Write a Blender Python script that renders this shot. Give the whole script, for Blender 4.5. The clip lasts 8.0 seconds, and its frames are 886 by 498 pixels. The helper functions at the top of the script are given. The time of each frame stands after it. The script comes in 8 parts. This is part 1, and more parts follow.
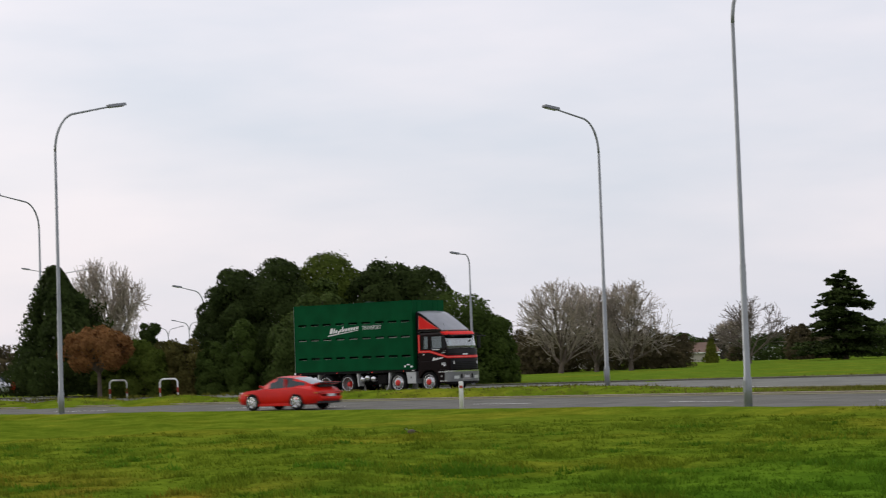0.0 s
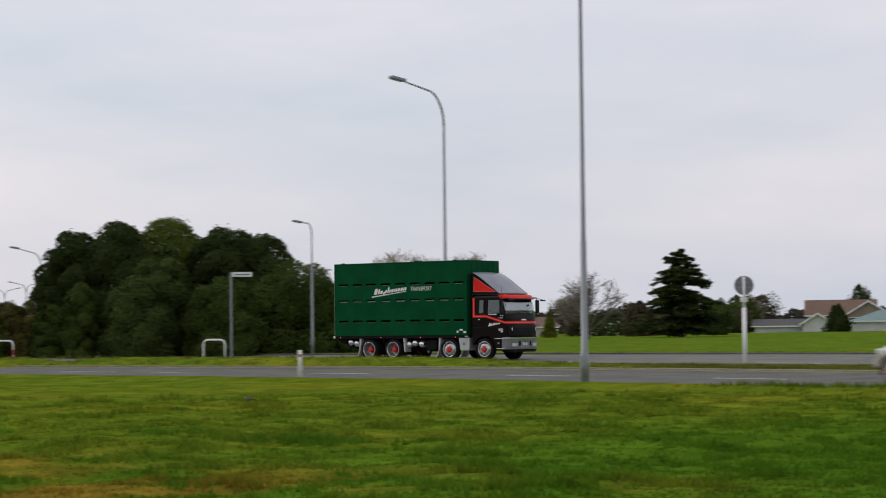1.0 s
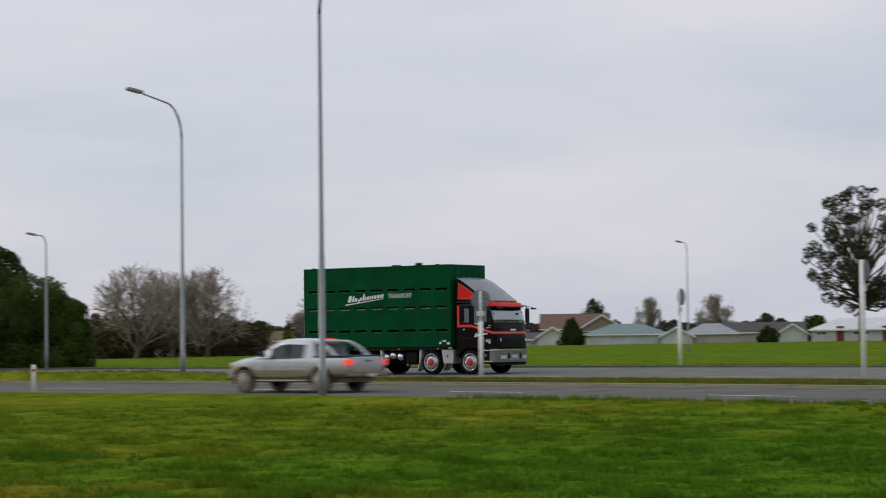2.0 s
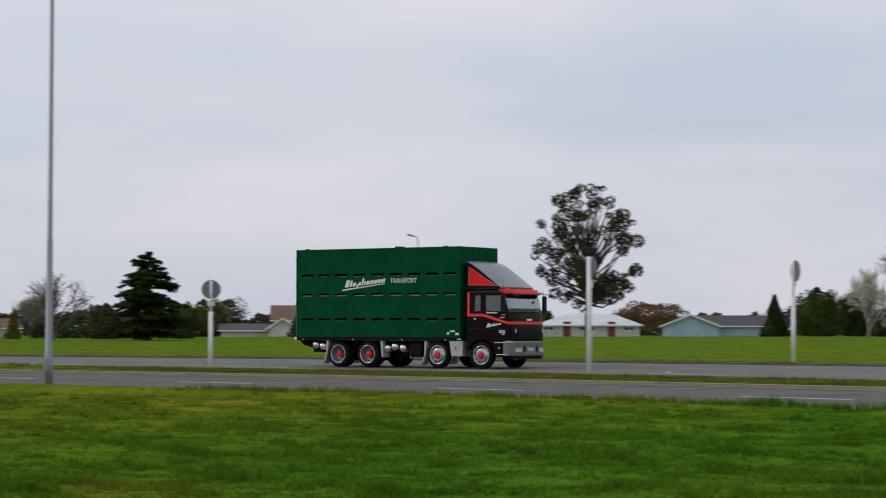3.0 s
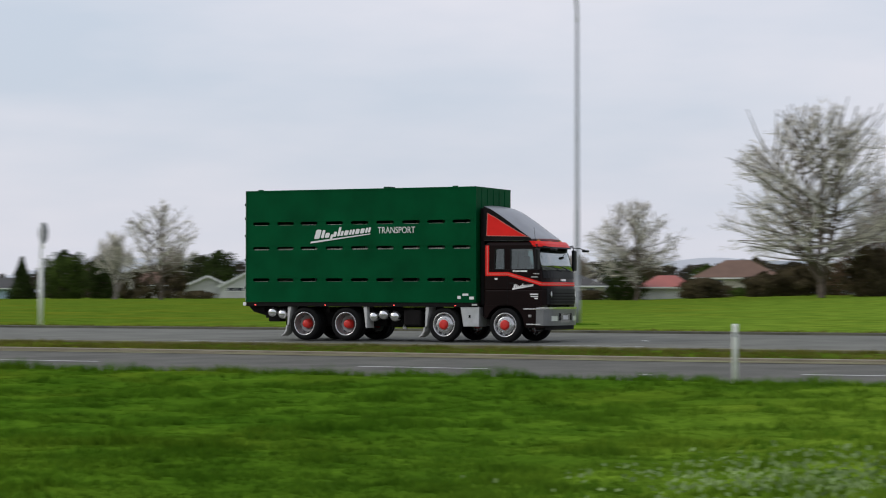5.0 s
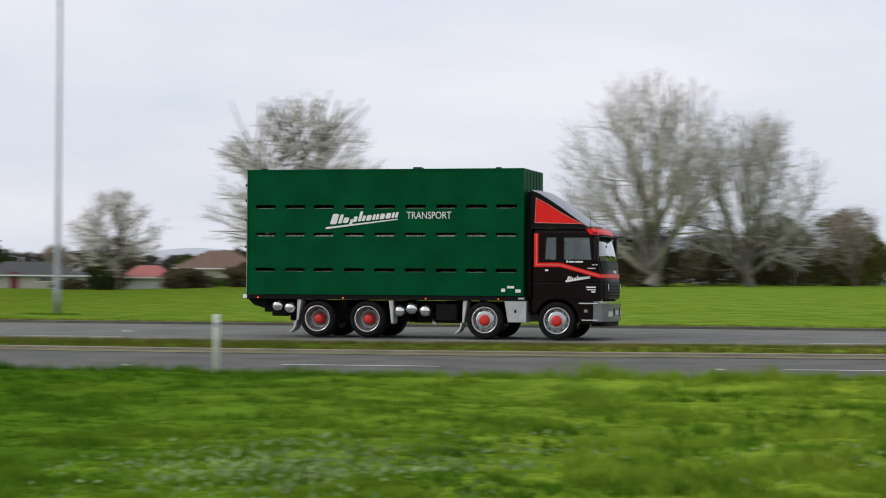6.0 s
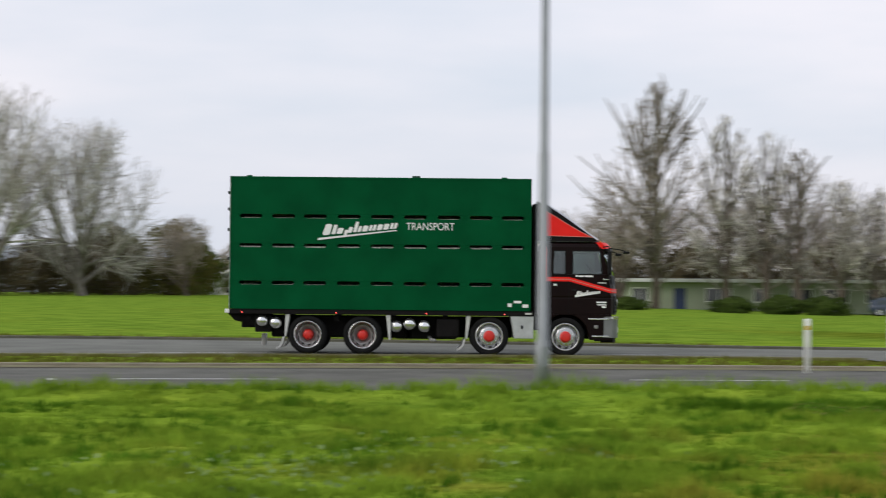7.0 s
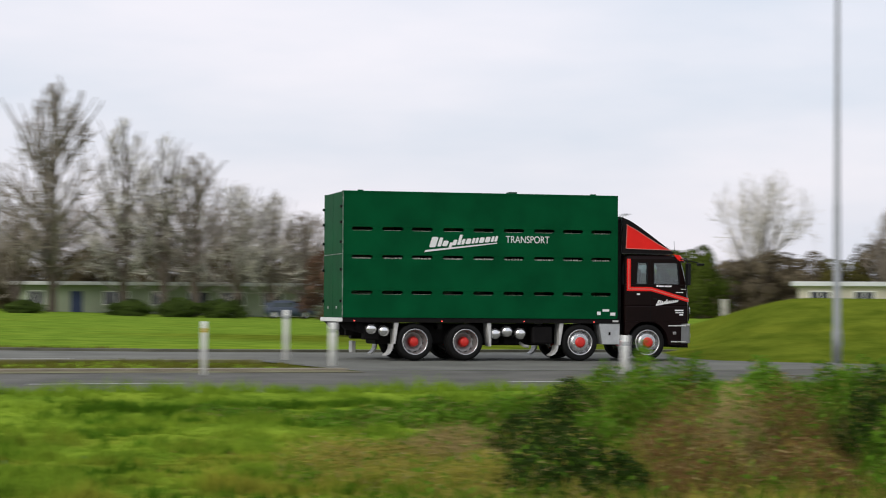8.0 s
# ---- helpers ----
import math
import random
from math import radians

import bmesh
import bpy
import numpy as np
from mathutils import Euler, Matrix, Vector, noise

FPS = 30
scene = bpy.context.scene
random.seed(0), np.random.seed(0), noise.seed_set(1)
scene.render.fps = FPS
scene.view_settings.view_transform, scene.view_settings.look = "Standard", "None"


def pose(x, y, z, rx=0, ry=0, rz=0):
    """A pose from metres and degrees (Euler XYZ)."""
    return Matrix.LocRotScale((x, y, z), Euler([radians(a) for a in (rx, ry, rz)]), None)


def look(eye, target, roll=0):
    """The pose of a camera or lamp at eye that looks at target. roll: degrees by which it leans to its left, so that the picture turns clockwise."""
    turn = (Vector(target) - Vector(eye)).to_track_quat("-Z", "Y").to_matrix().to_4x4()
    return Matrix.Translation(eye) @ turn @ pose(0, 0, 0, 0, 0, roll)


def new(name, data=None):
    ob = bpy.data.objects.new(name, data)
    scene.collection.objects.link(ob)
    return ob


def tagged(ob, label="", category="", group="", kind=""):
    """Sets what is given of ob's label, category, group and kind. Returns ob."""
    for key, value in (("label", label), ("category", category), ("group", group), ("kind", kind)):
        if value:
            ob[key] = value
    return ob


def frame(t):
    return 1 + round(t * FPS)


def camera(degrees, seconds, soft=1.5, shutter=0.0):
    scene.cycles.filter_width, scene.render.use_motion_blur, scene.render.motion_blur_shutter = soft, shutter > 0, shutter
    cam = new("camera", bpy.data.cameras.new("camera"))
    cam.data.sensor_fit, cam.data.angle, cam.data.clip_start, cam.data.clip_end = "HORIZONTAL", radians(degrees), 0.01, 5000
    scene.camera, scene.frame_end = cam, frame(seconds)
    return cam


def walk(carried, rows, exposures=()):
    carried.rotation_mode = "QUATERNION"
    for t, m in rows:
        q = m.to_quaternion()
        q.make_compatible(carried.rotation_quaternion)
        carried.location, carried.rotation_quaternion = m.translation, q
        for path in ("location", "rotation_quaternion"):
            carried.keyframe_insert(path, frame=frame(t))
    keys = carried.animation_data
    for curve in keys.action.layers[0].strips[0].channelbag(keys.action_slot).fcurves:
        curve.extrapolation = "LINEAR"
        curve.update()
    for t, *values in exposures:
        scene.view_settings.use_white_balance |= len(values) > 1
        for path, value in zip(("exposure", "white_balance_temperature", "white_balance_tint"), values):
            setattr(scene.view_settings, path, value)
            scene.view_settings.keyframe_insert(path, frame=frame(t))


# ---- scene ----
# ---------------------------------------------------------------- camera
LENS = 23.02
EYE = Vector((0, 0, 1.3))
cam = camera(LENS, 8.0, soft=1.05, shutter=0.38)
# seconds, yaw clockwise from +y, pitch, roll (degrees)
PATH = (
    (0.0, -54.431, 3.034, -1.957), (0.5, -52.840, 2.527, -0.974), (1.0, -50.294, 2.160, -0.603), (1.5, -46.643, 2.525, -0.609),
    (1.7, -45.377, 2.528, -0.707), (3.0, -36.348, 2.197, 0.136), (3.5, -32.871, 2.104, 0.127), (4.0, -28.087, 1.687, 0.131),
    (4.5, -22.496, 1.316, 0.200), (5.0, -16.726, 1.243, 0.090), (6.3, 2.125, 1.037, 0.449), (6.5, 5.982, 1.026, 0.458),
    (6.7, 9.597, 1.125, 0.560), (7.0, 14.307, 1.428, 0.560), (7.3, 18.809, 1.467, 0.473), (7.6, 23.666, 1.600, 0.480), (8.0, 30.078, 1.634, 0.383))


def polar(az, d, z=0.0):
    """A place at the bearing az (degrees clockwise from +y) and the distance d from the camera's foot."""
    return Vector((d * math.sin(radians(az)), d * math.cos(radians(az)), z))


def aim(yaw, pitch, roll):
    way = polar(yaw, math.cos(radians(pitch)), math.sin(radians(pitch)))
    return look(EYE, EYE + way, roll)


walk(cam, [(t, aim(a, b, c)) for t, a, b, c in PATH],
     exposures=[(0.0, 0.02, 6560, 11), (0.5, -0.15, 6520, 10.5), (1.4, -0.16, 6440, 10), (1.8, -0.26, 6420, 9.8), (3.0, -0.24, 6280, 9), (4.4, -0.25, 6260, 9), (5.2, -0.04, 6280, 8.5),
                (6.3, 0.06, 6340, 8.5), (8.0, 0.10, 6440, 9.5)])

# ---------------------------------------------------------------- light
SUN_ELEV, SUN_AZ = 33.0, 250.0
world = bpy.data.worlds.new("overcast_sky")
scene.world = world
world.use_nodes = True
wn, wl = world.node_tree.nodes, world.node_tree.links
wn.clear()
sky = wn.new("ShaderNodeTexSky")
sky.sky_type, sky.sun_disc = "NISHITA", False
sky.sun_elevation, sky.sun_rotation = radians(SUN_ELEV), radians(SUN_AZ)
sky.air_density, sky.dust_density = 1.0, 4.0
wco = wn.new("ShaderNodeTexCoord")
wmap = wn.new("ShaderNodeMapping")
wmap.inputs["Scale"].default_value = (2.2, 2.2, 9.0)
wnoise = wn.new("ShaderNodeTexNoise")
wnoise.inputs["Scale"].default_value, wnoise.inputs["Detail"].default_value, wnoise.inputs["Roughness"].default_value = 1.6, 5.0, 0.5
wramp = wn.new("ShaderNodeValToRGB")
wramp.color_ramp.elements[0].position, wramp.color_ramp.elements[0].color = 0.34, (0.575, 0.62, 0.705, 1)
wramp.color_ramp.elements[1].position, wramp.color_ramp.elements[1].color = 0.66, (0.775, 0.745, 0.795, 1)
wscale = wn.new("ShaderNodeMix")
wscale.data_type, wscale.blend_type = "RGBA", "MIX"
wscale.inputs["Factor"].default_value = 0.98
wbg = wn.new("ShaderNodeBackground")
wbg.inputs["Strength"].default_value = 1.05
wout = wn.new("ShaderNodeOutputWorld")
wl.new(wco.outputs["Generated"], wmap.inputs["Vector"])
wl.new(wmap.outputs["Vector"], wnoise.inputs["Vector"])
wl.new(wnoise.outputs["Fac"], wramp.inputs["Fac"])
wl.new(sky.outputs["Color"], wscale.inputs["A"])
wl.new(wramp.outputs["Color"], wscale.inputs["B"])
wl.new(wscale.outputs["Result"], wbg.inputs["Color"])
wl.new(wbg.outputs["Background"], wout.inputs["Surface"])

sun_data = bpy.data.lights.new("sun", "SUN")
sun_data.energy, sun_data.angle, sun_data.color = 0.95, radians(25), (1.0, 0.97, 0.92)
sun = new("sun", sun_data)
sun.matrix_world = look(polar(SUN_AZ, 60, 60 * math.tan(radians(SUN_ELEV))), (0, 0, 0))

# ---------------------------------------------------------------- materials
def material(name, color, rough=0.6, metal=0.0, vary=0.15, scale=4.0, bump=0.0, bump_scale=40.0, tint=None, random_value=0.0, island=0.0,
             coat=0.0, spec=0.5, emit=None, translucent=0.0):
    m = bpy.data.materials.new(name)
    m.use_nodes = True
    n, l = m.node_tree.nodes, m.node_tree.links
    b = n["Principled BSDF"]
    b.inputs["Roughness"].default_value, b.inputs["Metallic"].default_value = rough, metal
    b.inputs["Coat Weight"].default_value, b.inputs["Coat Roughness"].default_value = coat, 0.05
    b.inputs["Specular IOR Level"].default_value = spec
    co = n.new("ShaderNodeTexCoord")
    no = n.new("ShaderNodeTexNoise")
    no.inputs["Scale"].default_value, no.inputs["Detail"].default_value = scale, 6.0
    l.new(co.outputs["Object"], no.inputs["Vector"])
    ramp = n.new("ShaderNodeValToRGB")
    c = Vector(color)
    t = Vector(tint) if tint else c * (1 + vary)
    d = c * (1 - vary)
    ramp.color_ramp.elements[0].position, ramp.color_ramp.elements[0].color = 0.3, (*d, 1)
    ramp.color_ramp.elements[1].position, ramp.color_ramp.elements[1].color = 0.7, (*t, 1)
    l.new(no.outputs["Fac"], ramp.inputs["Fac"])
    out = ramp.outputs["Color"]
    if random_value or island:
        hsv = n.new("ShaderNodeHueSaturation")
        mul = n.new("ShaderNodeMapRange")
        amount = random_value or island
        mul.inputs["To Min"].default_value, mul.inputs["To Max"].default_value = 1 - amount, 1 + amount
        if island:
            g = n.new("ShaderNodeNewGeometry")
            l.new(g.outputs["Random Per Island"], mul.inputs["Value"])
        else:
            g = n.new("ShaderNodeObjectInfo")
            l.new(g.outputs["Random"], mul.inputs["Value"])
        l.new(mul.outputs["Result"], hsv.inputs["Value"])
        l.new(out, hsv.inputs["Color"])
        out = hsv.outputs["Color"]
    l.new(out, b.inputs["Base Color"])
    if bump:
        bn = n.new("ShaderNodeTexNoise")
        bn.inputs["Scale"].default_value, bn.inputs["Detail"].default_value = bump_scale, 4.0
        l.new(co.outputs["Object"], bn.inputs["Vector"])
        bu = n.new("ShaderNodeBump")
        bu.inputs["Strength"].default_value, bu.inputs["Distance"].default_value = bump, 0.02
        l.new(bn.outputs["Fac"], bu.inputs["Height"])
        l.new(bu.outputs["Normal"], b.inputs["Normal"])
    if emit:
        b.inputs["Emission Color"].default_value, b.inputs["Emission Strength"].default_value = (*emit[:3], 1), emit[3]
    if translucent:
        tr = n.new("ShaderNodeBsdfTranslucent")
        l.new(out, tr.inputs["Color"])
        mx = n.new("ShaderNodeMixShader")
        mx.inputs["Fac"].default_value = translucent
        l.new(b.outputs["BSDF"], mx.inputs[1])
        l.new(tr.outputs["BSDF"], mx.inputs[2])
        l.new(mx.outputs["Shader"], n["Material Output"].inputs["Surface"])
    return m


def glass(name, tint, mirrored):
    """Thin tinted glass: a share is mirrored, more at a slant, and the rest passes."""
    m = bpy.data.materials.new(name)
    m.use_nodes = True
    n, l = m.node_tree.nodes, m.node_tree.links
    n.remove(n["Principled BSDF"])
    clear, shine, rise, share, mx = [n.new("ShaderNode" + k) for k in ("BsdfTransparent", "BsdfGlossy", "Fresnel", "Math", "MixShader")]
    clear.inputs["Color"].default_value = (*tint, 1)
    shine.inputs["Color"].default_value, shine.inputs["Roughness"].default_value = (0.9, 0.95, 0.95, 1), 0.04
    rise.inputs["IOR"].default_value = 1.5
    share.operation, share.use_clamp = "ADD", True
    share.inputs[1].default_value = mirrored
    l.new(rise.outputs["Fac"], share.inputs[0])
    l.new(share.outputs[0], mx.inputs["Fac"])
    l.new(clear.outputs["BSDF"], mx.inputs[1])
    l.new(shine.outputs["BSDF"], mx.inputs[2])
    l.new(mx.outputs["Shader"], n["Material Output"].inputs["Surface"])
    return m


def grass_material(name, blade=False):
    m = bpy.data.materials.new(name)
    m.use_nodes = True
    n, l = m.node_tree.nodes, m.node_tree.links
    b = n["Principled BSDF"]
    b.inputs["Roughness"].default_value, b.inputs["Specular IOR Level"].default_value = 0.8, 0.0
    co = n.new("ShaderNodeTexCoord")
    big, mid, fine = [n.new("ShaderNodeTexNoise") for _ in range(3)]
    for node, s, d in ((big, 0.16, 3.0), (mid, 0.9, 4.0), (fine, 9.0, 5.0)):
        node.inputs["Scale"].default_value, node.inputs["Detail"].default_value = s, d
        l.new(co.outputs["Object"], node.inputs["Vector"])
    sep = n.new("ShaderNodeSeparateXYZ")
    l.new(co.outputs["Object"], sep.inputs["Vector"])

    def span(socket, lo, hi):
        node = n.new("ShaderNodeMapRange")
        node.interpolation_type = "SMOOTHSTEP"
        node.inputs["From Min"].default_value, node.inputs["From Max"].default_value = lo, hi
        l.new(socket, node.inputs["Value"])
        return node.outputs["Result"]

    def blend(fac, p, q, mode="MIX"):
        node = n.new("ShaderNodeMix")
        node.data_type, node.blend_type = "RGBA", mode
        for key, v in (("Factor", fac), ("A", p), ("B", q)):
            if isinstance(v, (tuple, float)):
                node.inputs[key].default_value = v
            else:
                l.new(v, node.inputs[key])
        return node.outputs["Result"]

    # the verge is olive and worn at one end, deep green midway, lush at the other; the mown field beyond is paler
    verge = blend(span(sep.outputs["X"], -34.0, -16.0), (0.110, 0.155, 0.013, 1), (0.064, 0.139, 0.010, 1))
    verge = blend(span(sep.outputs["X"], -9.0, 3.0), verge, (0.180, 0.272, 0.028, 1))
    field = blend(span(sep.outputs["X"], -45.0, 5.0), (0.104, 0.168, 0.018, 1), (0.158, 0.248, 0.030, 1))
    sward = blend(span(sep.outputs["Y"], 56.0, 64.0), verge, field)
    bank = n.new("ShaderNodeMath")
    bank.operation = "MULTIPLY"
    l.new(span(sep.outputs["X"], 28.0, 36.0), bank.inputs[0])
    l.new(span(sep.outputs["Y"], 84.0, 74.0), bank.inputs[1])
    sward = blend(bank.outputs[0], sward, (0.112, 0.145, 0.016, 1))
    worn = span(big.outputs["Fac"], 0.50, 0.66)
    half = n.new("ShaderNodeMath")
    half.operation = "MULTIPLY"
    keep = n.new("ShaderNodeMapRange")
    keep.inputs["From Min"].default_value, keep.inputs["From Max"].default_value = -30.0, -12.0
    keep.inputs["To Min"].default_value, keep.inputs["To Max"].default_value = 0.42, 0.12
    l.new(sep.outputs["X"], keep.inputs["Value"])
    l.new(worn, half.inputs[0])
    l.new(keep.outputs["Result"], half.inputs[1])
    base = blend(half.outputs[0], sward, (0.20, 0.185, 0.018, 1))
    # straw shows through in patches at the lush end
    patch = n.new("ShaderNodeTexNoise")
    patch.inputs["Scale"].default_value, patch.inputs["Detail"].default_value = 0.42, 5.0
    l.new(co.outputs["Object"], patch.inputs["Vector"])
    straw, share = n.new("ShaderNodeMath"), n.new("ShaderNodeMath")
    straw.operation = share.operation = "MULTIPLY"
    l.new(span(patch.outputs["Fac"], 0.48, 0.66), straw.inputs[0])
    l.new(span(sep.outputs["X"], 0.0, 8.0), straw.inputs[1])
    l.new(straw.outputs[0], share.inputs[0])
    l.new(span(sep.outputs["Y"], 32.0, 22.0), share.inputs[1])
    base = blend(share.outputs[0], base, (0.25, 0.235, 0.035, 1))
    # bare tawny turf at the worn end
    tawny, bare = n.new("ShaderNodeMath"), n.new("ShaderNodeMath")
    tawny.operation = bare.operation = "MULTIPLY"
    l.new(span(patch.outputs["Fac"], 0.42, 0.62), tawny.inputs[0])
    l.new(span(sep.outputs["X"], -9.0, -15.0), tawny.inputs[1])
    l.new(tawny.outputs[0], bare.inputs[0])
    l.new(span(sep.outputs["Y"], 19.0, 11.0), bare.inputs[1])
    base = blend(bare.outputs[0], base, (0.21, 0.140, 0.020, 1))
    # r2 puts the shaded sides of tufts into the colour as mid-scale blotches
    r2 = n.new("ShaderNodeValToRGB")
    r2.color_ramp.elements[0].position, r2.color_ramp.elements[0].color = 0.36, (0.70, 0.77, 0.68, 1)
    r2.color_ramp.elements[1].position, r2.color_ramp.elements[1].color = 0.66, (1.26, 1.21, 1.16, 1)
    r3 = n.new("ShaderNodeValToRGB")
    r3.color_ramp.elements[0].position, r3.color_ramp.elements[0].color = 0.32, (0.80, 0.81, 0.79, 1)
    r3.color_ramp.elements[1].position, r3.color_ramp.elements[1].color = 0.70, (1.22, 1.20, 1.16, 1)
    l.new(mid.outputs["Fac"], r2.inputs["Fac"])
    l.new(fine.outputs["Fac"], r3.inputs["Fac"])
    out = base
    for r in (r2, r3):
        mx = n.new("ShaderNodeMix")
        mx.data_type, mx.blend_type = "RGBA", "MULTIPLY"
        mx.inputs["Factor"].default_value = 1.0
        l.new(out, mx.inputs["A"])
        l.new(r.outputs["Color"], mx.inputs["B"])
        out = mx.outputs["Result"]
    if blade:
        hsv = n.new("ShaderNodeHueSaturation")
        g = n.new("ShaderNodeNewGeometry")
        mr = n.new("ShaderNodeMapRange")
        mr.inputs["To Min"].default_value, mr.inputs["To Max"].default_value = 1.02, 1.36
        l.new(g.outputs["Random Per Island"], mr.inputs["Value"])
        l.new(mr.outputs["Result"], hsv.inputs["Value"])
        l.new(out, hsv.inputs["Color"])
        out = hsv.outputs["Color"]
    else:
        bu = n.new("ShaderNodeBump")
        bu.inputs["Strength"].default_value, bu.inputs["Distance"].default_value = 0.35, 0.03
        l.new(fine.outputs["Fac"], bu.inputs["Height"])
        l.new(bu.outputs["Normal"], b.inputs["Normal"])
    l.new(out, b.inputs["Base Color"])
    if blade:
        tr = n.new("ShaderNodeBsdfTranslucent")
        l.new(out, tr.inputs["Color"])
        mx = n.new("ShaderNodeMixShader")
        mx.inputs["Fac"].default_value = 0.4
        l.new(b.outputs["BSDF"], mx.inputs[1])
        l.new(tr.outputs["BSDF"], mx.inputs[2])
        l.new(mx.outputs["Shader"], n["Material Output"].inputs["Surface"])
    return m


M_GRASS = grass_material("grass_ground")
M_BLADE = grass_material("grass_blades", True)
M_ASPHALT = material("asphalt", (0.124, 0.122, 0.106), 0.9, vary=0.22, scale=0.7, bump=0.5, bump_scale=60, spec=0.18)
M_CHIPSEAL = material("pale_chipseal", (0.160, 0.162, 0.140), 0.92, vary=0.2, scale=0.6, bump=0.5, bump_scale=60, spec=0.2)
M_KERB = material("kerb_concrete", (0.24, 0.21, 0.15), 0.9, vary=0.25, scale=1.5, bump=0.3)
M_KERBDARK = material("wet_dark_kerb", (0.100, 0.097, 0.068), 0.85, vary=0.3, scale=1.5, bump=0.3)
M_DIRT = material("dry_shoulder", (0.17, 0.135, 0.075), 0.95, vary=0.3, scale=1.2, bump=0.5, tint=(0.20, 0.20, 0.09))
M_PAINT = material("road_paint", (0.72, 0.72, 0.70), 0.7, vary=0.15, scale=3.0)
M_GALV = material("galvanised_steel", (0.27, 0.285, 0.29), 0.5, 0.35, vary=0.12, scale=1.5)
M_LAMPHEAD = material("lamp_head_grey", (0.22, 0.23, 0.25), 0.5, 0.2, vary=0.1)
M_WHITE = material("white_paint", (0.85, 0.85, 0.81), 0.5, vary=0.08, scale=3.0)
M_REDBAND = material("red_band", (0.45, 0.05, 0.03), 0.5)
M_SIGNBACK = material("sign_back_alloy", (0.20, 0.21, 0.22), 0.45, 0.5, vary=0.1)
M_YELLOW = material("yellow_reflector", (0.55, 0.33, 0.03), 0.4)

# ---------------------------------------------------------------- mesh tools
def mesh_of(bm, name, mat, smooth=False):
    me = bpy.data.meshes.new(name)
    bm.normal_update()
    bm.to_mesh(me)
    bm.free()
    for m in (mat if isinstance(mat, (list, tuple)) else (mat,)):
        me.materials.append(m)
    if smooth:
        me.polygons.foreach_set("use_smooth", np.ones(len(me.polygons), dtype=bool))
    return me


def part(name, bm, mat, parent=None, label="", smooth=False, m=None):
    ob = new(name, mesh_of(bm, name, mat, smooth))
    if parent:
        ob.parent = parent
    if m is not None:
        ob.matrix_basis = m
    if label:
        ob["label"] = label
    return ob


def again(ob, parent, m, name=None):
    """Another object on ob's mesh."""
    o = new(name or ob.name.split(".")[0], ob.data)
    o.parent = parent
    o.matrix_basis = m
    if "label" in ob:
        o["label"] = ob["label"]
    return o


def thing(name, m, label, category, group="", kind=""):
    e = new(name)
    e.empty_display_size = 0.3
    e.matrix_basis = m
    return tagged(e, label, category, group, kind)


def raw_mesh(name, verts, faces, mat, smooth=False):
    me = bpy.data.meshes.new(name)
    verts, faces = np.asarray(verts, dtype=np.float32), np.asarray(faces, dtype=np.int32)
    nf, k = faces.shape
    me.vertices.add(len(verts))
    me.vertices.foreach_set("co", verts.ravel())
    me.loops.add(nf * k)
    me.loops.foreach_set("vertex_index", faces.ravel())
    me.polygons.add(nf)
    me.polygons.foreach_set("loop_start", np.arange(nf, dtype=np.int32) * k)
    me.polygons.foreach_set("loop_total", np.full(nf, k, dtype=np.int32))
    if smooth:
        me.polygons.foreach_set("use_smooth", np.ones(nf, dtype=bool))
    me.materials.append(mat)
    me.update(calc_edges=True)
    me.validate()
    return me


def box(bm, x0, x1, y0, y1, z0, z1, bevel=0.0):
    vs = [bm.verts.new((x, y, z)) for x in (x0, x1) for y in (y0, y1) for z in (z0, z1)]
    fs = [bm.faces.new([vs[i] for i in f]) for f in ((0, 1, 3, 2), (4, 6, 7, 5), (0, 4, 5, 1), (2, 3, 7, 6), (0, 2, 6, 4), (1, 5, 7, 3))]
    if bevel:
        es = list({e for f in fs for e in f.edges})
        bmesh.ops.bevel(bm, geom=es, offset=bevel, segments=2, affect="EDGES", profile=0.5)
    return bm


def boxes(*dims, bevel=0.0):
    bm = bmesh.new()
    for d in dims:
        box(bm, *d, bevel=bevel)
    return bm


def prism(bm, poly, y0, y1, bevel=0.0):
    """A side outline of (x, z) pairs, counter-clockwise seen from -y, drawn out from y0 to y1."""
    a = [bm.verts.new((x, y0, z)) for x, z in poly]
    b = [bm.verts.new((x, y1, z)) for x, z in poly]
    n = len(poly)
    fs = [bm.faces.new(a), bm.faces.new(b[::-1])]
    fs += [bm.faces.new((a[i], b[i], b[(i + 1) % n], a[(i + 1) % n])) for i in range(n)]
    bmesh.ops.recalc_face_normals(bm, faces=fs)
    if bevel:
        es = list({e for f in fs[:2] for e in f.edges})
        bmesh.ops.bevel(bm, geom=es, offset=bevel, segments=3, affect="EDGES", profile=0.5)
    return bm


def lathe(bm, prof, seg=32, axis="Y", open_start=False, open_end=False):
    """A ring of (along, radius) pairs turned about an axis."""
    rings = []
    for a, r in prof:
        ring = []
        for k in range(seg):
            c, s = math.cos(2 * math.pi * k / seg) * r, math.sin(2 * math.pi * k / seg) * r
            ring.append(bm.verts.new((c, a, s) if axis == "Y" else (c, s, a)))
        rings.append(ring)
    fs = []
    for p, q in zip(rings, rings[1:]):
        fs += [bm.faces.new((p[k], p[(k + 1) % seg], q[(k + 1) % seg], q[k])) for k in range(seg)]
    fs += ([] if open_start else [bm.faces.new(rings[0])]) + ([] if open_end else [bm.faces.new(rings[-1][::-1])])
    bmesh.ops.recalc_face_normals(bm, faces=fs)
    return bm


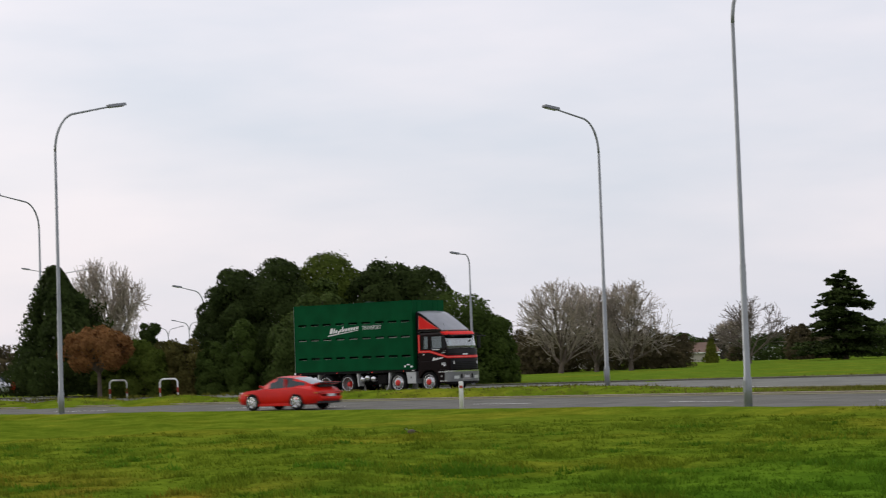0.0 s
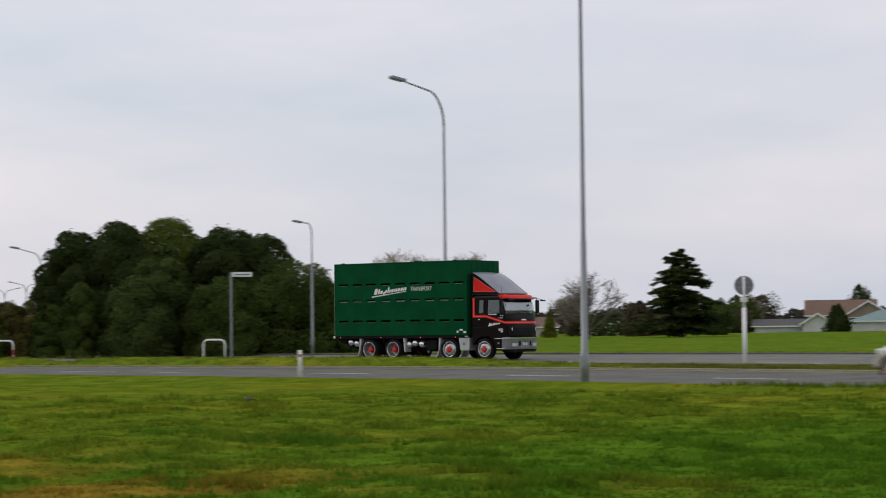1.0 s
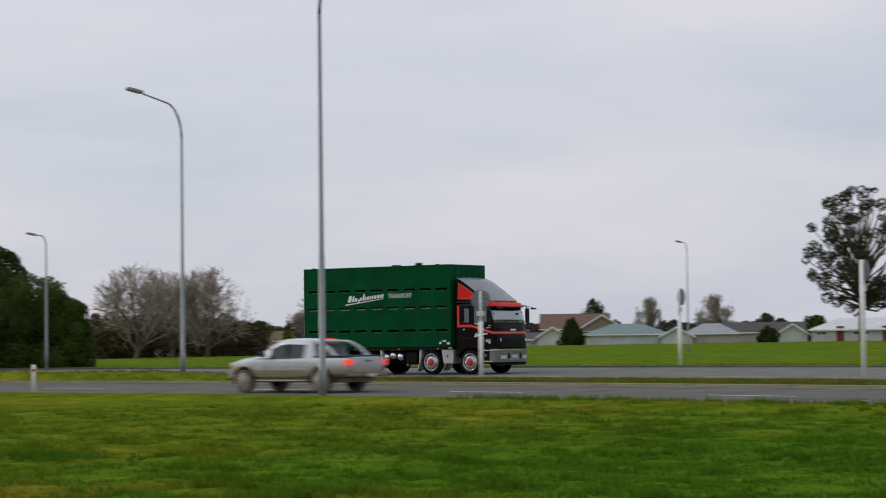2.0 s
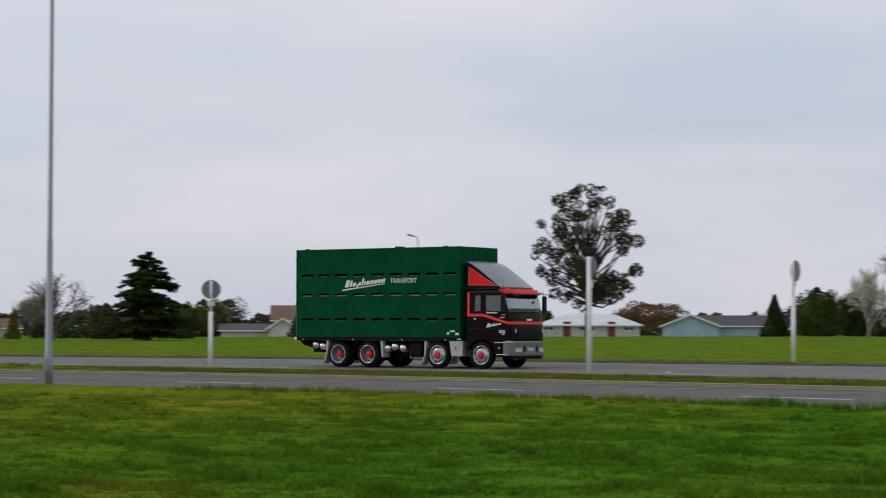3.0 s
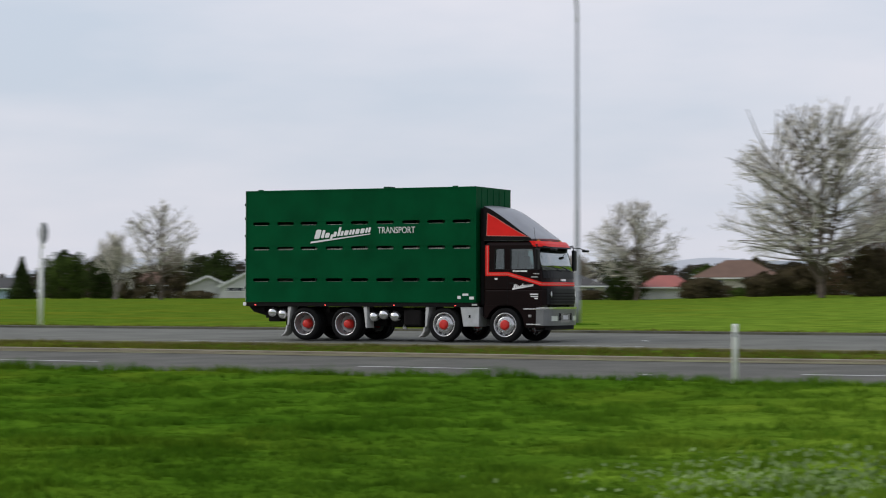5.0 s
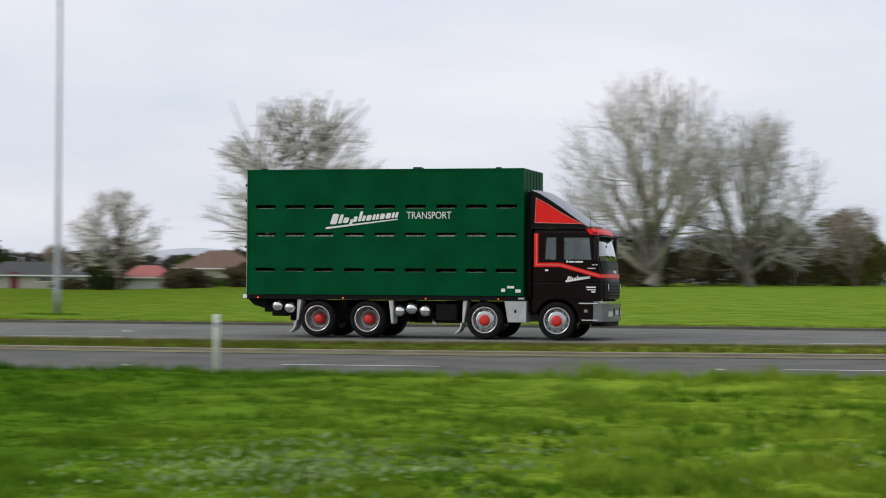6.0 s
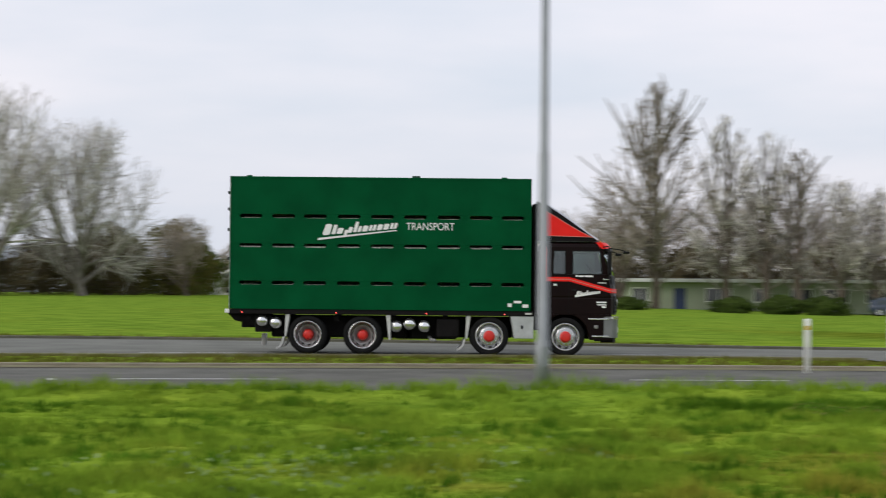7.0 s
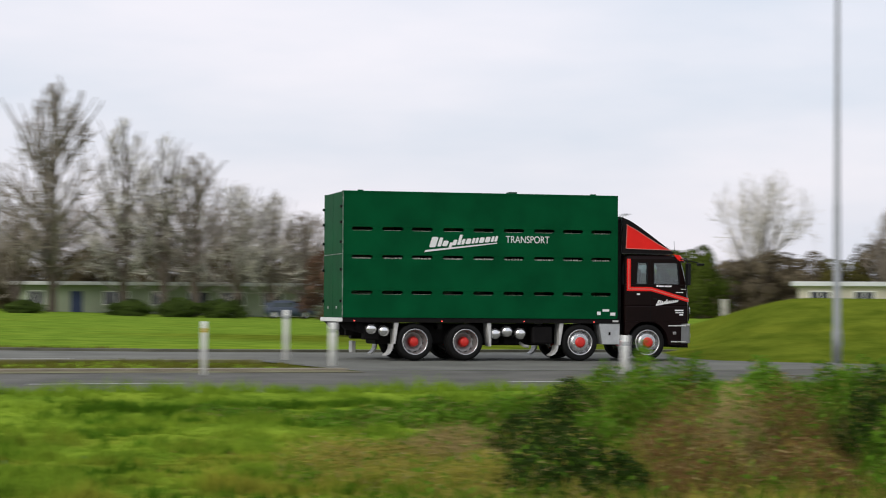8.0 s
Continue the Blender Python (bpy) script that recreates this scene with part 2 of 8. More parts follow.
def tube(bm, points, radii, seg=8):
    """A round bar along points, with a radius at each."""
    rings = []
    for i, p in enumerate(points):
        a, b = Vector(points[max(i - 1, 0)]), Vector(points[min(i + 1, len(points) - 1)])
        d = (b - a).normalized()
        u = d.orthogonal().normalized() if abs(d.z) < 0.9 else (Vector((1, 0, 0)) - d * d.x).normalized()
        w = d.cross(u)
        r = radii[i] if isinstance(radii, (list, tuple)) else radii
        rings.append([bm.verts.new(Vector(p) + (u * math.cos(6.2832 * k / seg) + w * math.sin(6.2832 * k / seg)) * r) for k in range(seg)])
    fs = []
    for p, q in zip(rings, rings[1:]):
        best = min(range(seg), key=lambda s: sum((p[k].co - q[(k + s) % seg].co).length for k in range(seg)))
        fs += [bm.faces.new((p[k], p[(k + 1) % seg], q[(k + 1 + best) % seg], q[(k + best) % seg])) for k in range(seg)]
    fs += [bm.faces.new(rings[0][::-1]), bm.faces.new(rings[-1])]
    bmesh.ops.recalc_face_normals(bm, faces=fs)
    return bm


def letters(text, size):
    """A mesh of flat letters, lying in x and y, from the built-in font."""
    cu = bpy.data.curves.new("letters", "FONT")
    cu.body, cu.size, cu.extrude = text, size, 0.002
    ob = bpy.data.objects.new("letters", cu)
    scene.collection.objects.link(ob)
    dg = bpy.context.evaluated_depsgraph_get()
    me = bpy.data.meshes.new_from_object(ob.evaluated_get(dg))
    bpy.data.objects.remove(ob)
    bm = bmesh.new()
    bm.from_mesh(me)
    return bm


# ---------------------------------------------------------------- lie of the land
def road_line(x):
    """y of the line that the truck drives."""
    c = min(max(x, -95.0), 36.0)
    u = c / 50
    y = 0.207 * u ** 4 + 3.165 * u ** 3 - 1.187 * u ** 2 - 11.787 * u + 55.555
    return y + (0.828 * u ** 3 + 9.495 * u ** 2 - 2.374 * u - 11.787) / 50 * (x - c)


def smooth(a, b, x):
    t = min(max((x - a) / (b - a), 0.0), 1.0)
    return t * t * (3 - 2 * t)


def road_axis(x):
    """y of the road's own axis, from which its kerbs and lines are set off."""
    return road_line(x) + 3.0 * smooth(-10, 20, x)


RIM = ((-180, -0.2), (-64, -0.35), (-51, -0.26), (-44, -0.19), (-40, -0.17), (-31, -0.13), (-22, -0.08), (-12, -0.10), (-8, 0.04),
       (-4, 0.11), (4, 0.17), (13.6, 0.13), (20, 0.0), (26, -0.13), (32, -0.2), (36, 0.1), (180, 0.1))


def rim(az):
    for (a, p), (b, q) in zip(RIM, RIM[1:]):
        if az <= b:
            return p + (q - p) * (az - a) / (b - a)
    return RIM[-1][1]


NEAR_EDGE, LANE, MEDIAN_NEAR, MEDIAN_FAR = -18.2, -14.4, -9.2, -4.2


def far_edge(x):
    return 7.2 - 5.2 * smooth(2, 28, x)


def land(x, y):
    """Height of the ground."""
    v = y - road_line(x)
    w = y - road_axis(x)
    d = math.hypot(x, y)
    az = math.degrees(math.atan2(x, y))
    if v < 8:
        z = max(0.018 * v, -0.36)
    else:
        top = 1.3 + 230 * math.tan(radians(rim(az)))
        z = 0.144 + (top - 0.144) * min((v - 8) / 170, 1.0)
    # the verge swells beside the near road, and the grass before it is uneven
    if w < NEAR_EDGE:
        z += 0.15 * math.exp(-((w - NEAR_EDGE + 1.6) / 1.3) ** 2)
        k = smooth(-0.3, -3.0, w - NEAR_EDGE)
        z += k * (0.10 * noise.noise((x * 0.22, y * 0.22, 1.3)) + 0.07 * noise.noise((x * 0.8, y * 0.8, 4.1)) + 0.045 * noise.noise((x * 1.9, y * 1.9, 6.2)))
        if d < 30:
            z -= 0.05 * smooth(30, 8, d)
    elif MEDIAN_NEAR + 0.5 < w < MEDIAN_FAR - 0.3:
        z += (0.05 + 0.03 * noise.noise((x * 0.5, y * 0.5, 2.0))) * (1 - smooth(21.5, 23.5, x))
        # the median rises towards the junction
        z += 0.34 * smooth(-56, -70, x) * math.sin(math.pi * min(max((w - MEDIAN_NEAR - 0.5) / (MEDIAN_FAR - MEDIAN_NEAR - 0.8), 0.0), 1.0))
    elif w > far_edge(x) + 0.6:
        z += 0.06 + 0.05 * noise.noise((x * 0.12, y * 0.12, 7.0)) * smooth(0, 10, w - far_edge(x))
    # grass bank beyond the road's end
    z += 1.55 * smooth(35.3, 39.6, az) * smooth(57, 72, d) * (1 - smooth(95, 140, d))
    return z


def set_on(az, d, turn=0.0, drop=0.0):
    p = polar(az, d)
    return pose(p.x, p.y, land(p.x, p.y) - drop, 0, 0, turn)


def up(d, el):
    """Height above the road's datum of what is seen at the elevation el (degrees) from the distance d."""
    return EYE.z + d * math.tan(radians(el))


def build_ground():
    azs = list(np.arange(-180, -76, 5.0)) + list(np.arange(-76, 56.01, 0.4)) + list(np.arange(60, 180, 6.0))
    ds = [0.5, 3, 6, 9, 11, 12.5] + list(np.arange(13.5, 34, 0.25)) + list(np.arange(34, 46, 0.5)) + list(np.arange(46, 100, 1.0)) + list(np.arange(100, 200, 4.0))
    ds += [200, 215, 230, 250, 280, 320, 370, 450, 600, 900, 1500, 2500, 4200]
    verts, faces = [], []
    na, nd = len(azs), len(ds)
    for d in ds:
        for a in azs:
            p = polar(a, d)
            verts.append((p.x, p.y, land(p.x, p.y)))
    for i in range(nd - 1):
        for k in range(na):
            k2 = (k + 1) % na
            faces.append((i * na + k, i * na + k2, (i + 1) * na + k2, (i + 1) * na + k))
    faces = [f[::-1] for f in faces]
    centre = len(verts)
    verts.append((0, 0, land(0.01, 0.01)))
    faces += [(k, (k + 1) % na, (k + 2) % na, centre) for k in range(0, na - 1, 2)]
    me = raw_mesh("ground", verts, faces, M_GRASS, True)
    ob = new("ground", me)
    return tagged(ob, "green winter grass field and verge, patchy and uneven", "ground", kind="structure")


def strip(name, lo, hi, mat, x0, x1, lift, label, category, step=1.0, kind="structure", thick=0.0):
    """A band along the road between two offsets from its axis."""
    bm = bmesh.new()
    xs = np.arange(x0, x1 + step / 2, step)
    rows = []
    for x in xs:
        a = lo(x) if callable(lo) else lo
        b = hi(x) if callable(hi) else hi
        n = max(2, int((b - a) / 1.2) + 1)
        row = []
        for k in range(n if not callable(hi) else 9):
            w = a + (b - a) * k / ((n if not callable(hi) else 9) - 1)
            y = road_axis(x) + w
            z = max(0.018 * (y - road_line(x)), -0.36) if y - road_line(x) < 8 else land(x, y)
            row.append((x, y, z + lift))
        rows.append(row)
    vs = [[bm.verts.new(p) for p in r] for r in rows]
    for p, q in zip(vs, vs[1:]):
        for k in range(len(p) - 1):
            bm.faces.new((p[k], q[k], q[k + 1], p[k + 1]))
    if thick:
        r = bmesh.ops.extrude_face_region(bm, geom=bm.faces[:])
        bmesh.ops.translate(bm, vec=(0, 0, -thick), verts=[g for g in r["geom"] if isinstance(g, bmesh.types.BMVert)])
        bmesh.ops.recalc_face_normals(bm, faces=bm.faces[:])
    ob = part(name, bm, mat, smooth=not thick)
    return tagged(ob, label, category, kind=kind)


def build_roads():
    near = strip("road", NEAR_EDGE, MEDIAN_NEAR, M_ASPHALT, -260, 140, 0.035, "worn grey asphalt carriageway beside the grass verge", "road", 2.0)
    far = strip("road", MEDIAN_FAR, far_edge, M_CHIPSEAL, -260, 140, 0.035, "pale grey chipseal far carriageway beyond the median", "road", 2.0)
    strip("kerb", MEDIAN_NEAR, MEDIAN_NEAR + 0.38, M_KERB, -230, 23, 0.09, "weathered concrete kerb along the grass median", "kerb", 1.0, thick=0.2)
    strip("kerb", MEDIAN_FAR - 0.4, MEDIAN_FAR, M_DIRT, -230, 23, 0.10, "dirt edge of the grass median", "kerb", 1.0, thick=0.15)
    strip("road", MEDIAN_NEAR - 0.05, MEDIAN_FAR + 0.05, M_CHIPSEAL, 23.2, 140, 0.041, "grey chipseal where the two carriageways join", "road", 2.0)
    strip("kerb", far_edge, lambda x: far_edge(x) + 0.35, M_KERBDARK, -230, 120, 0.105, "dark concrete kerb below the grass field", "kerb", 1.0, thick=0.2)
    strip("shoulder", MEDIAN_NEAR - 0.9, MEDIAN_NEAR - 0.02, M_DIRT, -230, 23, 0.045, "dry dirty road shoulder by the kerb", "road", 1.0)
    # broken lane line, each stripe a mark of its own
    def mark(x, w, length, width=0.12):
        bm = bmesh.new()
        pts = []
        for k in range(4):
            xx = x + length * k / 3
            for s in (-width / 2, width / 2):
                y = road_axis(xx) + w + s
                pts.append(bm.verts.new((xx, y, max(0.018 * (y - road_line(xx)), -0.36) + 0.043)))
        for k in range(3):
            bm.faces.new((pts[2 * k], pts[2 * k + 2], pts[2 * k + 3], pts[2 * k + 1]))
        return part("lane_mark", bm, M_PAINT, near)
    for x in (-120, -110, -100, -89.6, -79.6, -74.4, -65.6, -55.4, -45.8, -35.4, -25.2, -15.3, -5.5, 4.2, 14.2, 24.0, 34.0, 44.0):
        mark(x, LANE, 3.1 if abs(x + 74.4) > 1 else 1.7, 0.14)
    for x in (-75, -65, -55, -45, -36.0, -25.5, -14.5, -4.0, 6, 16):
        o = mark(x, -2.4, 3.2, 0.10)
        o.parent = far
    for x, w in ((-29, -15.9), (-8.5, -15.4), (3.0, -14.6), (-36, -1.0), (-12, 1.2)):
        bm = boxes((-0.07, 0.07, -0.05, 0.05, 0, 0.02), bevel=0.006)
        y = road_axis(x) + w
        o = part("road_stud", bm, M_WHITE, near, m=pose(x, y, max(0.018 * (y - road_line(x)), -0.36) + 0.036))


build_ground()
build_roads()


# distant hills, haze put into their colours: a range all but lost in mist, and a nearer, bluer one
def build_hills(a0, a1, d, color, label):
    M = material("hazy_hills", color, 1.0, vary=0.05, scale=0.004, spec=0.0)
    bm = bmesh.new()
    prev = None
    for a in np.arange(a0, a1, 0.25):
        el = 0.55 + 0.3 * noise.noise((a * 0.12, 3.7, 0)) + 0.15 * noise.noise((a * 0.5, 1.7, 0))
        el += 0.85 * math.exp(-((a + 20.0) / 1.6) ** 4) + 0.70 * math.exp(-((a - 0.5) / 3.6) ** 2)
        el = 0.05 + (el + 0.30) * smooth(-31, -25, a)
        rows = [polar(a, d - 300, 0), polar(a, d - 100, up(d, el) * 0.75), polar(a, d, up(d, el)), polar(a, d + 400, -5)]
        cur = [bm.verts.new(p) for p in rows]
        if prev:
            for k in range(3):
                bm.faces.new((prev[k], cur[k], cur[k + 1], prev[k + 1]))
        prev = cur
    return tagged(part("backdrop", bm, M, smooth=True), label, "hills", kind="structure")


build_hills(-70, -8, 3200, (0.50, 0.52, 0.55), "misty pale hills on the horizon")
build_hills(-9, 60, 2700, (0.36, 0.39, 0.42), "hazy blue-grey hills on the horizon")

# ---------------------------------------------------------------- the stock truck
M_GREEN = material("green_stock_crate_paint", (0.0008, 0.066, 0.021), 0.5, vary=0.14, scale=1.1, bump=0.05, bump_scale=6, coat=0.0, spec=0.045, tint=(0.0015, 0.084, 0.027))
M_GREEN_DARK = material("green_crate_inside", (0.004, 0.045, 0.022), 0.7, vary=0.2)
M_MAROON = material("black_maroon_paint", (0.0075, 0.0028, 0.0026), 0.32, vary=0.2, scale=2.0, coat=0.0, spec=0.11)
M_CABRED = material("red_cab_paint", (0.84, 0.018, 0.013), 0.4, vary=0.08, scale=2.0, coat=0.0, spec=0.2)
M_CHASSIS = material("black_chassis", (0.007, 0.006, 0.006), 0.65, vary=0.3, scale=6.0, spec=0.12)
M_TYRE = material("tyre_rubber", (0.011, 0.011, 0.011), 0.9, vary=0.25, scale=5.0, spec=0.12, bump=0.2, bump_scale=30)
M_RIM = material("polished_alloy_rim", (0.55, 0.55, 0.55), 0.26, 0.85, vary=0.1, scale=6.0)
M_DULLRIM = material("dished_rim_grey", (0.34, 0.33, 0.32), 0.4, 0.5, vary=0.15, scale=6.0)
M_HUB = material("red_hub_paint", (0.62, 0.022, 0.014), 0.4, vary=0.08, scale=8.0)
M_CHROME = material("chrome", (0.80, 0.80, 0.80), 0.16, 0.9, vary=0.05)
M_ALLOY = material("chequer_alloy_plate", (0.50, 0.51, 0.51), 0.4, 0.5, vary=0.12, scale=5.0, bump=0.3, bump_scale=45)
M_PALEFLAP = material("pale_mudguard_plastic", (0.50, 0.50, 0.48), 0.55, vary=0.12, scale=4.0)
M_PEN = material("dirty_pen_steel", (0.46, 0.45, 0.40), 0.7, vary=0.5, scale=1.6)
M_FAIRTOP = material("grey_fairing_top", (0.22, 0.23, 0.25), 0.4, 0.1, vary=0.12, scale=2.0, coat=0.3)
M_GLASS = glass("tinted_cab_glass", (0.60, 0.68, 0.67), 0.05)
M_SCREEN = glass("pale_green_windscreen_glass", (0.70, 0.80, 0.77), 0.30)
M_SEAT = material("dark_seat_cloth", (0.03, 0.03, 0.035), 0.9)
M_LETTER = material("white_signwriting", (0.82, 0.82, 0.80), 0.5, vary=0.03)
M_REDLIGHT = material("red_marker_lamp", (0.6, 0.02, 0.02), 0.3, emit=(1.0, 0.10, 0.08, 2.2))
M_AMBER = material("amber_marker_lamp", (0.7, 0.25, 0.02), 0.3)
M_LENS = material("headlamp_lens", (0.75, 0.76, 0.76), 0.1, 0.2, vary=0.1, scale=20)
M_GRILLE = material("black_grille", (0.006, 0.006, 0.007), 0.5, vary=0.3, scale=10, spec=0.2)
M_WORN = material("chipped_green_edge", (0.02, 0.09, 0.05), 0.7, vary=0.3, scale=5.0, tint=(0.42, 0.46, 0.42))
M_PLATE = material("number_plate_pale", (0.6, 0.6, 0.6), 0.5)
M_DECK = material("deck_timber", (0.10, 0.07, 0.05), 0.85, vary=0.3, scale=3)

HALF = 1.2           # half the crate's width
L_BOX, Z_LOW, Z_TOP = 7.33, 1.085, 4.30
SLOTS = (0.515, 1.31, 2.08, 2.90, 3.71, 4.515, 5.33, 6.11, 6.885)
SLOT_ROWS = (1.72, 2.625, 3.34)
SLOT_H = 0.046       # half a slot's height


def crate_side(y0, y1):
    """One slotted wall: solid bands, and posts between the slots, whose ends are rounded."""
    bm = bmesh.new()
    z = Z_LOW
    for r in SLOT_ROWS:
        box(bm, 0, L_BOX, y0, y1, z, r - SLOT_H, 0.004)
        x = 0.0
        for s in SLOTS:
            box(bm, x, s - 0.28, y0, y1, r - SLOT_H, r + SLOT_H)
            x = s + 0.28
            for e in (-1, 1):
                for g in (-1, 1):
                    a, c = s + e * 0.28, r + g * SLOT_H
                    prism(bm, [(a, c), (a - e * 0.055, c), (a - e * 0.018, c - g * 0.018), (a, c - g * 0.040)], y0, y1)
        box(bm, x, L_BOX, y0, y1, r - SLOT_H, r + SLOT_H)
        z = r + SLOT_H
    box(bm, 0, L_BOX, y0, y1, z, Z_TOP, 0.004)
    # pressed lips round each slot, the top rail, the sill and the corner posts
    out = y0 if abs(y0) > abs(y1) else y1
    o = 0.010 * (1 if out > 0 else -1)
    lo, hi = sorted((out, out + o))
    for r in SLOT_ROWS:
        for s in SLOTS:
            box(bm, s - 0.27, s + 0.27, lo, hi, r + SLOT_H + 0.004, r + SLOT_H + 0.018)
    box(bm, 0, L_BOX, lo, hi, Z_TOP - 0.045, Z_TOP)
    box(bm, 0, L_BOX, lo, hi, Z_LOW, Z_LOW + 0.05)
    for x in (0.0, L_BOX - 0.045):
        box(bm, x, x + 0.045, lo, hi, Z_LOW, Z_TOP)
    return bm


def wheel(r=0.47, width=0.28, dished=False):
    """Tyre, rim, hub and nuts about the y axis; the outside faces -y."""
    tyre = bmesh.new()
    w = width / 2
    lathe(tyre, [(-w * 0.75, 0.32), (-w * 0.98, 0.345), (-w, 0.40), (-w * 0.93, r - 0.03), (-w * 0.86, r - 0.012), (-w * 0.72, r), (-w * 0.40, r), (-w * 0.36, r - 0.012),
                 (-w * 0.30, r), (w * 0.30, r), (w * 0.36, r - 0.012), (w * 0.40, r), (w * 0.72, r), (w * 0.92, r - 0.025), (w, 0.40), (w * 0.98, 0.345), (w * 0.75, 0.32)], 40, open_start=True, open_end=True)
    flange, rim = bmesh.new(), bmesh.new()
    lathe(flange, [(-w * 0.80, 0.338), (-w * 0.97, 0.338), (-w * 0.99, 0.325), (-w * 0.97, 0.306), (-w * 0.80, 0.300), (-w * 0.78, 0.31)], 36, open_start=True, open_end=True)
    if dished:
        lathe(rim, [(-w * 0.80, 0.302), (-w * 0.30, 0.285), (-w * 0.10, 0.27), (-w * 0.14, 0.235), (-w * 0.14, 0.21), (w * 0.05, 0.16), (w * 0.05, 0.05)], 36, open_start=True)
    else:
        lathe(rim, [(-w * 0.80, 0.302), (-w * 0.45, 0.285), (-w * 0.40, 0.25), (-w * 0.98, 0.225), (-w * 1.02, 0.205), (-w * 1.02, 0.05)], 36, open_start=True)
    for k in range(10):
        a = math.radians(36 * k)
        y = -w * 1.02 if not dished else w * 0.0
        rr = 0.185 if not dished else 0.20
        c = (math.cos(a) * rr, y - 0.018, math.sin(a) * rr)
        box(rim, c[0] - 0.014, c[0] + 0.014, c[1] - 0.012, c[1] + 0.02, c[2] - 0.014, c[2] + 0.014)
    vent = rim
    for k in range(10):
        a = math.radians(36 * k + 18)
        ri, ro, q = (0.252, 0.286, 0.16) if not dished else (0.238, 0.266, 0.16)
        y0 = -w * 0.50 if not dished else -w * 0.15
        pts = [(math.cos(a + e) * r_, yy, math.sin(a + e) * r_) for yy in (y0 - 0.012, y0 + 0.012) for r_, e in ((ri, -q), (ro, -q), (ro, q), (ri, q))]
        vs = [vent.verts.new(p) for p in pts]
        for f in ((0, 1, 2, 3), (7, 6, 5, 4), (0, 4, 5, 1), (1, 5, 6, 2), (2, 6, 7, 3), (3, 7, 4, 0)):
            vent.faces.new([vs[i] for i in f]).material_index = 1
    bmesh.ops.recalc_face_normals(vent, faces=vent.faces[:])
    hub = bmesh.new()
    y = -w * 1.0 if not dished else w * 0.0
    k = -0.06 if not dished else -0.20
    lathe(hub, [(y + 0.02, 0.138), (y + k * 0.3, 0.138), (y + k * 0.5, 0.120), (y + k * 0.92, 0.108), (y + k, 0.090), (y + k - 0.004, 0.02)], 28)
    return tyre, rim, hub, flange


def add_wheel(truck, proto, x, side, z=0.47, y=1.03, name="wheel"):
    """A wheel on the truck: copies share the meshes; the far side is turned about."""
    holder = new(name)
    holder.parent = truck
    holder.empty_display_size = 0.2
    holder.matrix_basis = pose(x, side * y, z, 0, 0, 0 if side < 0 else 180)
    for p in proto:
        again(p, holder, Matrix(), p.name.split(".")[0])
    return holder


class Mesh:
    """A named mesh with a label, to be hung on several holders."""
    def __init__(self, name, bm, mat, smooth=True):
        self.name, self.data = name, mesh_of(bm, name, mat, smooth)

    def __contains__(self, key):
        return False


# widths and heights of the slanted strokes that stand for the firm's script
STROKES = ((0.0, 1.35, 1.5), (1.75, 0.7, 1.3), (2.75, 1.1, 0.8), (4.1, 0.6, 0.85), (4.9, 0.8, 0.8), (6.0, 0.6, 1.45), (6.85, 0.6, 0.8), (7.75, 1.0, 0.8),
           (9.05, 0.55, 0.8), (9.8, 0.55, 0.8), (10.65, 0.95, 0.8), (11.9, 1.0, 0.8), (13.2, 0.55, 0.8), (13.95, 0.55, 0.8))


def logo(x0, z0, length, height, tilt=0.10):
    """The firm's mark as a row of plain slanted white strokes over a swept line."""
    bm = bmesh.new()
    unit = length / 14.6
    for k, (at, wide, tall) in enumerate(STROKES):
        a, b = x0 + at * unit, x0 + (at + wide) * unit
        h = height * tall / 1.5
        z = z0 + tilt * (a - x0) - (0.26 * height if k == 3 else 0.0)
        s, e = 0.27 * h, 0.16 * min(h, b - a)
        prism(bm, [(a + e, z), (b - e, z + 0.02 * h), (b + 0.03 * h, z + e), (b + s, z + h - e), (b + s - e, z + h), (a + s + e, z + h), (a + s, z + h - e), (a, z + e)], -0.003, 0.0)
    u = z0 - 0.33 * height
    prism(bm, [(x0 - 0.07 * length, u - 0.035), (x0 + length * 1.0, u + tilt * length * 1.05 + 0.02), (x0 + length * 1.0, u + tilt * length * 1.05 + 0.045), (x0 - 0.055 * length, u + 0.02)], -0.003, 0.0)
    return bm


CAB_W = 1.16


def cab_nose(z):
    """How far forward the cab's face stands at a height."""
    for (a, p), (b, q) in zip(NOSE, NOSE[1:]):
        if z <= b:
            return p + (q - p) * (z - a) / (b - a)
    return NOSE[-1][1]


NOSE = ((0.3, 9.44), (0.9, 9.45), (1.25, 9.46), (1.6, 9.45), (1.95, 9.40), (2.56, 9.25), (2.70, 9.18), (2.80, 9.08))


def cab_front(y, z, out=0.0):
    """A point of the cab's face, whose corners are drawn back."""
    return (cab_nose(z) + out - 0.17 * abs(y / CAB_W) ** 5, y, z)


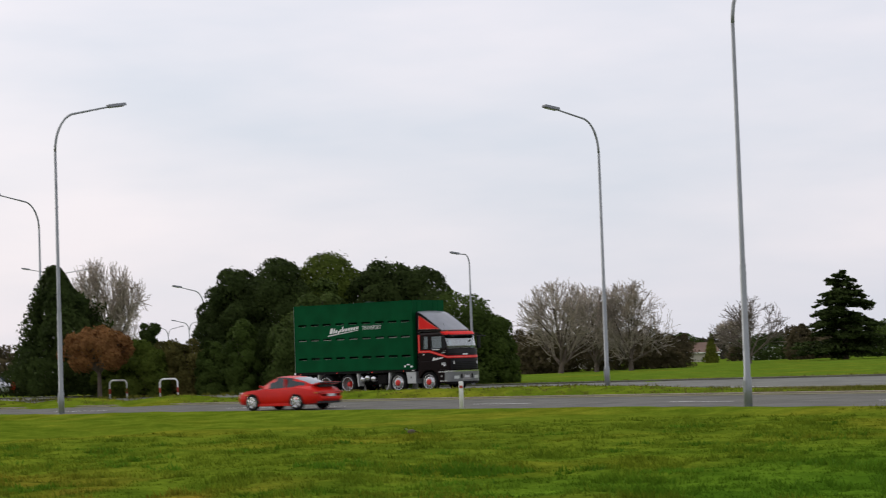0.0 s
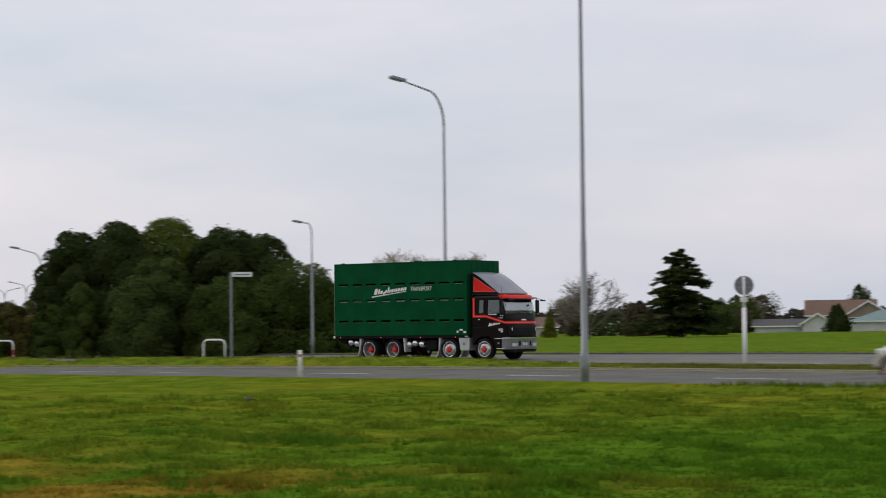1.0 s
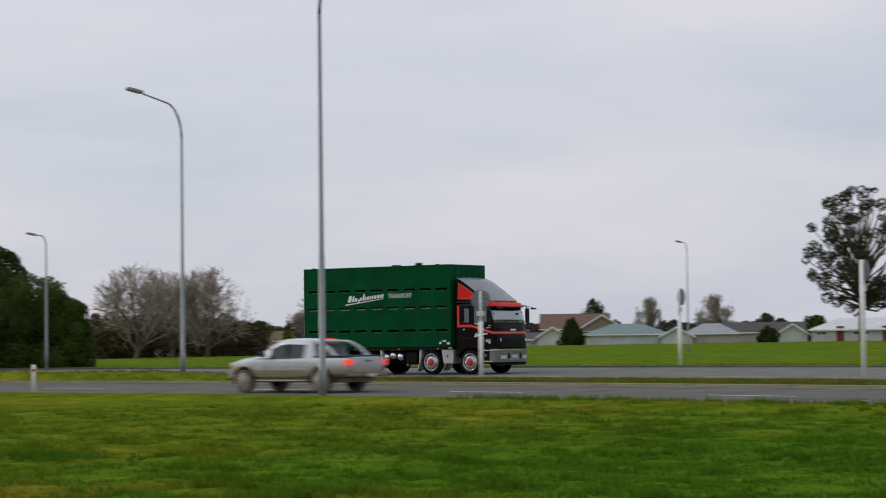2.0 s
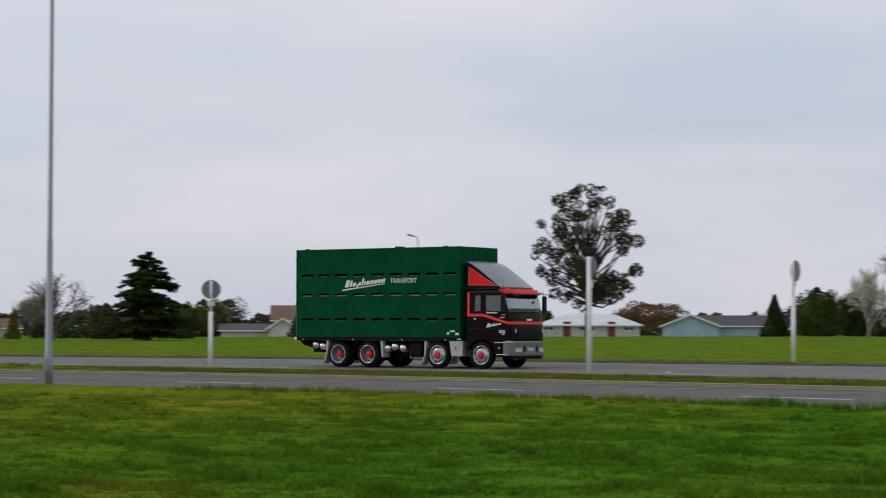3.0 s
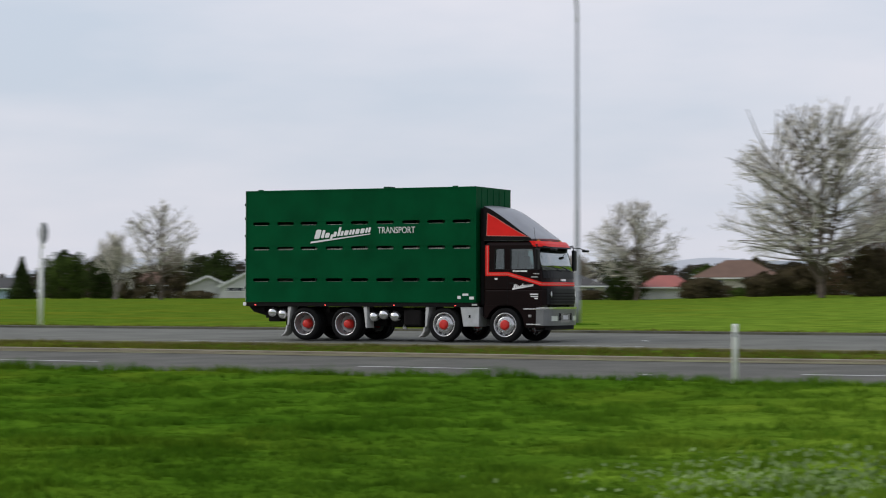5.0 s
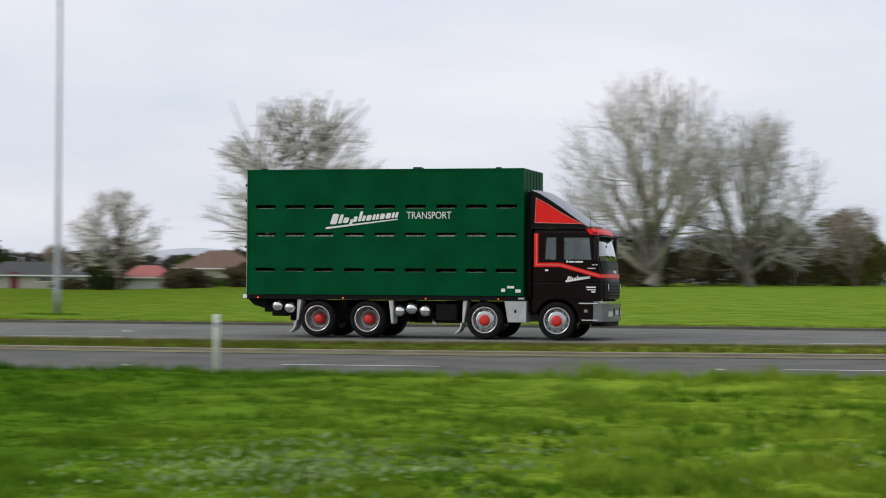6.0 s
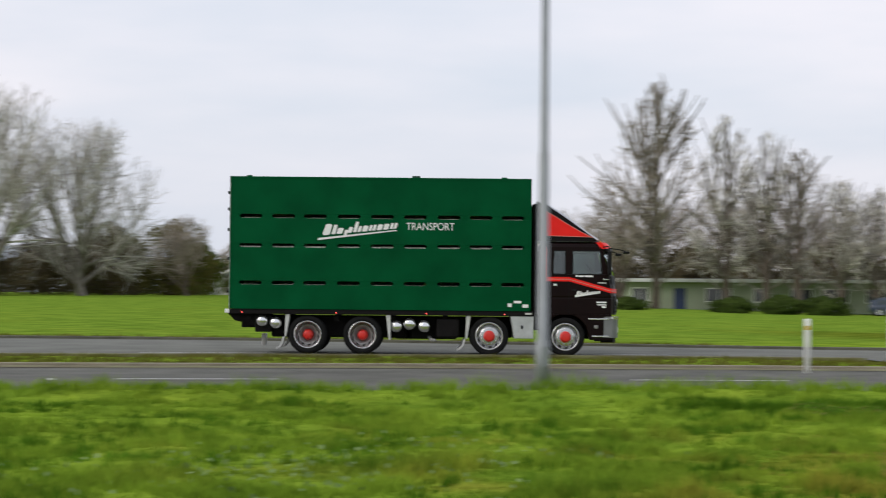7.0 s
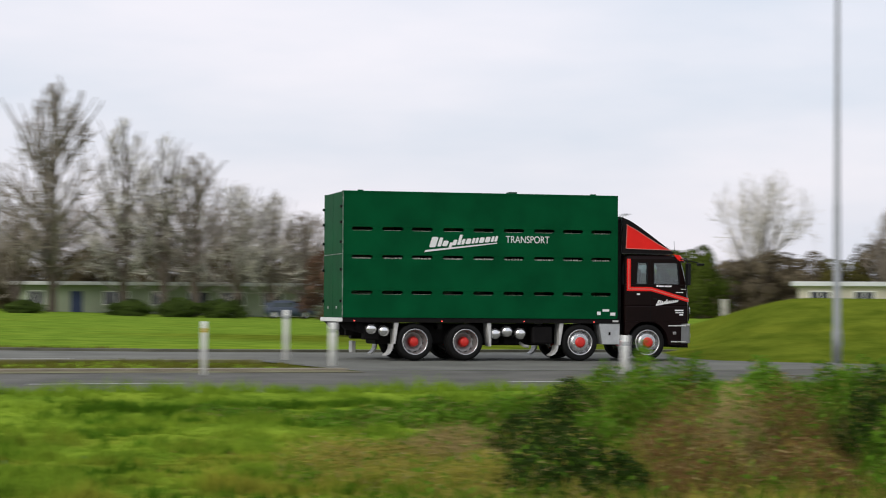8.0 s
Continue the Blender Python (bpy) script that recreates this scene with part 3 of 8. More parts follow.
def face_panel(y0, y1, zs, out=0.012, inner=-0.02):
    """A panel of some thickness that follows the cab's face between two widths and through the heights zs."""
    bm = bmesh.new()
    ys = [y0 + (y1 - y0) * k / 14 for k in range(15)]
    sheet = [[[bm.verts.new(cab_front(y, z, o)) for y in ys] for z in zs] for o in (inner, out)]
    n, m = len(ys), len(zs)
    for i in range(m - 1):
        for k in range(n - 1):
            for s in sheet:
                bm.faces.new((s[i][k], s[i][k + 1], s[i + 1][k + 1], s[i + 1][k]))
    a, b = sheet
    for i in (0, m - 1):
        for k in range(n - 1):
            bm.faces.new((a[i][k], a[i][k + 1], b[i][k + 1], b[i][k]))
    for k in (0, n - 1):
        for i in range(m - 1):
            bm.faces.new((a[i][k], a[i + 1][k], b[i + 1][k], b[i][k]))
    bmesh.ops.recalc_face_normals(bm, faces=bm.faces[:])
    return bm


def cab_block(levels, back=7.55):
    """A closed block of the cab: levels of (height, inset) with the face's own plan at each."""
    bm = bmesh.new()
    rings = []
    for z, inset in levels:
        w = CAB_W - inset
        ys = [-w + 2 * w * k / 14 for k in range(15)]
        ring = [cab_front(y, z, -inset * 0.6) for y in ys]
        ring += [(back + inset + 0.04, w, z), (back + inset, w - 0.04, z), (back + inset, -w + 0.04, z), (back + inset + 0.04, -w, z)]
        rings.append([bm.verts.new(p) for p in ring])
    n = len(rings[0])
    for p, q in zip(rings, rings[1:]):
        for k in range(n):
            bm.faces.new((p[k], p[(k + 1) % n], q[(k + 1) % n], q[k]))
    bm.faces.new(rings[0][::-1])
    bm.faces.new(rings[-1])
    bmesh.ops.recalc_face_normals(bm, faces=bm.faces[:])
    return bm


def build_crate(t):
    crate = part("crate_wall", crate_side(-HALF, -HALF + 0.045), M_GREEN, t, "green slotted crate side with white signwriting")
    part("crate_wall", crate_side(HALF - 0.045, HALF), M_GREEN, t)
    bm = boxes((L_BOX - 0.05, L_BOX, -HALF + 0.046, HALF - 0.046, Z_LOW, Z_TOP))
    wall = part("front_wall", bm, M_GREEN, t)
    for y in (-0.8, -0.4, 0.0, 0.4, 0.8):
        part("rib", boxes((L_BOX, L_BOX + 0.012, y - 0.03, y + 0.03, Z_LOW, Z_TOP - 0.05)), M_GREEN, wall)
    # chipped corner posts and sill edges
    for s in (-1, 1):
        a, b = sorted((s * (HALF + 0.008), s * (HALF + 0.013)))
        part("chipped_edge", boxes((0.0, 0.018, a, b, Z_LOW, Z_TOP)), M_WORN, t, "green paint chipped to pale metal")
    for s in (-1, 1):
        a, b = sorted((s * 0.01, s * (HALF - 0.05)))
        d = part("rear_gate", boxes((0.0, 0.045, a, b, Z_LOW, 2.697), bevel=0.004), M_GREEN, t, "green lower half of the rear gate")
        part("upper_panel", boxes((-0.006, 0.045, a, b, 2.712, Z_TOP - 0.02), bevel=0.004), M_GREEN, d)
        part("gate_edge", boxes((-0.010, 0.0, a, b, 2.690, 2.708)), M_WORN, d, "pale worn gate edge")
        for z in (1.5, 2.3, 3.0, 3.5, 3.9):
            part("hinge", boxes((-0.05, 0.01, s * (HALF - 0.05) - 0.03, s * (HALF - 0.05) + 0.05, z - 0.035, z + 0.035), bevel=0.006), M_CHASSIS, d)
        for z in (1.30,):
            part("gate_latch", boxes((-0.025, 0.0, s * 0.55 - 0.018, s * 0.55 + 0.018, z, z + 0.07), bevel=0.006), M_PALEFLAP, d)
    # pens, decks with pale dirty edges behind the slots, partitions
    # unseen dividers, added; their pale tone stands for light inside the crate
    for a, b in ((0.25, 2.30), (2.42, 4.70), (4.82, 7.10)):
        part("pen_divider", boxes((a, b, -0.02, 0.02, Z_LOW + 0.02, Z_TOP - 0.12)), M_PEN, t, "unseen pale pen divider, inside light put into its colour")
    for z in (1.13, 2.20, 3.05):
        part("deck", boxes((0.06, L_BOX - 0.06, -HALF + 0.06, HALF - 0.06, z - 0.03, z)), M_DECK, t)
    # unseen cross walls added to stop daylight showing through the slots
    for x in (1.6, 2.4, 3.25, 4.05, 4.9, 5.7, 6.45):
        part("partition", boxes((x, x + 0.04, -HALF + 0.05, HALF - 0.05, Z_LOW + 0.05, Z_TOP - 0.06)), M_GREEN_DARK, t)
    wr_ = random.Random(3)
    for s in (-1, 1):
        a, b = sorted((s * (HALF - 0.075), s * (HALF - 0.05)))
        for r, drop in ((3.34, 0.037), (1.72, 0.040)):
            part("slot_rail", boxes((0.1, L_BOX - 0.1, a, b, r - SLOT_H - 0.04, r - drop)), M_PEN, t, "dirty pale rail behind the slots")
        bm = bmesh.new()
        for c in SLOTS:
            x = c - 0.25
            while x < c + 0.24:
                w = wr_.uniform(0.03, 0.09)
                box(bm, x, x + w, a, b, 2.58, 2.618 - wr_.uniform(0.0, 0.012))
                x += w + wr_.uniform(0.008, 0.03)
        part("deck_edge", bm, M_PEN, t, "dirty pale cleats behind the slots")["kind"] = "stuff"
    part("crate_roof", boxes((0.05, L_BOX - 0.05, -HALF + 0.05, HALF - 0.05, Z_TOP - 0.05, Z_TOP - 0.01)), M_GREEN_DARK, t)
    for x in (0.40, 6.60):
        part("roof_latch", boxes((x, x + 0.14, -HALF + 0.02, -HALF + 0.10, Z_TOP, Z_TOP + 0.03), bevel=0.006), M_GREEN, t)
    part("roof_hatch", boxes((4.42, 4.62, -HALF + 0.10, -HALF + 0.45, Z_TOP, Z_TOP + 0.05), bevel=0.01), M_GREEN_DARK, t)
    # signwriting
    y = -HALF - 0.013
    lg = part("script_logo", logo(2.26, 2.885, 1.80, 0.27), M_LETTER, crate, "plain slanted white strokes over a swept underline")
    lg.matrix_basis = pose(0, y, 0)
    w = part("lettering", letters("TRANSPORT", 0.258), M_LETTER, crate, "white capital letters reading TRANSPORT")
    w.matrix_basis = Matrix.Translation((4.29, y, 3.03)) @ Matrix.Rotation(radians(90), 4, "X")
    ws = [v.co.x for v in w.data.vertices]
    w.matrix_basis = w.matrix_basis @ Matrix.Diagonal((1.17 / (max(ws) - min(ws)), 1, 1, 1))
    for a, b, c, d in ((6.77, 6.87, 1.185, 1.27), (6.92, 7.10, 1.275, 1.335), (7.13, 7.27, 1.17, 1.25)):
        part("sticker", boxes((a, b, y - 0.001, y + 0.002, c, d)), M_LETTER, crate)


def build_chassis(t):
    bm = boxes((0.0, 7.4, -HALF + 0.01, HALF - 0.01, 0.96, 1.08), (0.25, 9.0, -0.45, -0.35, 0.62, 0.94), (0.25, 9.0, 0.35, 0.45, 0.62, 0.94), bevel=0.01)
    for x in (0.4, 1.3, 2.55, 3.9, 5.2, 6.9):
        box(bm, x, x + 0.12, -1.0, 1.0, 0.80, 0.95)
    part("chassis", bm, M_CHASSIS, t, "black chassis rails and crossmembers")
    bm = bmesh.new()
    for x in (1.92, 3.25):
        lathe(bm, [(-0.9, 0.08), (-0.85, 0.10), (-0.3, 0.10), (-0.2, 0.26), (0.2, 0.26), (0.3, 0.10), (0.85, 0.10), (0.9, 0.08)], 14)
        bmesh.ops.translate(bm, vec=(x, 0, 0.48), verts=bm.verts[-14 * 8:])
    part("axle", bm, M_CHASSIS, t)
    part("gearbox", boxes((4.9, 6.9, -0.33, 0.33, 0.42, 0.85), (3.9, 4.9, -0.10, 0.10, 0.52, 0.66), bevel=0.04), M_CHASSIS, t)
    # plain black blocks added to shut out daylight and darken the underside
    part("spring_pack", boxes((1.0, 4.3, -0.62, 0.62, 0.40, 0.94), (4.4, 5.55, -0.62, 0.50, 0.38, 0.94), bevel=0.05), M_CHASSIS, t)
    part("fuel_tank", boxes((4.0, 5.3, 0.55, 1.12, 0.36, 0.90), bevel=0.06), M_CHASSIS, t)
    part("chassis_box", boxes((5.05, 5.60, -1.10, -0.55, 0.42, 0.88), bevel=0.05), M_CHASSIS, t)
    bm = bmesh.new()
    tube(bm, [(4.86, -0.6, 0.44), (4.92, -0.80, 0.37), (5.02, -0.88, 0.35)], 0.04, 8)
    part("exhaust_tip", bm, M_PALEFLAP, t, "pale exhaust tip", True)
    part("tail_bumper", boxes((-0.09, 0.02, -1.20, 1.20, 0.975, 1.075), bevel=0.015), M_LETTER, t, "pale steel rear dock rail")
    for y in (-0.95, 0.60):
        part("tail_box", boxes((0.62, 1.02, y, y + 0.35, 0.52, 0.94), bevel=0.03), M_CHASSIS, t)
    for y in (-0.92, 0.86):
        bm = bmesh.new()
        prism(bm, [(-0.05, 0.97), (0.12, 0.80), (0.9, 0.60), (0.9, 0.97)], y, y + 0.06)
        part("tail_frame", bm, M_CHASSIS, t)
    part("tail_flap", boxes((0.66, 0.76, 0.70, 1.10, 0.16, 0.46), bevel=0.01), M_PALEFLAP, t)
    # air tanks with domed ends
    for x, z, r in ((0.80, 0.80, 0.145), (1.13, 0.75, 0.145), (4.07, 0.685, 0.145), (4.39, 0.75, 0.15), (4.75, 0.695, 0.15)):
        bm = bmesh.new()
        prof = [(-1.12 + r * (1 - math.cos(a)) * 0.7, max(r * math.sin(a), 0.004)) for a in np.linspace(0.02, math.pi / 2, 7)]
        lathe(bm, prof + [(-0.55, r), (-0.5, r * 0.6)], 24)
        part("air_tank", bm, M_CHROME, t, "chrome domed air tank", True, pose(x, 0, z))
    # mudguard flaps: a straight upper leaf, and on two of them a lower one that curls back
    for x, lean, z0, curl in ((1.43, -0.07, 0.42, True), (3.87, 0.02, 0.36, False), (5.82, -0.07, 0.40, True)):
        for lo, hi in ((-1.16, -0.72), (0.72, 1.16)):
            bm = bmesh.new()
            prism(bm, [(x + lean, z0), (x + lean + 0.045, z0), (x + 0.06, 0.97), (x - 0.05, 0.97)], lo, hi, 0.008)
            flap = part("mudflap", bm, M_PALEFLAP, t, "pale grey mudguard flap")
            if curl:
                bm = bmesh.new()
                xx = x + lean
                prism(bm, [(xx, z0 - 0.01), (xx - 0.03, 0.26), (xx - 0.10, 0.16), (xx - 0.20, 0.11), (xx - 0.20, 0.14), (xx - 0.12, 0.20), (xx - 0.07, 0.28), (xx - 0.05, z0 - 0.01)], lo + 0.02, hi - 0.02)
                part("flap_tail", bm, M_PALEFLAP, flap)
    bm = bmesh.new()
    prism(bm, [(6.93, 0.42), (7.40, 0.42), (7.41, 0.965), (6.84, 0.965)], -1.17, -0.62, 0.012)
    tb = part("toolbox", bm, M_ALLOY, t, "silver chequer-plate battery box")
    part("box_latch", boxes((7.10, 7.15, -1.185, -1.168, 0.66, 0.74), bevel=0.004), M_CHASSIS, tb)
    part("toolbox", boxes((6.85, 7.40, 0.62, 1.15, 0.42, 0.96), bevel=0.012), M_ALLOY, t)
    part("light_bar", boxes((7.20, 7.36, -HALF - 0.004, -HALF + 0.02, 1.00, 1.045), bevel=0.004), M_PALEFLAP, t)
    for x in (0.31, 2.60, 4.79, 6.68):
        part("marker_lamp", boxes((x, x + 0.028, -HALF - 0.01, -HALF + 0.02, 0.988, 1.015), bevel=0.005), M_REDLIGHT, t)


def build_cab(t):
    e = -CAB_W - 0.008
    # lower body, solid to the sills of the windows, its underside open over the wheels
    cab = part("cab", cab_block(((1.02, 0.0), (1.40, 0.0), (1.43, 0.012), (1.46, 0.0), (1.985, 0.0), (1.99, 0.02))), M_MAROON, t, "black-maroon forward control cab with red stripes")
    part("roof_panel", cab_block(((2.565, 0.0), (2.66, 0.0), (2.73, 0.05), (2.765, 0.16), (2.775, 0.40))), M_MAROON, cab)
    arch = [(8.18 + 0.56 * math.cos(a), 0.47 + 0.56 * math.sin(a)) for a in np.linspace(math.radians(8), math.radians(160), 16)]
    for s in (-1, 1):
        a, b = sorted((s * 0.80, s * CAB_W))
        bm = bmesh.new()
        prism(bm, [(7.555, 0.66)] + arch[::-1] + [(8.78, 0.40), (9.30, 0.40), (9.30, 1.019), (7.555, 1.019)], a, b, 0.012)
        part("side_skirt", bm, M_MAROON, cab)
        # pillars between the windows, from sill to roof
        a, b = sorted((s * (CAB_W - 0.10), s * CAB_W))
        for poly in ([(7.555, 1.99), (7.86, 1.99), (7.90, 2.565), (7.555, 2.565)], [(8.17, 1.99), (8.34, 1.99), (8.34, 2.565), (8.17, 2.565)]):
            bm = bmesh.new()
            prism(bm, poly, a, b)
            part("door_pillar", bm, M_MAROON, cab)
        bm = bmesh.new()
        prism(bm, [(9.07, 1.99), (9.235, 1.99), (9.085, 2.565), (9.02, 2.565)], a, b)
        part("screen_pillar", bm, M_MAROON, cab)
        a, b = sorted((s * (CAB_W - 0.03), s * (CAB_W - 0.024)))
        for name, poly in (("quarter_window", [(7.87, 1.995), (8.165, 1.995), (8.165, 2.56), (7.90, 2.56)]), ("door_window", [(8.345, 1.995), (9.065, 1.995), (9.015, 2.56), (8.345, 2.56)])):
            bm = bmesh.new()
            prism(bm, poly, a, b)
            part(name, bm, M_GLASS, cab, "tinted grey side window").visible_shadow = False
    part("back_wall", boxes((7.56, 7.60, -CAB_W + 0.1, CAB_W - 0.1, 1.99, 2.565)), M_SEAT, cab)
    part("under_tray", boxes((7.60, 9.30, -0.62, 0.62, 0.52, 1.015), bevel=0.03), M_CHASSIS, cab)
    # inside: seats, dashboard, steering wheel
    for y in (-0.62, 0.62):
        seat = part("seat_back", boxes((7.95, 8.10, y - 0.24, y + 0.24, 2.0, 2.40), bevel=0.03), M_SEAT, cab, "dark cloth seat back")
        part("headrest", boxes((7.98, 8.08, y - 0.13, y + 0.13, 2.405, 2.53), bevel=0.03), M_SEAT, seat)
    bm = bmesh.new()
    prism(bm, [(9.0, 1.995), (9.26, 1.995), (9.24, 2.06), (9.08, 2.09)], -1.0, 1.0, 0.015)
    part("dashboard", bm, M_SEAT, cab)
    bm = bmesh.new()
    tube(bm, [(0.22 * math.cos(a), 0.22 * math.sin(a), 0) for a in np.linspace(0, 2 * math.pi, 20)], 0.016, 6)
    part("steering_wheel", bm, M_GRILLE, cab, m=pose(8.90, 0.62, 2.13, 0, 55, 0))

    def flat(name, poly, mat, y0=e, y1=-1.155, label="", parent=cab, bevel=0.0):
        for lo, hi in ((y0, y1), (-y1, -y0)):
            b = bmesh.new()
            prism(b, poly, lo, hi, bevel)
            o = part(name, b, mat, parent, label)
        return o

    # rubber surrounds, seams, handle
    for ring in ([(7.85, 1.985), (8.18, 1.985), (8.18, 2.575), (7.885, 2.575)], [(8.335, 1.985), (9.075, 1.985), (9.02, 2.575), (8.335, 2.575)]):
        n = len(ring)
        for k in range(n):
            (xa, za), (xb, zb) = ring[k], ring[(k + 1) % n]
            ln = math.hypot(xb - xa, zb - za)
            nx, nz = -(zb - za) / ln * 0.022, (xb - xa) / ln * 0.022
            flat("window_rubber", [(xa, za), (xb, zb), (xb + nx, zb + nz), (xa + nx, za + nz)], M_GRILLE, e + 0.001)
    flat("door_seam", [(8.25, 1.05), (8.262, 1.05), (8.262, 2.62), (8.25, 2.62)], M_CHASSIS, e + 0.003)
    flat("door_seam", [(9.19, 1.05), (9.202, 1.05), (9.202, 1.97), (9.19, 1.97)], M_CHASSIS, e + 0.003)
    flat("door_handle", [(8.32, 1.60), (8.44, 1.60), (8.44, 1.64), (8.32, 1.64)], M_GRILLE, e - 0.02)
    # red stripes: a double line down the back edge, along the sill and down to the nose, with a paler thread between
    for o, wd in ((0.0, 0.042), (0.063, 0.042)):
        flat("stripe", [(7.60 + o, 1.82 + o), (7.60 + o + wd, 1.82 + o + wd), (7.60 + o + wd, 2.66), (7.60 + o, 2.66)], M_CABRED)
        flat("stripe", [(7.60 + o, 1.82 + o), (8.27, 1.82 + o), (8.27, 1.82 + o + wd), (7.60 + o + wd, 1.82 + o + wd)], M_CABRED)
        flat("stripe", [(8.27, 1.82 + o), (9.27, 1.545 + o), (9.27, 1.545 + o + wd), (8.27, 1.82 + o + wd)], M_CABRED)
    flat("stripe_thread", [(7.643, 1.863), (7.662, 1.882), (7.662, 2.66), (7.643, 2.66)], M_PINK, e + 0.002)
    flat("stripe_thread", [(7.643, 1.863), (8.27, 1.863), (8.27, 1.882), (7.662, 1.882)], M_PINK, e + 0.002)
    flat("stripe_thread", [(8.27, 1.863), (9.27, 1.588), (9.27, 1.607), (8.27, 1.882)], M_PINK, e + 0.002)
    # writing on the door, as bars
    for a, b, z, h in ((8.42, 8.47, 1.93, 0.05), (8.49, 8.62, 1.93, 0.04), (8.64, 8.84, 1.93, 0.04), (7.88, 7.96, 1.715, 0.045), (8.93, 9.17, 1.30, 0.035), (8.95, 9.17, 1.245, 0.025), (9.06, 9.16, 1.185, 0.04), (8.96, 9.16, 1.78, 0.02)):
        part("writing_bar", boxes((a, b, e - 0.004, e + 0.01, z, z + h)), M_LETTER, cab)
    lg = part("door_logo", logo(8.44, 1.50, 0.58, 0.09, 0.08), M_LETTER, cab, "small plain slanted white strokes")
    lg.matrix_basis = pose(0, e + 0.002, 0)
    for z, a in ((0.895, 8.74), (0.475, 8.82)):
        part("step_edge", boxes((a, 9.24, e - 0.02, e + 0.06, z, z + 0.035), bevel=0.008), M_CHROME, cab, "bright step edge")
    part("step_lamp", boxes((8.88, 8.97, e - 0.008, e + 0.02, 0.68, 0.76), bevel=0.02), M_DULLRIM, cab)
    # face: scuttle, red band, grille, windscreen, visor
    grille = part("grille", face_panel(-1.02, 1.02, (1.05, 1.25, 1.47), 0.012), M_GRILLE, cab, "black slatted grille")
    for z in (1.09, 1.17, 1.25, 1.33):
        part("slat", face_panel(-0.92, 0.92, (z, z + 0.03), 0.026), M_CHASSIS, grille)
    part("badge", face_panel(-0.17, 0.17, (1.68, 1.74), 0.018), M_LETTER, grille, "pale plain badge bar")
    for s in (-1, 1):
        bm = bmesh.new()
        prism(bm, [(-0.035, 0.0), (0.0, -0.08), (0.035, 0.0), (0.0, 0.08)], -0.008, 0.008)
        part("emblem", bm, M_LETTER, grille, "small pale diamond emblem", m=Matrix.Translation(cab_front(s * 0.88, 1.32, 0.03)) @ Matrix.Rotation(radians(90), 4, "Z"))
    part("front_band", face_panel(-1.15, 1.15, (1.545, 1.585), 0.010), M_CABRED, cab, "red band under the windscreen")
    part("front_band", face_panel(-1.15, 1.15, (1.610, 1.650), 0.010), M_CABRED, cab)
    part("band_thread", face_panel(-1.15, 1.15, (1.586, 1.609), 0.008), M_PINK, cab)
    part("scuttle_panel", face_panel(-1.10, 1.10, (1.76, 1.86, 1.955), 0.010), M_GRILLE, cab, "black panel under the windscreen")
    ws = part("windscreen", face_panel(-1.09, 1.09, (1.965, 2.15, 2.35, 2.56), 0.004, -0.004), M_SCREEN, cab, "pale green wrap-round windscreen")
    ws.visible_shadow = False
    ws.data.polygons.foreach_set("use_smooth", np.ones(len(ws.data.polygons), dtype=bool))
    for y in (-0.15, 0.55):
        bm = bmesh.new()
        tube(bm, [cab_front(y, 1.95, 0.03), cab_front(y - 0.42, 2.06, 0.025), cab_front(y - 0.62, 2.09, 0.02)], 0.012, 6)
        part("wiper", bm, M_GRILLE, ws)
    visor = part("sun_visor", face_panel(-1.16, 1.16, (2.62, 2.70, 2.775), 0.10, -0.04), M_CABRED, cab, "red sun visor over the windscreen")
    part("visor_lip", face_panel(-1.14, 1.14, (2.585, 2.622), 0.12, 0.02), M_GRILLE, visor)
    for y in (-0.8, 0.0, 0.8):
        part("roof_lamp", boxes((9.0, 9.06, y - 0.06, y + 0.06, 2.77, 2.81), bevel=0.012), M_AMBER, cab)
    # bumper with its lamps
    bumper = part("bumper", face_panel(-1.17, 1.17, (0.46, 0.50, 0.78, 0.93, 0.965), 0.055, -0.16), M_ALLOYB, cab, "grey steel bumper with a bright top lip")
    part("bumper_lip", face_panel(-1.17, 1.17, (0.905, 0.968), 0.066, -0.10), M_CHROME, bumper, "bright top lip")
    part("bumper_slot", face_panel(-0.46, 0.46, (0.60, 0.80), 0.060), M_CHASSIS, bumper, "dark recess in the bumper")
    part("bumper_lip", face_panel(-1.172, 1.172, (0.925, 0.968), 0.075, 0.0), M_CHROME, bumper, "bright bumper lip")
    part("bumper_trim", face_panel(-0.34, 0.34, (0.54, 0.80), 0.060), M_DULLRIM, bumper)
    for s in (-1, 1):
        a, b = sorted((s * 0.58, s * 0.90))
        part("headlamp", face_panel(a, b, (0.585, 0.72), 0.066), M_LENS, bumper, "clear rectangular headlamp")
    part("number_plate", face_panel(-0.18, 0.18, (0.62, 0.74), 0.068), M_PLATE, bumper)
    part("front_valance", face_panel(-1.05, 1.05, (0.34, 0.455), 0.0, -0.3), M_CHASSIS, cab)
    # mirrors: a tall main glass and a small forward one on a bent arm
    for s in (-1, 1):
        bm = bmesh.new()
        tube(bm, [(9.08, s * 1.14, 2.66), (9.20, s * 1.32, 2.68), (9.22, s * 1.36, 2.50)], 0.016, 6)
        tube(bm, [(9.22, s * 1.36, 2.05), (9.20, s * 1.30, 1.90), (9.10, s * 1.15, 1.88)], 0.016, 6)
        box(bm, 9.18, 9.27, s * 1.36 - 0.11, s * 1.36 + 0.11, 1.98, 2.56, 0.03)
        m = part("mirror", bm, M_GRILLE, cab, "tall black door mirror on its arm")
        bm = bmesh.new()
        tube(bm, [(9.20, s * 0.98, 2.64), (9.50, s * 1.12, 2.60), (9.62, s * 1.18, 2.56)], 0.012, 6)
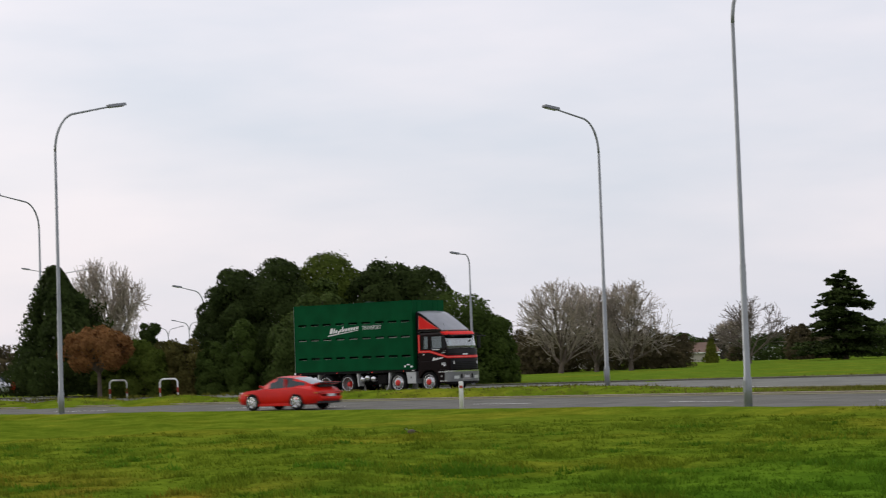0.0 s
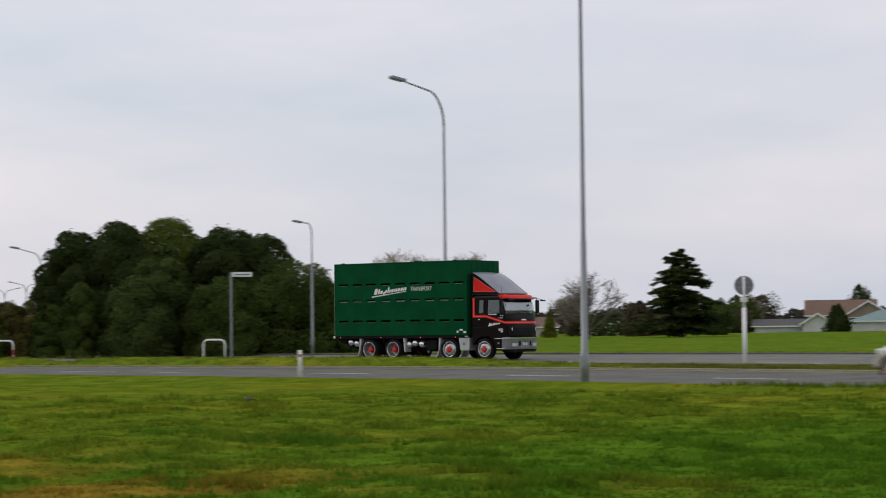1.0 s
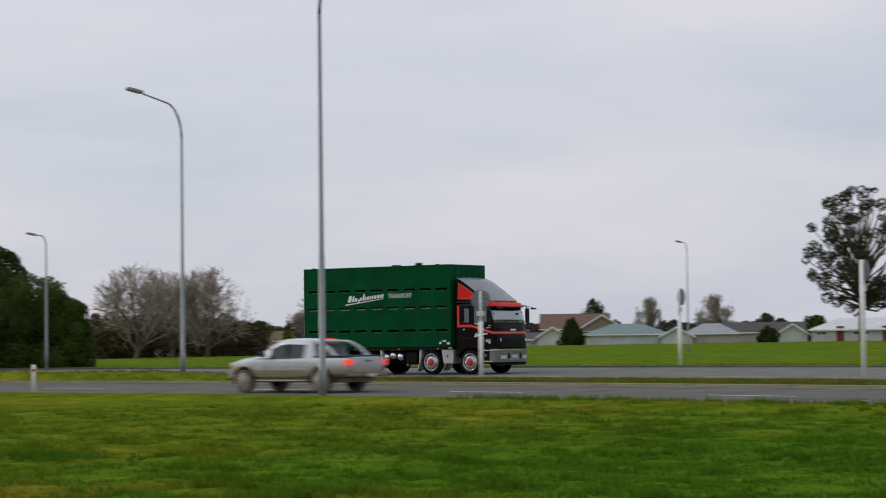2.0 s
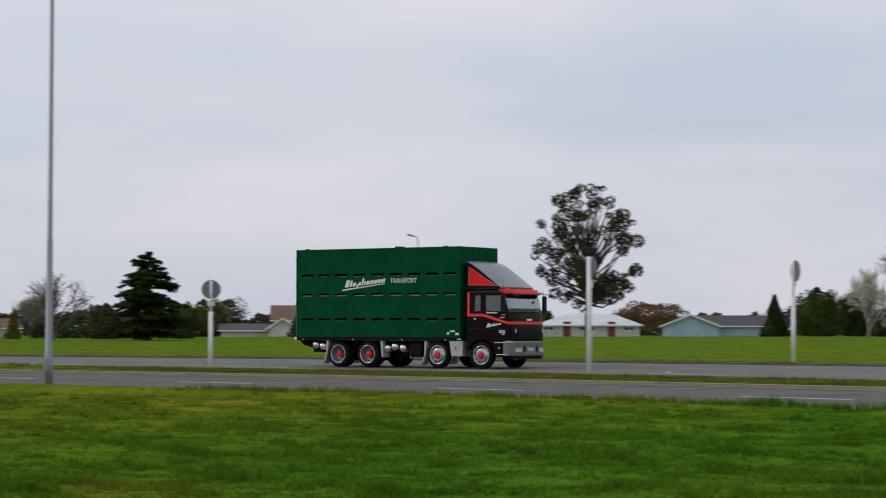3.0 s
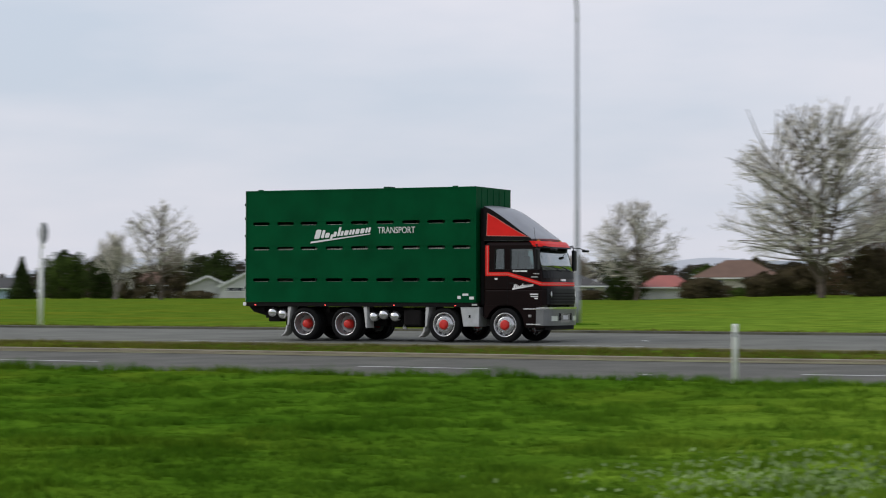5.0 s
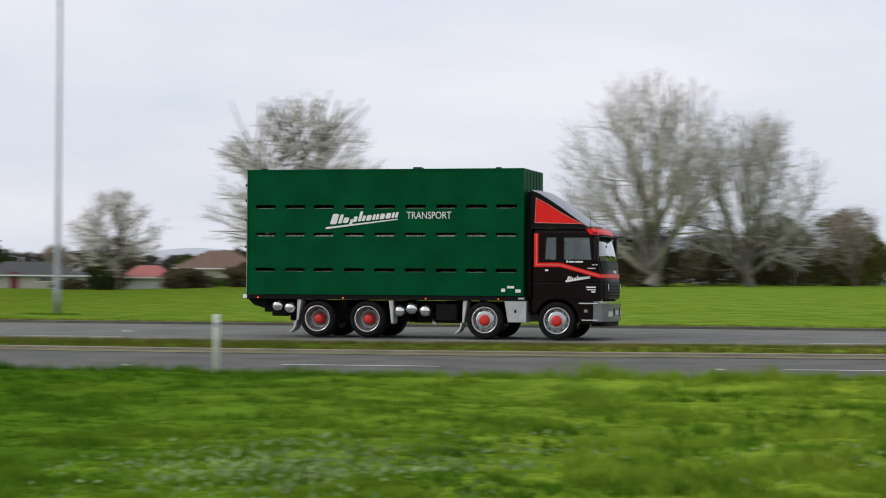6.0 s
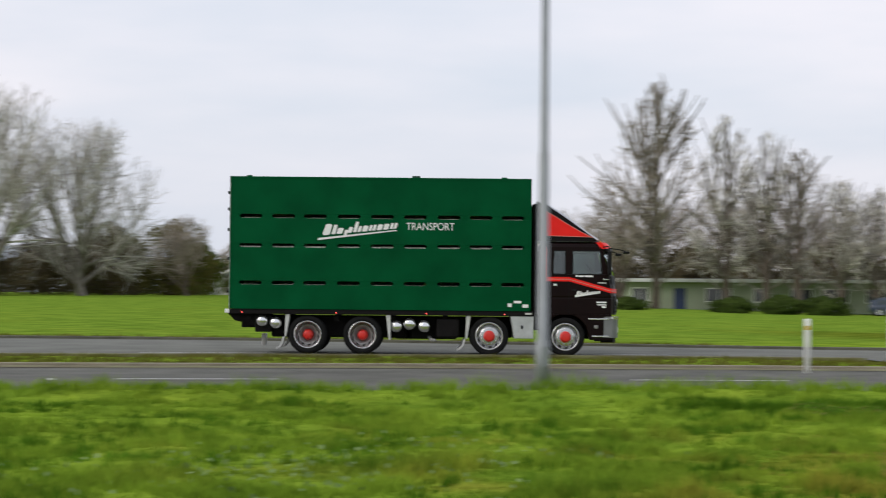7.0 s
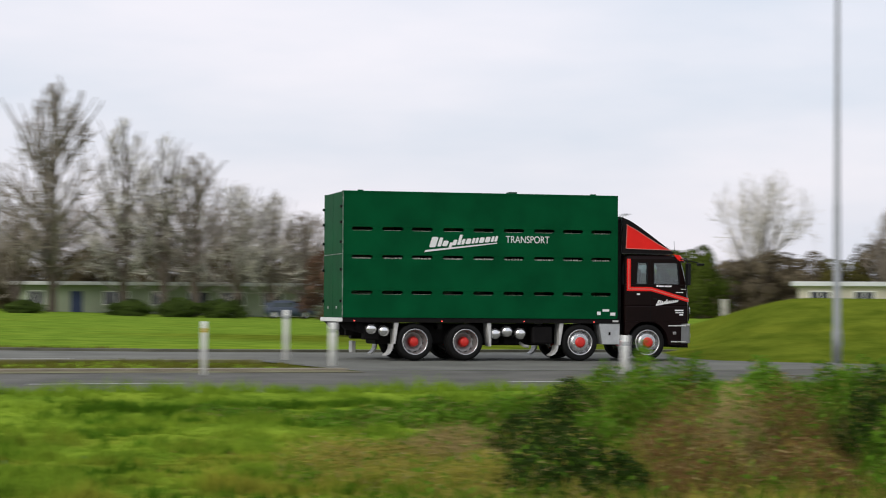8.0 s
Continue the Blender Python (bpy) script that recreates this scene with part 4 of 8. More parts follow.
        box(bm, 9.56, 9.72, s * 1.18 - 0.10, s * 1.18 + 0.10, 2.50, 2.56, 0.02)
        part("kerb_mirror", bm, M_GRILLE, m)
    part("mirror_foot", boxes((9.08, 9.22, e - 0.05, e, 1.86, 1.89), bevel=0.008), M_CHROME, cab)


def build_deflector(t):
    """The roof deflector: a crowned grey top between flat cheeks, which are red in a black border with a pale line."""
    edge = [(7.50, 3.75), (7.72, 3.66), (7.98, 3.50), (8.26, 3.31), (8.58, 3.08), (8.92, 2.84)]
    crown = [(7.50, 3.79), (7.76, 3.73), (8.08, 3.55), (8.40, 3.32), (8.74, 3.07), (9.08, 2.85)]
    bm = bmesh.new()
    rows = []
    for k in range(17):
        s = -1 + 2 * k / 16
        w = 1 - abs(s) ** 2.2
        row = [(a + (c - a) * w, s * 1.05, b + (d - b) * w) for (a, b), (c, d) in zip(edge, crown)]
        row = [(7.50, s * 1.05, 2.79)] + row + [(row[-1][0] - 0.03, s * 1.05, 2.79)]
        rows.append([bm.verts.new(p) for p in row])
    for p, q in zip(rows, rows[1:]):
        for i in range(len(p)):
            j = (i + 1) % len(p)
            bm.faces.new((p[i], p[j], q[j], q[i]))
    bm.faces.new(rows[0])
    bm.faces.new(rows[-1][::-1])
    bmesh.ops.recalc_face_normals(bm, faces=bm.faces[:])
    fairing = part("roof_deflector", bm, M_FAIRTOP, t, "grey-topped roof deflector with red cheeks", True)
    fairing.data.set_sharp_from_angle(angle=radians(35))
    red = [(7.59, 2.925), (8.84, 2.895), (8.52, 3.05), (8.18, 3.245), (7.90, 3.42), (7.62, 3.565)]
    for s in (-1, 1):
        a, b = sorted((s * 1.045, s * 1.085))
        bm = bmesh.new()
        prism(bm, [(7.50, 2.80), (8.92, 2.80)] + [(x, z) for x, z in edge[::-1]], a, b, 0.006)
        part("cheek_border", bm, M_CHASSIS, fairing)
        a, b = sorted((s * 1.07, s * 1.091))
        bm = bmesh.new()
        prism(bm, red, a, b)
        part("cheek", bm, M_CABRED, fairing, "red deflector cheek")
        a, b = sorted((s * 1.07, s * 1.094))
        bm = bmesh.new()
        n = len(red)
        for k in range(n):
            (xa, za), (xb, zb) = red[k], red[(k + 1) % n]
            ln = math.hypot(xb - xa, zb - za)
            nx, nz = -(zb - za) / ln * 0.015, (xb - xa) / ln * 0.015
            prism(bm, [(xa, za), (xb, zb), (xb + nx, zb + nz), (xa + nx, za + nz)], a, b)
        part("pinstripe", bm, M_PINK, fairing)
    part("cab_mount", boxes((7.40, 7.62, -0.9, 0.9, 0.7, 1.0), (7.38, 7.50, -1.0, 1.0, 1.0, 3.70), bevel=0.01), M_CHASSIS, t)
    bm = bmesh.new()
    tube(bm, [(9.0, -0.95, 2.77), (8.97, -0.98, 3.15)], 0.005, 5)
    part("aerial", bm, M_CHASSIS, t)


def build_truck():
    t = thing("stock_truck", Matrix(), "green slatted stock crate truck with black and red cab", "truck")
    build_crate(t)
    build_chassis(t)
    build_cab(t)
    build_deflector(t)
    f, r = wheel(), wheel(dished=True, width=0.56)
    front = [Mesh("tyre", f[0], M_TYRE), Mesh("rim", f[1], (M_RIM, M_CHASSIS)), Mesh("hub", f[2], M_HUB), Mesh("flange", f[3], M_RIM)]
    rear = [Mesh("tyre", r[0], M_TYRE), Mesh("rim", r[1], (M_DULLRIM, M_CHASSIS)), Mesh("hub", r[2], M_HUB), Mesh("flange", r[3], M_RIM)]
    ws = []
    for s in (-1, 1):
        for x, proto, y in ((1.92, rear, 0.89), (3.25, rear, 0.89), (6.33, front, 1.02), (8.18, front, 1.02)):
            ws.append((add_wheel(t, proto, x, s, 0.47, y), x, s, y))
    return t, ws


M_ALLOYB = material("bumper_grey", (0.20, 0.205, 0.205), 0.32, 0.45, vary=0.12, scale=3.0)
M_PINK = material("pale_red_pinstripe", (0.62, 0.22, 0.18), 0.5)
truck, truck_wheels = build_truck()


# ---------------------------------------------------------------- street furniture
def pole_lamp(az, d, height, arm, toward, label="tall galvanised street lamp with a curved outreach arm", double=False, r=0.092, group="street lamps"):
    """A column with an arm bent towards +y or -y (toward is +1 or -1)."""
    p = polar(az, d)
    z = land(p.x, p.y)
    t = thing("street_lamp", pose(p.x, p.y, z - 0.02), label, "street lamp", group)
    h = height - z
    q = min(arm / 2.8, 1.0)
    bm = bmesh.new()
    tube(bm, [(0, 0, 0), (0, 0, 0.9), (0, 0, 0.92), (0, 0, 4.2), (0, 0, 4.22), (0, 0, h - 2.2 * q)], [r * 1.35, r * 1.35, r * 1.1, r, r * 0.86, r * 0.62], 12)
    part("column", bm, M_GALV, t, smooth=True)
    part("base_plate", boxes((-0.2, 0.2, -0.2, 0.2, 0.0, 0.03), bevel=0.005), M_GALV, t)
    part("access_door", boxes((-0.06, 0.06, -r * 1.36 - 0.01, -r * 1.2, 0.45, 0.8)), M_GALV, t)
    for s in ((1, -1) if double else (toward,)):
        pts = [(0, 0, h - 2.2 * q)]
        for k in range(1, 9):
            a = k / 8 * math.radians(76)
            pts.append((0, s * 1.05 * q * (1 - math.cos(a)), h - 2.2 * q + 1.65 * q * math.sin(a)))
        pts.append((0, s * arm * 0.93, h - 0.18))
        bm = bmesh.new()
        tube(bm, pts, [r * 0.60] * 5 + [r * 0.5] * 4 + [r * 0.38], 8)
        part("outreach_arm", bm, M_GALV, t, smooth=True)
        bm = bmesh.new()
        prism(bm, [(-0.16, -0.06), (0.16, -0.06), (0.13, 0.06), (-0.13, 0.06)], -0.42, 0.42, 0.03)
        size = 1.0 if arm > 2 else 0.66
        head = part("lamp_head", bm, M_LAMPHEAD, t, "grey lamp head", m=pose(0, s * arm, h - 0.12, 8 * s) @ Matrix.Scale(size, 4))
        part("diffuser", boxes((-0.11, 0.11, -0.34, 0.30, -0.10, -0.06), bevel=0.02), M_LENS2, head)
    return t


M_LENS2 = material("lamp_diffuser", (0.45, 0.46, 0.46), 0.3)
LAMPS = ((-64.49, 92, 12.95, 2.9, 1), (-64.95, 133, 12.5, 2.9, -1), (-50.24, 100, 12.9, 2.7, -1), (-46.6, 64.5, 13.3, 2.8, 1),
         (-13.2, 80, 13.6, 2.8, -1), (16.95, 38.3, 12.4, 2.8, 1), (40.35, 58.5, 12.4, 2.8, -1))
for a in LAMPS:
    pole_lamp(*a)
pole_lamp(-53.75, 112, up(112, 2.98), 0.9, -1, "slim grey street lamp before the roadside clump", r=0.06)
pole_lamp(-60.75, 190, up(190, 2.3), 2.6, -1, "slim grey street lamp beyond the hedge")
pole_lamp(-37.0, 150, up(150, 2.6), 0.9, -1, "slim grey residential street lamp on the field's edge", r=0.05)
pole_lamp(-64.5, 230, up(230, 2.85), 3.6, 1, "twin-arm street lamp far down the road", True)
pole_lamp(-61.7, 420, up(420, 1.25), 3.0, 1, "twin-arm street lamp far down the road", True, 0.14)
pole_lamp(-61.15, 380, up(380, 1.40), 3.0, 1, "twin-arm street lamp far down the road", True, 0.14)
pole_lamp(11.9, 330, up(330, 2.62), 3.0, 1, "twin-arm street lamp far beyond the field", True, 0.10)
pole_lamp(15.5, 330, up(330, 2.22), 3.0, 1, "twin-arm street lamp far beyond the field", True, 0.10)
pole_lamp(34.6, 150, up(150, 2.6), 1.2, -1, "slim grey residential street lamp beside the house", r=0.08)


def hoop(az, d, turn, width=1.1, height=1.0, banded=True):
    """A bent-pipe barrier, with or without red bands."""
    t = thing("hoop_barrier", set_on(az, d, turn), "white steel hoop barrier with red bands, set in grass" if banded else "plain white steel hoop barrier beside a post", "barrier", "hoop barriers")
    w = width / 2
    pts = [(-w, 0, -0.05), (-w, 0, height - 0.22)]
    pts += [(-w + 0.22 * (1 - math.cos(a)), 0, height - 0.22 + 0.22 * math.sin(a)) for a in np.linspace(0.3, math.pi / 2, 4)]
    pts += [(-x, y, z) for x, y, z in pts[::-1]]
    bm = bmesh.new()
    tube(bm, pts, 0.046, 8)
    part("pipe", bm, M_WHITE, t, smooth=True)
    for x in (-w, w):
        if banded:
            bm = bmesh.new()
            tube(bm, [(x, 0, 0.29 * height), (x, 0, 0.55 * height)], 0.049, 8)
            part("red_band", bm, M_REDBAND, t)
    return t


for az, d, turn in ((-63.02, 117, 28), (-61.72, 114, 28), (-63.95, 138, 28), (-56.32, 104, 33)):
    hoop(az, d, turn, banded=az < -58)


def street_name(az, d):
    t = thing("street_name_sign", set_on(az, d, 0), "grey post with a white street name blade", "street sign")
    h = up(d, 1.60) - land(*polar(az, d).xy)
    bm = bmesh.new()
    tube(bm, [(0, 0, 0), (0, 0, h)], 0.052, 8)
    part("post", bm, M_GALV, t)
    b = part("name_blade", boxes((0.055, 1.00, -0.015, 0.015, h - 0.22, h), bevel=0.005), M_WHITE, t, "white blade with small illegible writing", m=pose(0, 0, 0, 0, 0, 56))
    part("writing_bar", boxes((0.18, 0.9, -0.018, -0.014, h - 0.15, h - 0.08)), M_LAMPHEAD, b)


street_name(-55.87, 104)


def disc_sign(az, d, top_el, turn, radius=0.32, plain=False):
    """A round sign on a white post; its grey back, or an edge-on view, shows."""
    z = land(*polar(az, d).xy)
    t = thing("road_sign", set_on(az, d, turn), "round sign on a white post, grey back with its bracket", "road sign", "median signs")
    h = up(d, top_el) - z
    bm = bmesh.new()
    tube(bm, [(0, 0, -0.1), (0, 0, h if plain else h * 0.64)], 0.078, 10)
    part("post", bm, M_WHITE, t, "white round post", True)
    if not plain:
        bm = bmesh.new()
        tube(bm, [(0, 0, h * 0.62), (0, 0, h - 0.03)], 0.042, 8)
        part("stem", bm, M_WHITE, t, "slim white stem behind the disc", True)
    bm = bmesh.new()
    lathe(bm, [(-0.004, radius * 0.97), (-0.004, radius), (0.014, radius), (0.014, radius * 0.97)], 28)
    s = part("disc", bm, M_SIGNBACK, t, "grey sign disc seen from behind", m=pose(0, 0.09, h - radius))
    part("bracket", boxes((-0.26, 0.26, -0.02, -0.004, -0.10, -0.06), (-0.26, 0.26, -0.02, -0.004, 0.10, 0.14)), M_GALV, s)
    bm = boxes((-0.13, 0.13, 0.05, 0.075, h - 0.98, h - 0.80), bevel=0.004)
    part("lower_plate", bm, M_WHITE, t)
    return t


disc_sign(-42.43, 81.8, 1.36, 42, radius=0.36)
disc_sign(-37.22, 92, 1.33, -26, radius=0.36)
disc_sign(-32.5, 69.0, 2.00, -33, radius=0.33, plain=True)
disc_sign(-27.2, 82, 1.90, -37, radius=0.40)


def marker_post(az, d, top_el, width=0.14, band=None):
    """A flat white edge marker with a reflector."""
    z = land(*polar(az, d).xy)
    h = up(d, top_el) - z
    t = thing("edge_marker_post", set_on(az, d, -az), "white plastic edge marker post standing in verge grass", "marker post", "edge marker posts")
    bm = bmesh.new()
    w = width / 2
    tube(bm, [(0, 0, -0.1), (0, 0, h * 0.97), (0, 0, h)], [w, w, w * 0.8], 10)
    for v in bm.verts:
        v.co.y *= 0.45
    part("post", bm, M_WHITE, t, smooth=True)
    part("reflector", boxes((-w * 0.8, w * 0.8, -w * 0.50, -w * 0.1, h - 0.24, h - 0.15)), band or M_LENS2, t)
    return t


marker_post(-54.08, 76.0, -0.46, 0.15, M_REDBAND)
marker_post(-9.08, 39.5, -0.71, 0.10)
marker_post(23.83, 47.0, -0.31, 0.12, M_YELLOW)
marker_post(25.97, 55.5, 0.0, 0.14)
marker_post(27.19, 52.0, -0.32, 0.16)
marker_post(34.87, 50.0, -0.60, 0.18)


def speed_sign(az, d):
    t = thing("speed_sign", set_on(az, d, 60), "small round red-rimmed sign on a banded post", "road sign")
    h = up(d, 0.5) - land(*polar(az, d).xy)
    bm = bmesh.new()
    tube(bm, [(0, 0, 0), (0, 0, h)], 0.10, 8)
    part("post", bm, M_WHITE, t)
    bm = bmesh.new()
    lathe(bm, [(-0.01, 0.19), (-0.01, 0.27), (0.01, 0.27)], 20)
    part("red_rim", bm, M_REDBAND, t, m=pose(0, -0.13, h - 0.2))
    bm = bmesh.new()
    lathe(bm, [(-0.015, 0.03), (-0.015, 0.19), (0.008, 0.19)], 20)
    part("face", bm, M_WHITE, t, m=pose(0, -0.13, h - 0.2))
    part("red_band", boxes((-0.11, 0.11, -0.11, 0.11, h - 1.5, h - 1.25)), M_REDBAND, t)


speed_sign(-65.5, 140)


# ---------------------------------------------------------------- trees
def leaf_mat(name, c, t=None, tr=0.25):
    return material(name, c, 0.7, vary=0.35, scale=0.5, tint=t, island=0.15, spec=0.03, translucent=tr)


L_DARK = leaf_mat("dark_pine_foliage", (0.036, 0.058, 0.015), (0.056, 0.080, 0.022))
L_HEDGE = leaf_mat("deep_green_foliage", (0.054, 0.088, 0.017), (0.080, 0.118, 0.025))
L_OLIVE = leaf_mat("olive_green_foliage", (0.078, 0.118, 0.016), (0.112, 0.148, 0.026))
L_LIME = leaf_mat("yellow_green_foliage", (0.12, 0.15, 0.02), (0.17, 0.18, 0.03))
L_BROWN = leaf_mat("brown_hedge_foliage", (0.088, 0.074, 0.038), (0.125, 0.100, 0.056))
L_AUTUMN = leaf_mat("rusty_autumn_foliage", (0.25, 0.120, 0.045), (0.33, 0.165, 0.062))
L_RUST = leaf_mat("rust_brown_foliage", (0.150, 0.090, 0.058), (0.200, 0.125, 0.085))
L_GUM = leaf_mat("gum_foliage", (0.042, 0.054, 0.020), (0.066, 0.076, 0.032))
L_FAWN = leaf_mat("fawn_brown_foliage", (0.200, 0.120, 0.062), (0.260, 0.165, 0.090))
L_DRAB = leaf_mat("drab_winter_twigs", (0.150, 0.120, 0.075), (0.205, 0.170, 0.110))
L_TAN = leaf_mat("olive_tan_foliage", (0.100, 0.096, 0.026), (0.140, 0.125, 0.036))
L_SAGE = leaf_mat("sage_green_foliage", (0.056, 0.090, 0.020), (0.082, 0.116, 0.030))
M_BARK = material("grey_brown_bark", (0.11, 0.085, 0.065), 0.9, vary=0.3, scale=3.0, bump=0.5, bump_scale=12)
M_LIMB = material("grey_tan_limb_bark", (0.20, 0.178, 0.150), 0.9, vary=0.3, scale=3.0, bump=0.5, bump_scale=12)
M_TWIG_PALE = material("pale_twigs", (0.62, 0.58, 0.51), 0.9, vary=0.25, scale=1.0, island=0.3)
M_TWIG_GREY = material("grey_twigs", (0.44, 0.41, 0.36), 0.9, vary=0.25, scale=1.0, island=0.3)
M_TWIG_DARK = material("dark_twigs", (0.15, 0.12, 0.10), 0.9, vary=0.25, scale=1.0, island=0.3)
M_TWIG_BROWN = material("brown_twigs", (0.33, 0.28, 0.225), 0.9, vary=0.25, scale=1.0, island=0.3)


def prisms(name, segs, mat, sides=3):
    """Many thin tapered bars in one mesh: rows of p0, p1, r0, r1."""
    s = np.asarray(segs, dtype=np.float64)
    p, q, r0, r1 = s[:, 0:3], s[:, 3:6], s[:, 6:7], s[:, 7:8]
    d = q - p
    d /= np.linalg.norm(d, axis=1, keepdims=True) + 1e-9
    ref = np.where(np.abs(d[:, 2:3]) > 0.9, np.array([[1.0, 0, 0]]), np.array([[0, 0, 1.0]]))
    u = np.cross(d, ref)
    u /= np.linalg.norm(u, axis=1, keepdims=True) + 1e-9
    w = np.cross(d, u)
    n = len(s)
    vs = np.zeros((n, 2 * sides, 3))
    for k in range(sides):
        a = 2 * math.pi * k / sides
        o = u * math.cos(a) + w * math.sin(a)
        vs[:, k], vs[:, sides + k] = p + o * r0, q + o * r1
    base = np.arange(n)[:, None] * 2 * sides
    fs = np.concatenate([base + np.array([[k, (k + 1) % sides, sides + (k + 1) % sides, sides + k]]) for k in range(sides)])
    return raw_mesh(name, vs.reshape(-1, 3), fs, mat)


def cards(name, centres, normals, size, mat, rng, aspect=0.6):
    """Many small leaf sprays: four-cornered blades, bent out of one plane by their own turn."""
    n = len(centres)
    nv = normals / (np.linalg.norm(normals, axis=1, keepdims=True) + 1e-9)
    r = rng.normal(size=(n, 3))
    u = np.cross(nv, r)
    u /= np.linalg.norm(u, axis=1, keepdims=True) + 1e-9
    w = np.cross(nv, u)
    s = size * rng.uniform(0.55, 1.3, size=(n, 1))
    a, b = u * s * 0.5, w * s * 0.5 * aspect
    vs = np.stack([centres - a, centres - b * 0.9 + a * 0.1, centres + a, centres + b * 0.9 + a * 0.1], axis=1)
    fs = np.arange(n)[:, None] * 4 + np.array([[0, 1, 2, 3]])
    return raw_mesh(name, vs.reshape(-1, 3), fs, mat)


def bare_tree(az, d, top_el, width, seed, mat, label, levels=4, kids=5, upright=0.25, fork=0.10, thick=1.0, limbs=8, name="bare_tree"):
    """A short trunk that parts into rising limbs, which part again and again into fine twigs. Sizes are shares of the height."""
    rng = np.random.default_rng(seed)
    p0 = polar(az, d)
    base = land(p0.x, p0.y)
    height = up(d, top_el) - base
    segs = []
    reach = (0, 0.74, 0.36, 0.20, 0.115, 0.065)
    slim = upright >= 0.4

    def grow(p, way, length, r, level):
        bends = 4 if level == 1 else 3 if level == 2 else 2
        pts = [p]
        for k in range(bends):
            way = way + rng.normal(size=3) * (0.07 if level == 1 else 0.16) + np.array([0, 0, upright * 0.30])
            way = way / np.linalg.norm(way)
            q = pts[-1] + way * length / bends
            segs.append((*pts[-1], *q, r * (1 - 0.55 * k / bends), r * (1 - 0.55 * (k + 1) / bends), level))
            pts.append(q)
        if level >= levels:
            return
        for k in range(kids + (3 if level == 1 else 0)):
            f = 1.0 if k == 0 else rng.uniform(0.22, 1.0)
            i = min(int(f * bends), bends - 1)
            start = pts[i] + (pts[i + 1] - pts[i]) * (f * bends - i)
            side = rng.normal(size=3)
            side -= way * side.dot(way)
            side /= np.linalg.norm(side) + 1e-9
            ang = rng.uniform(0.30, 0.85) * (0.3 if k == 0 else 1.0) * (0.75 if slim else 1.0)
            grow(start, way * math.cos(ang) + side * math.sin(ang), reach[level + 1] * rng.uniform(0.7, 1.25) * (1.15 - 0.4 * f), r * (1 - 0.5 * f) * rng.uniform(0.45, 0.65), level + 1)

    lean = rng.normal(size=2) * 0.02
    top0 = np.array([lean[0], lean[1], fork])
    segs.append((0, 0, 0, *(top0 * 0.5), 0.030, 0.026, 0))
    segs.append((*(top0 * 0.5), *top0, 0.026, 0.023, 0))
    for k in range(limbs):
        a = 2 * math.pi * (k + rng.uniform(-0.3, 0.3)) / limbs
        tilt = rng.uniform(0.30, 1.25) if k else 0.06
        start = top0 * rng.uniform(0.7, 1.0) if k else top0
        if k > limbs * 0.6:
            start = np.array([0, 0, fork + 0.28 * rng.uniform(0, 1)])
        if slim:
            start = np.array([0, 0, 0.02 + 0.74 * (k - 1) / limbs])
            tilt = rng.uniform(0.35, 0.85) if k else 0.02
        grow(start, np.array([math.cos(a) * math.sin(tilt), math.sin(a) * math.sin(tilt), math.cos(tilt)]),
             (0.95 - start[2]) * rng.uniform(0.8, 1.05) * (0.55 if slim and k else 0.90 if slim else 0.76 * math.cos(tilt * 0.8) ** 0.6), 0.0125 if k else 0.016, 1)
    s = np.array(segs)
    ext = np.concatenate([s[:, 0:3], s[:, 3:6]])
    kz = height / np.percentile(ext[:, 2], 99.9 if slim else 98.5)
    kx = width / 2 / np.percentile(np.hypot(ext[:, 0], ext[:, 1]), 98.5 if slim else 93.0)
    s[:, [0, 1, 3, 4]] *= kx
    s[:, [2, 5]] *= kz
    if not slim:
        # the crown keeps within a ragged dome: what reaches out of it is broken off
        foot, dome = height * 0.42, height * 0.60
        tip = s[:, 3:6]
        f = np.clip(np.where(tip[:, 2] > foot, (tip[:, 2] - foot) / dome, (foot - tip[:, 2]) / (foot * 1.15)), 0, 1)
        room = width / 2 * np.sqrt(np.clip(1 - f ** 2, 0.0, 1)) * rng.uniform(0.82, 1.16, len(s)) + 0.02 * height
        s = s[(np.hypot(tip[:, 0], tip[:, 1]) < room) & (tip[:, 2] < height * rng.uniform(0.92, 1.03, len(s))) | (s[:, 8] < 1)]
    s[:, 6:8] *= height * thick
    s[:, 6:8] = np.maximum(s[:, 6:8], 0.006 + d * 0.000074)
    t = thing(name, pose(p0.x, p0.y, base - 0.05), label, "tree")
    bark = M_LIMB if mat in (M_TWIG_PALE, M_TWIG_GREY) and not slim else M_BARK
    ob = new("trunk", prisms("trunk", s[:6, :8], bark, 6))
    ob.parent = t
    rest = s[6:]
    ob = new("limb_spray", prisms("limb_spray", rest[rest[:, 8] <= 1][:, :8], bark, 6))
    ob.parent = t
    ob["kind"] = "stuff"
    ob = new("branch_spray", prisms("branch_spray", s[s[:, 8] > 1][:, :8], mat, 3))
    ob.parent = t
    ob["kind"] = "stuff"
    return t


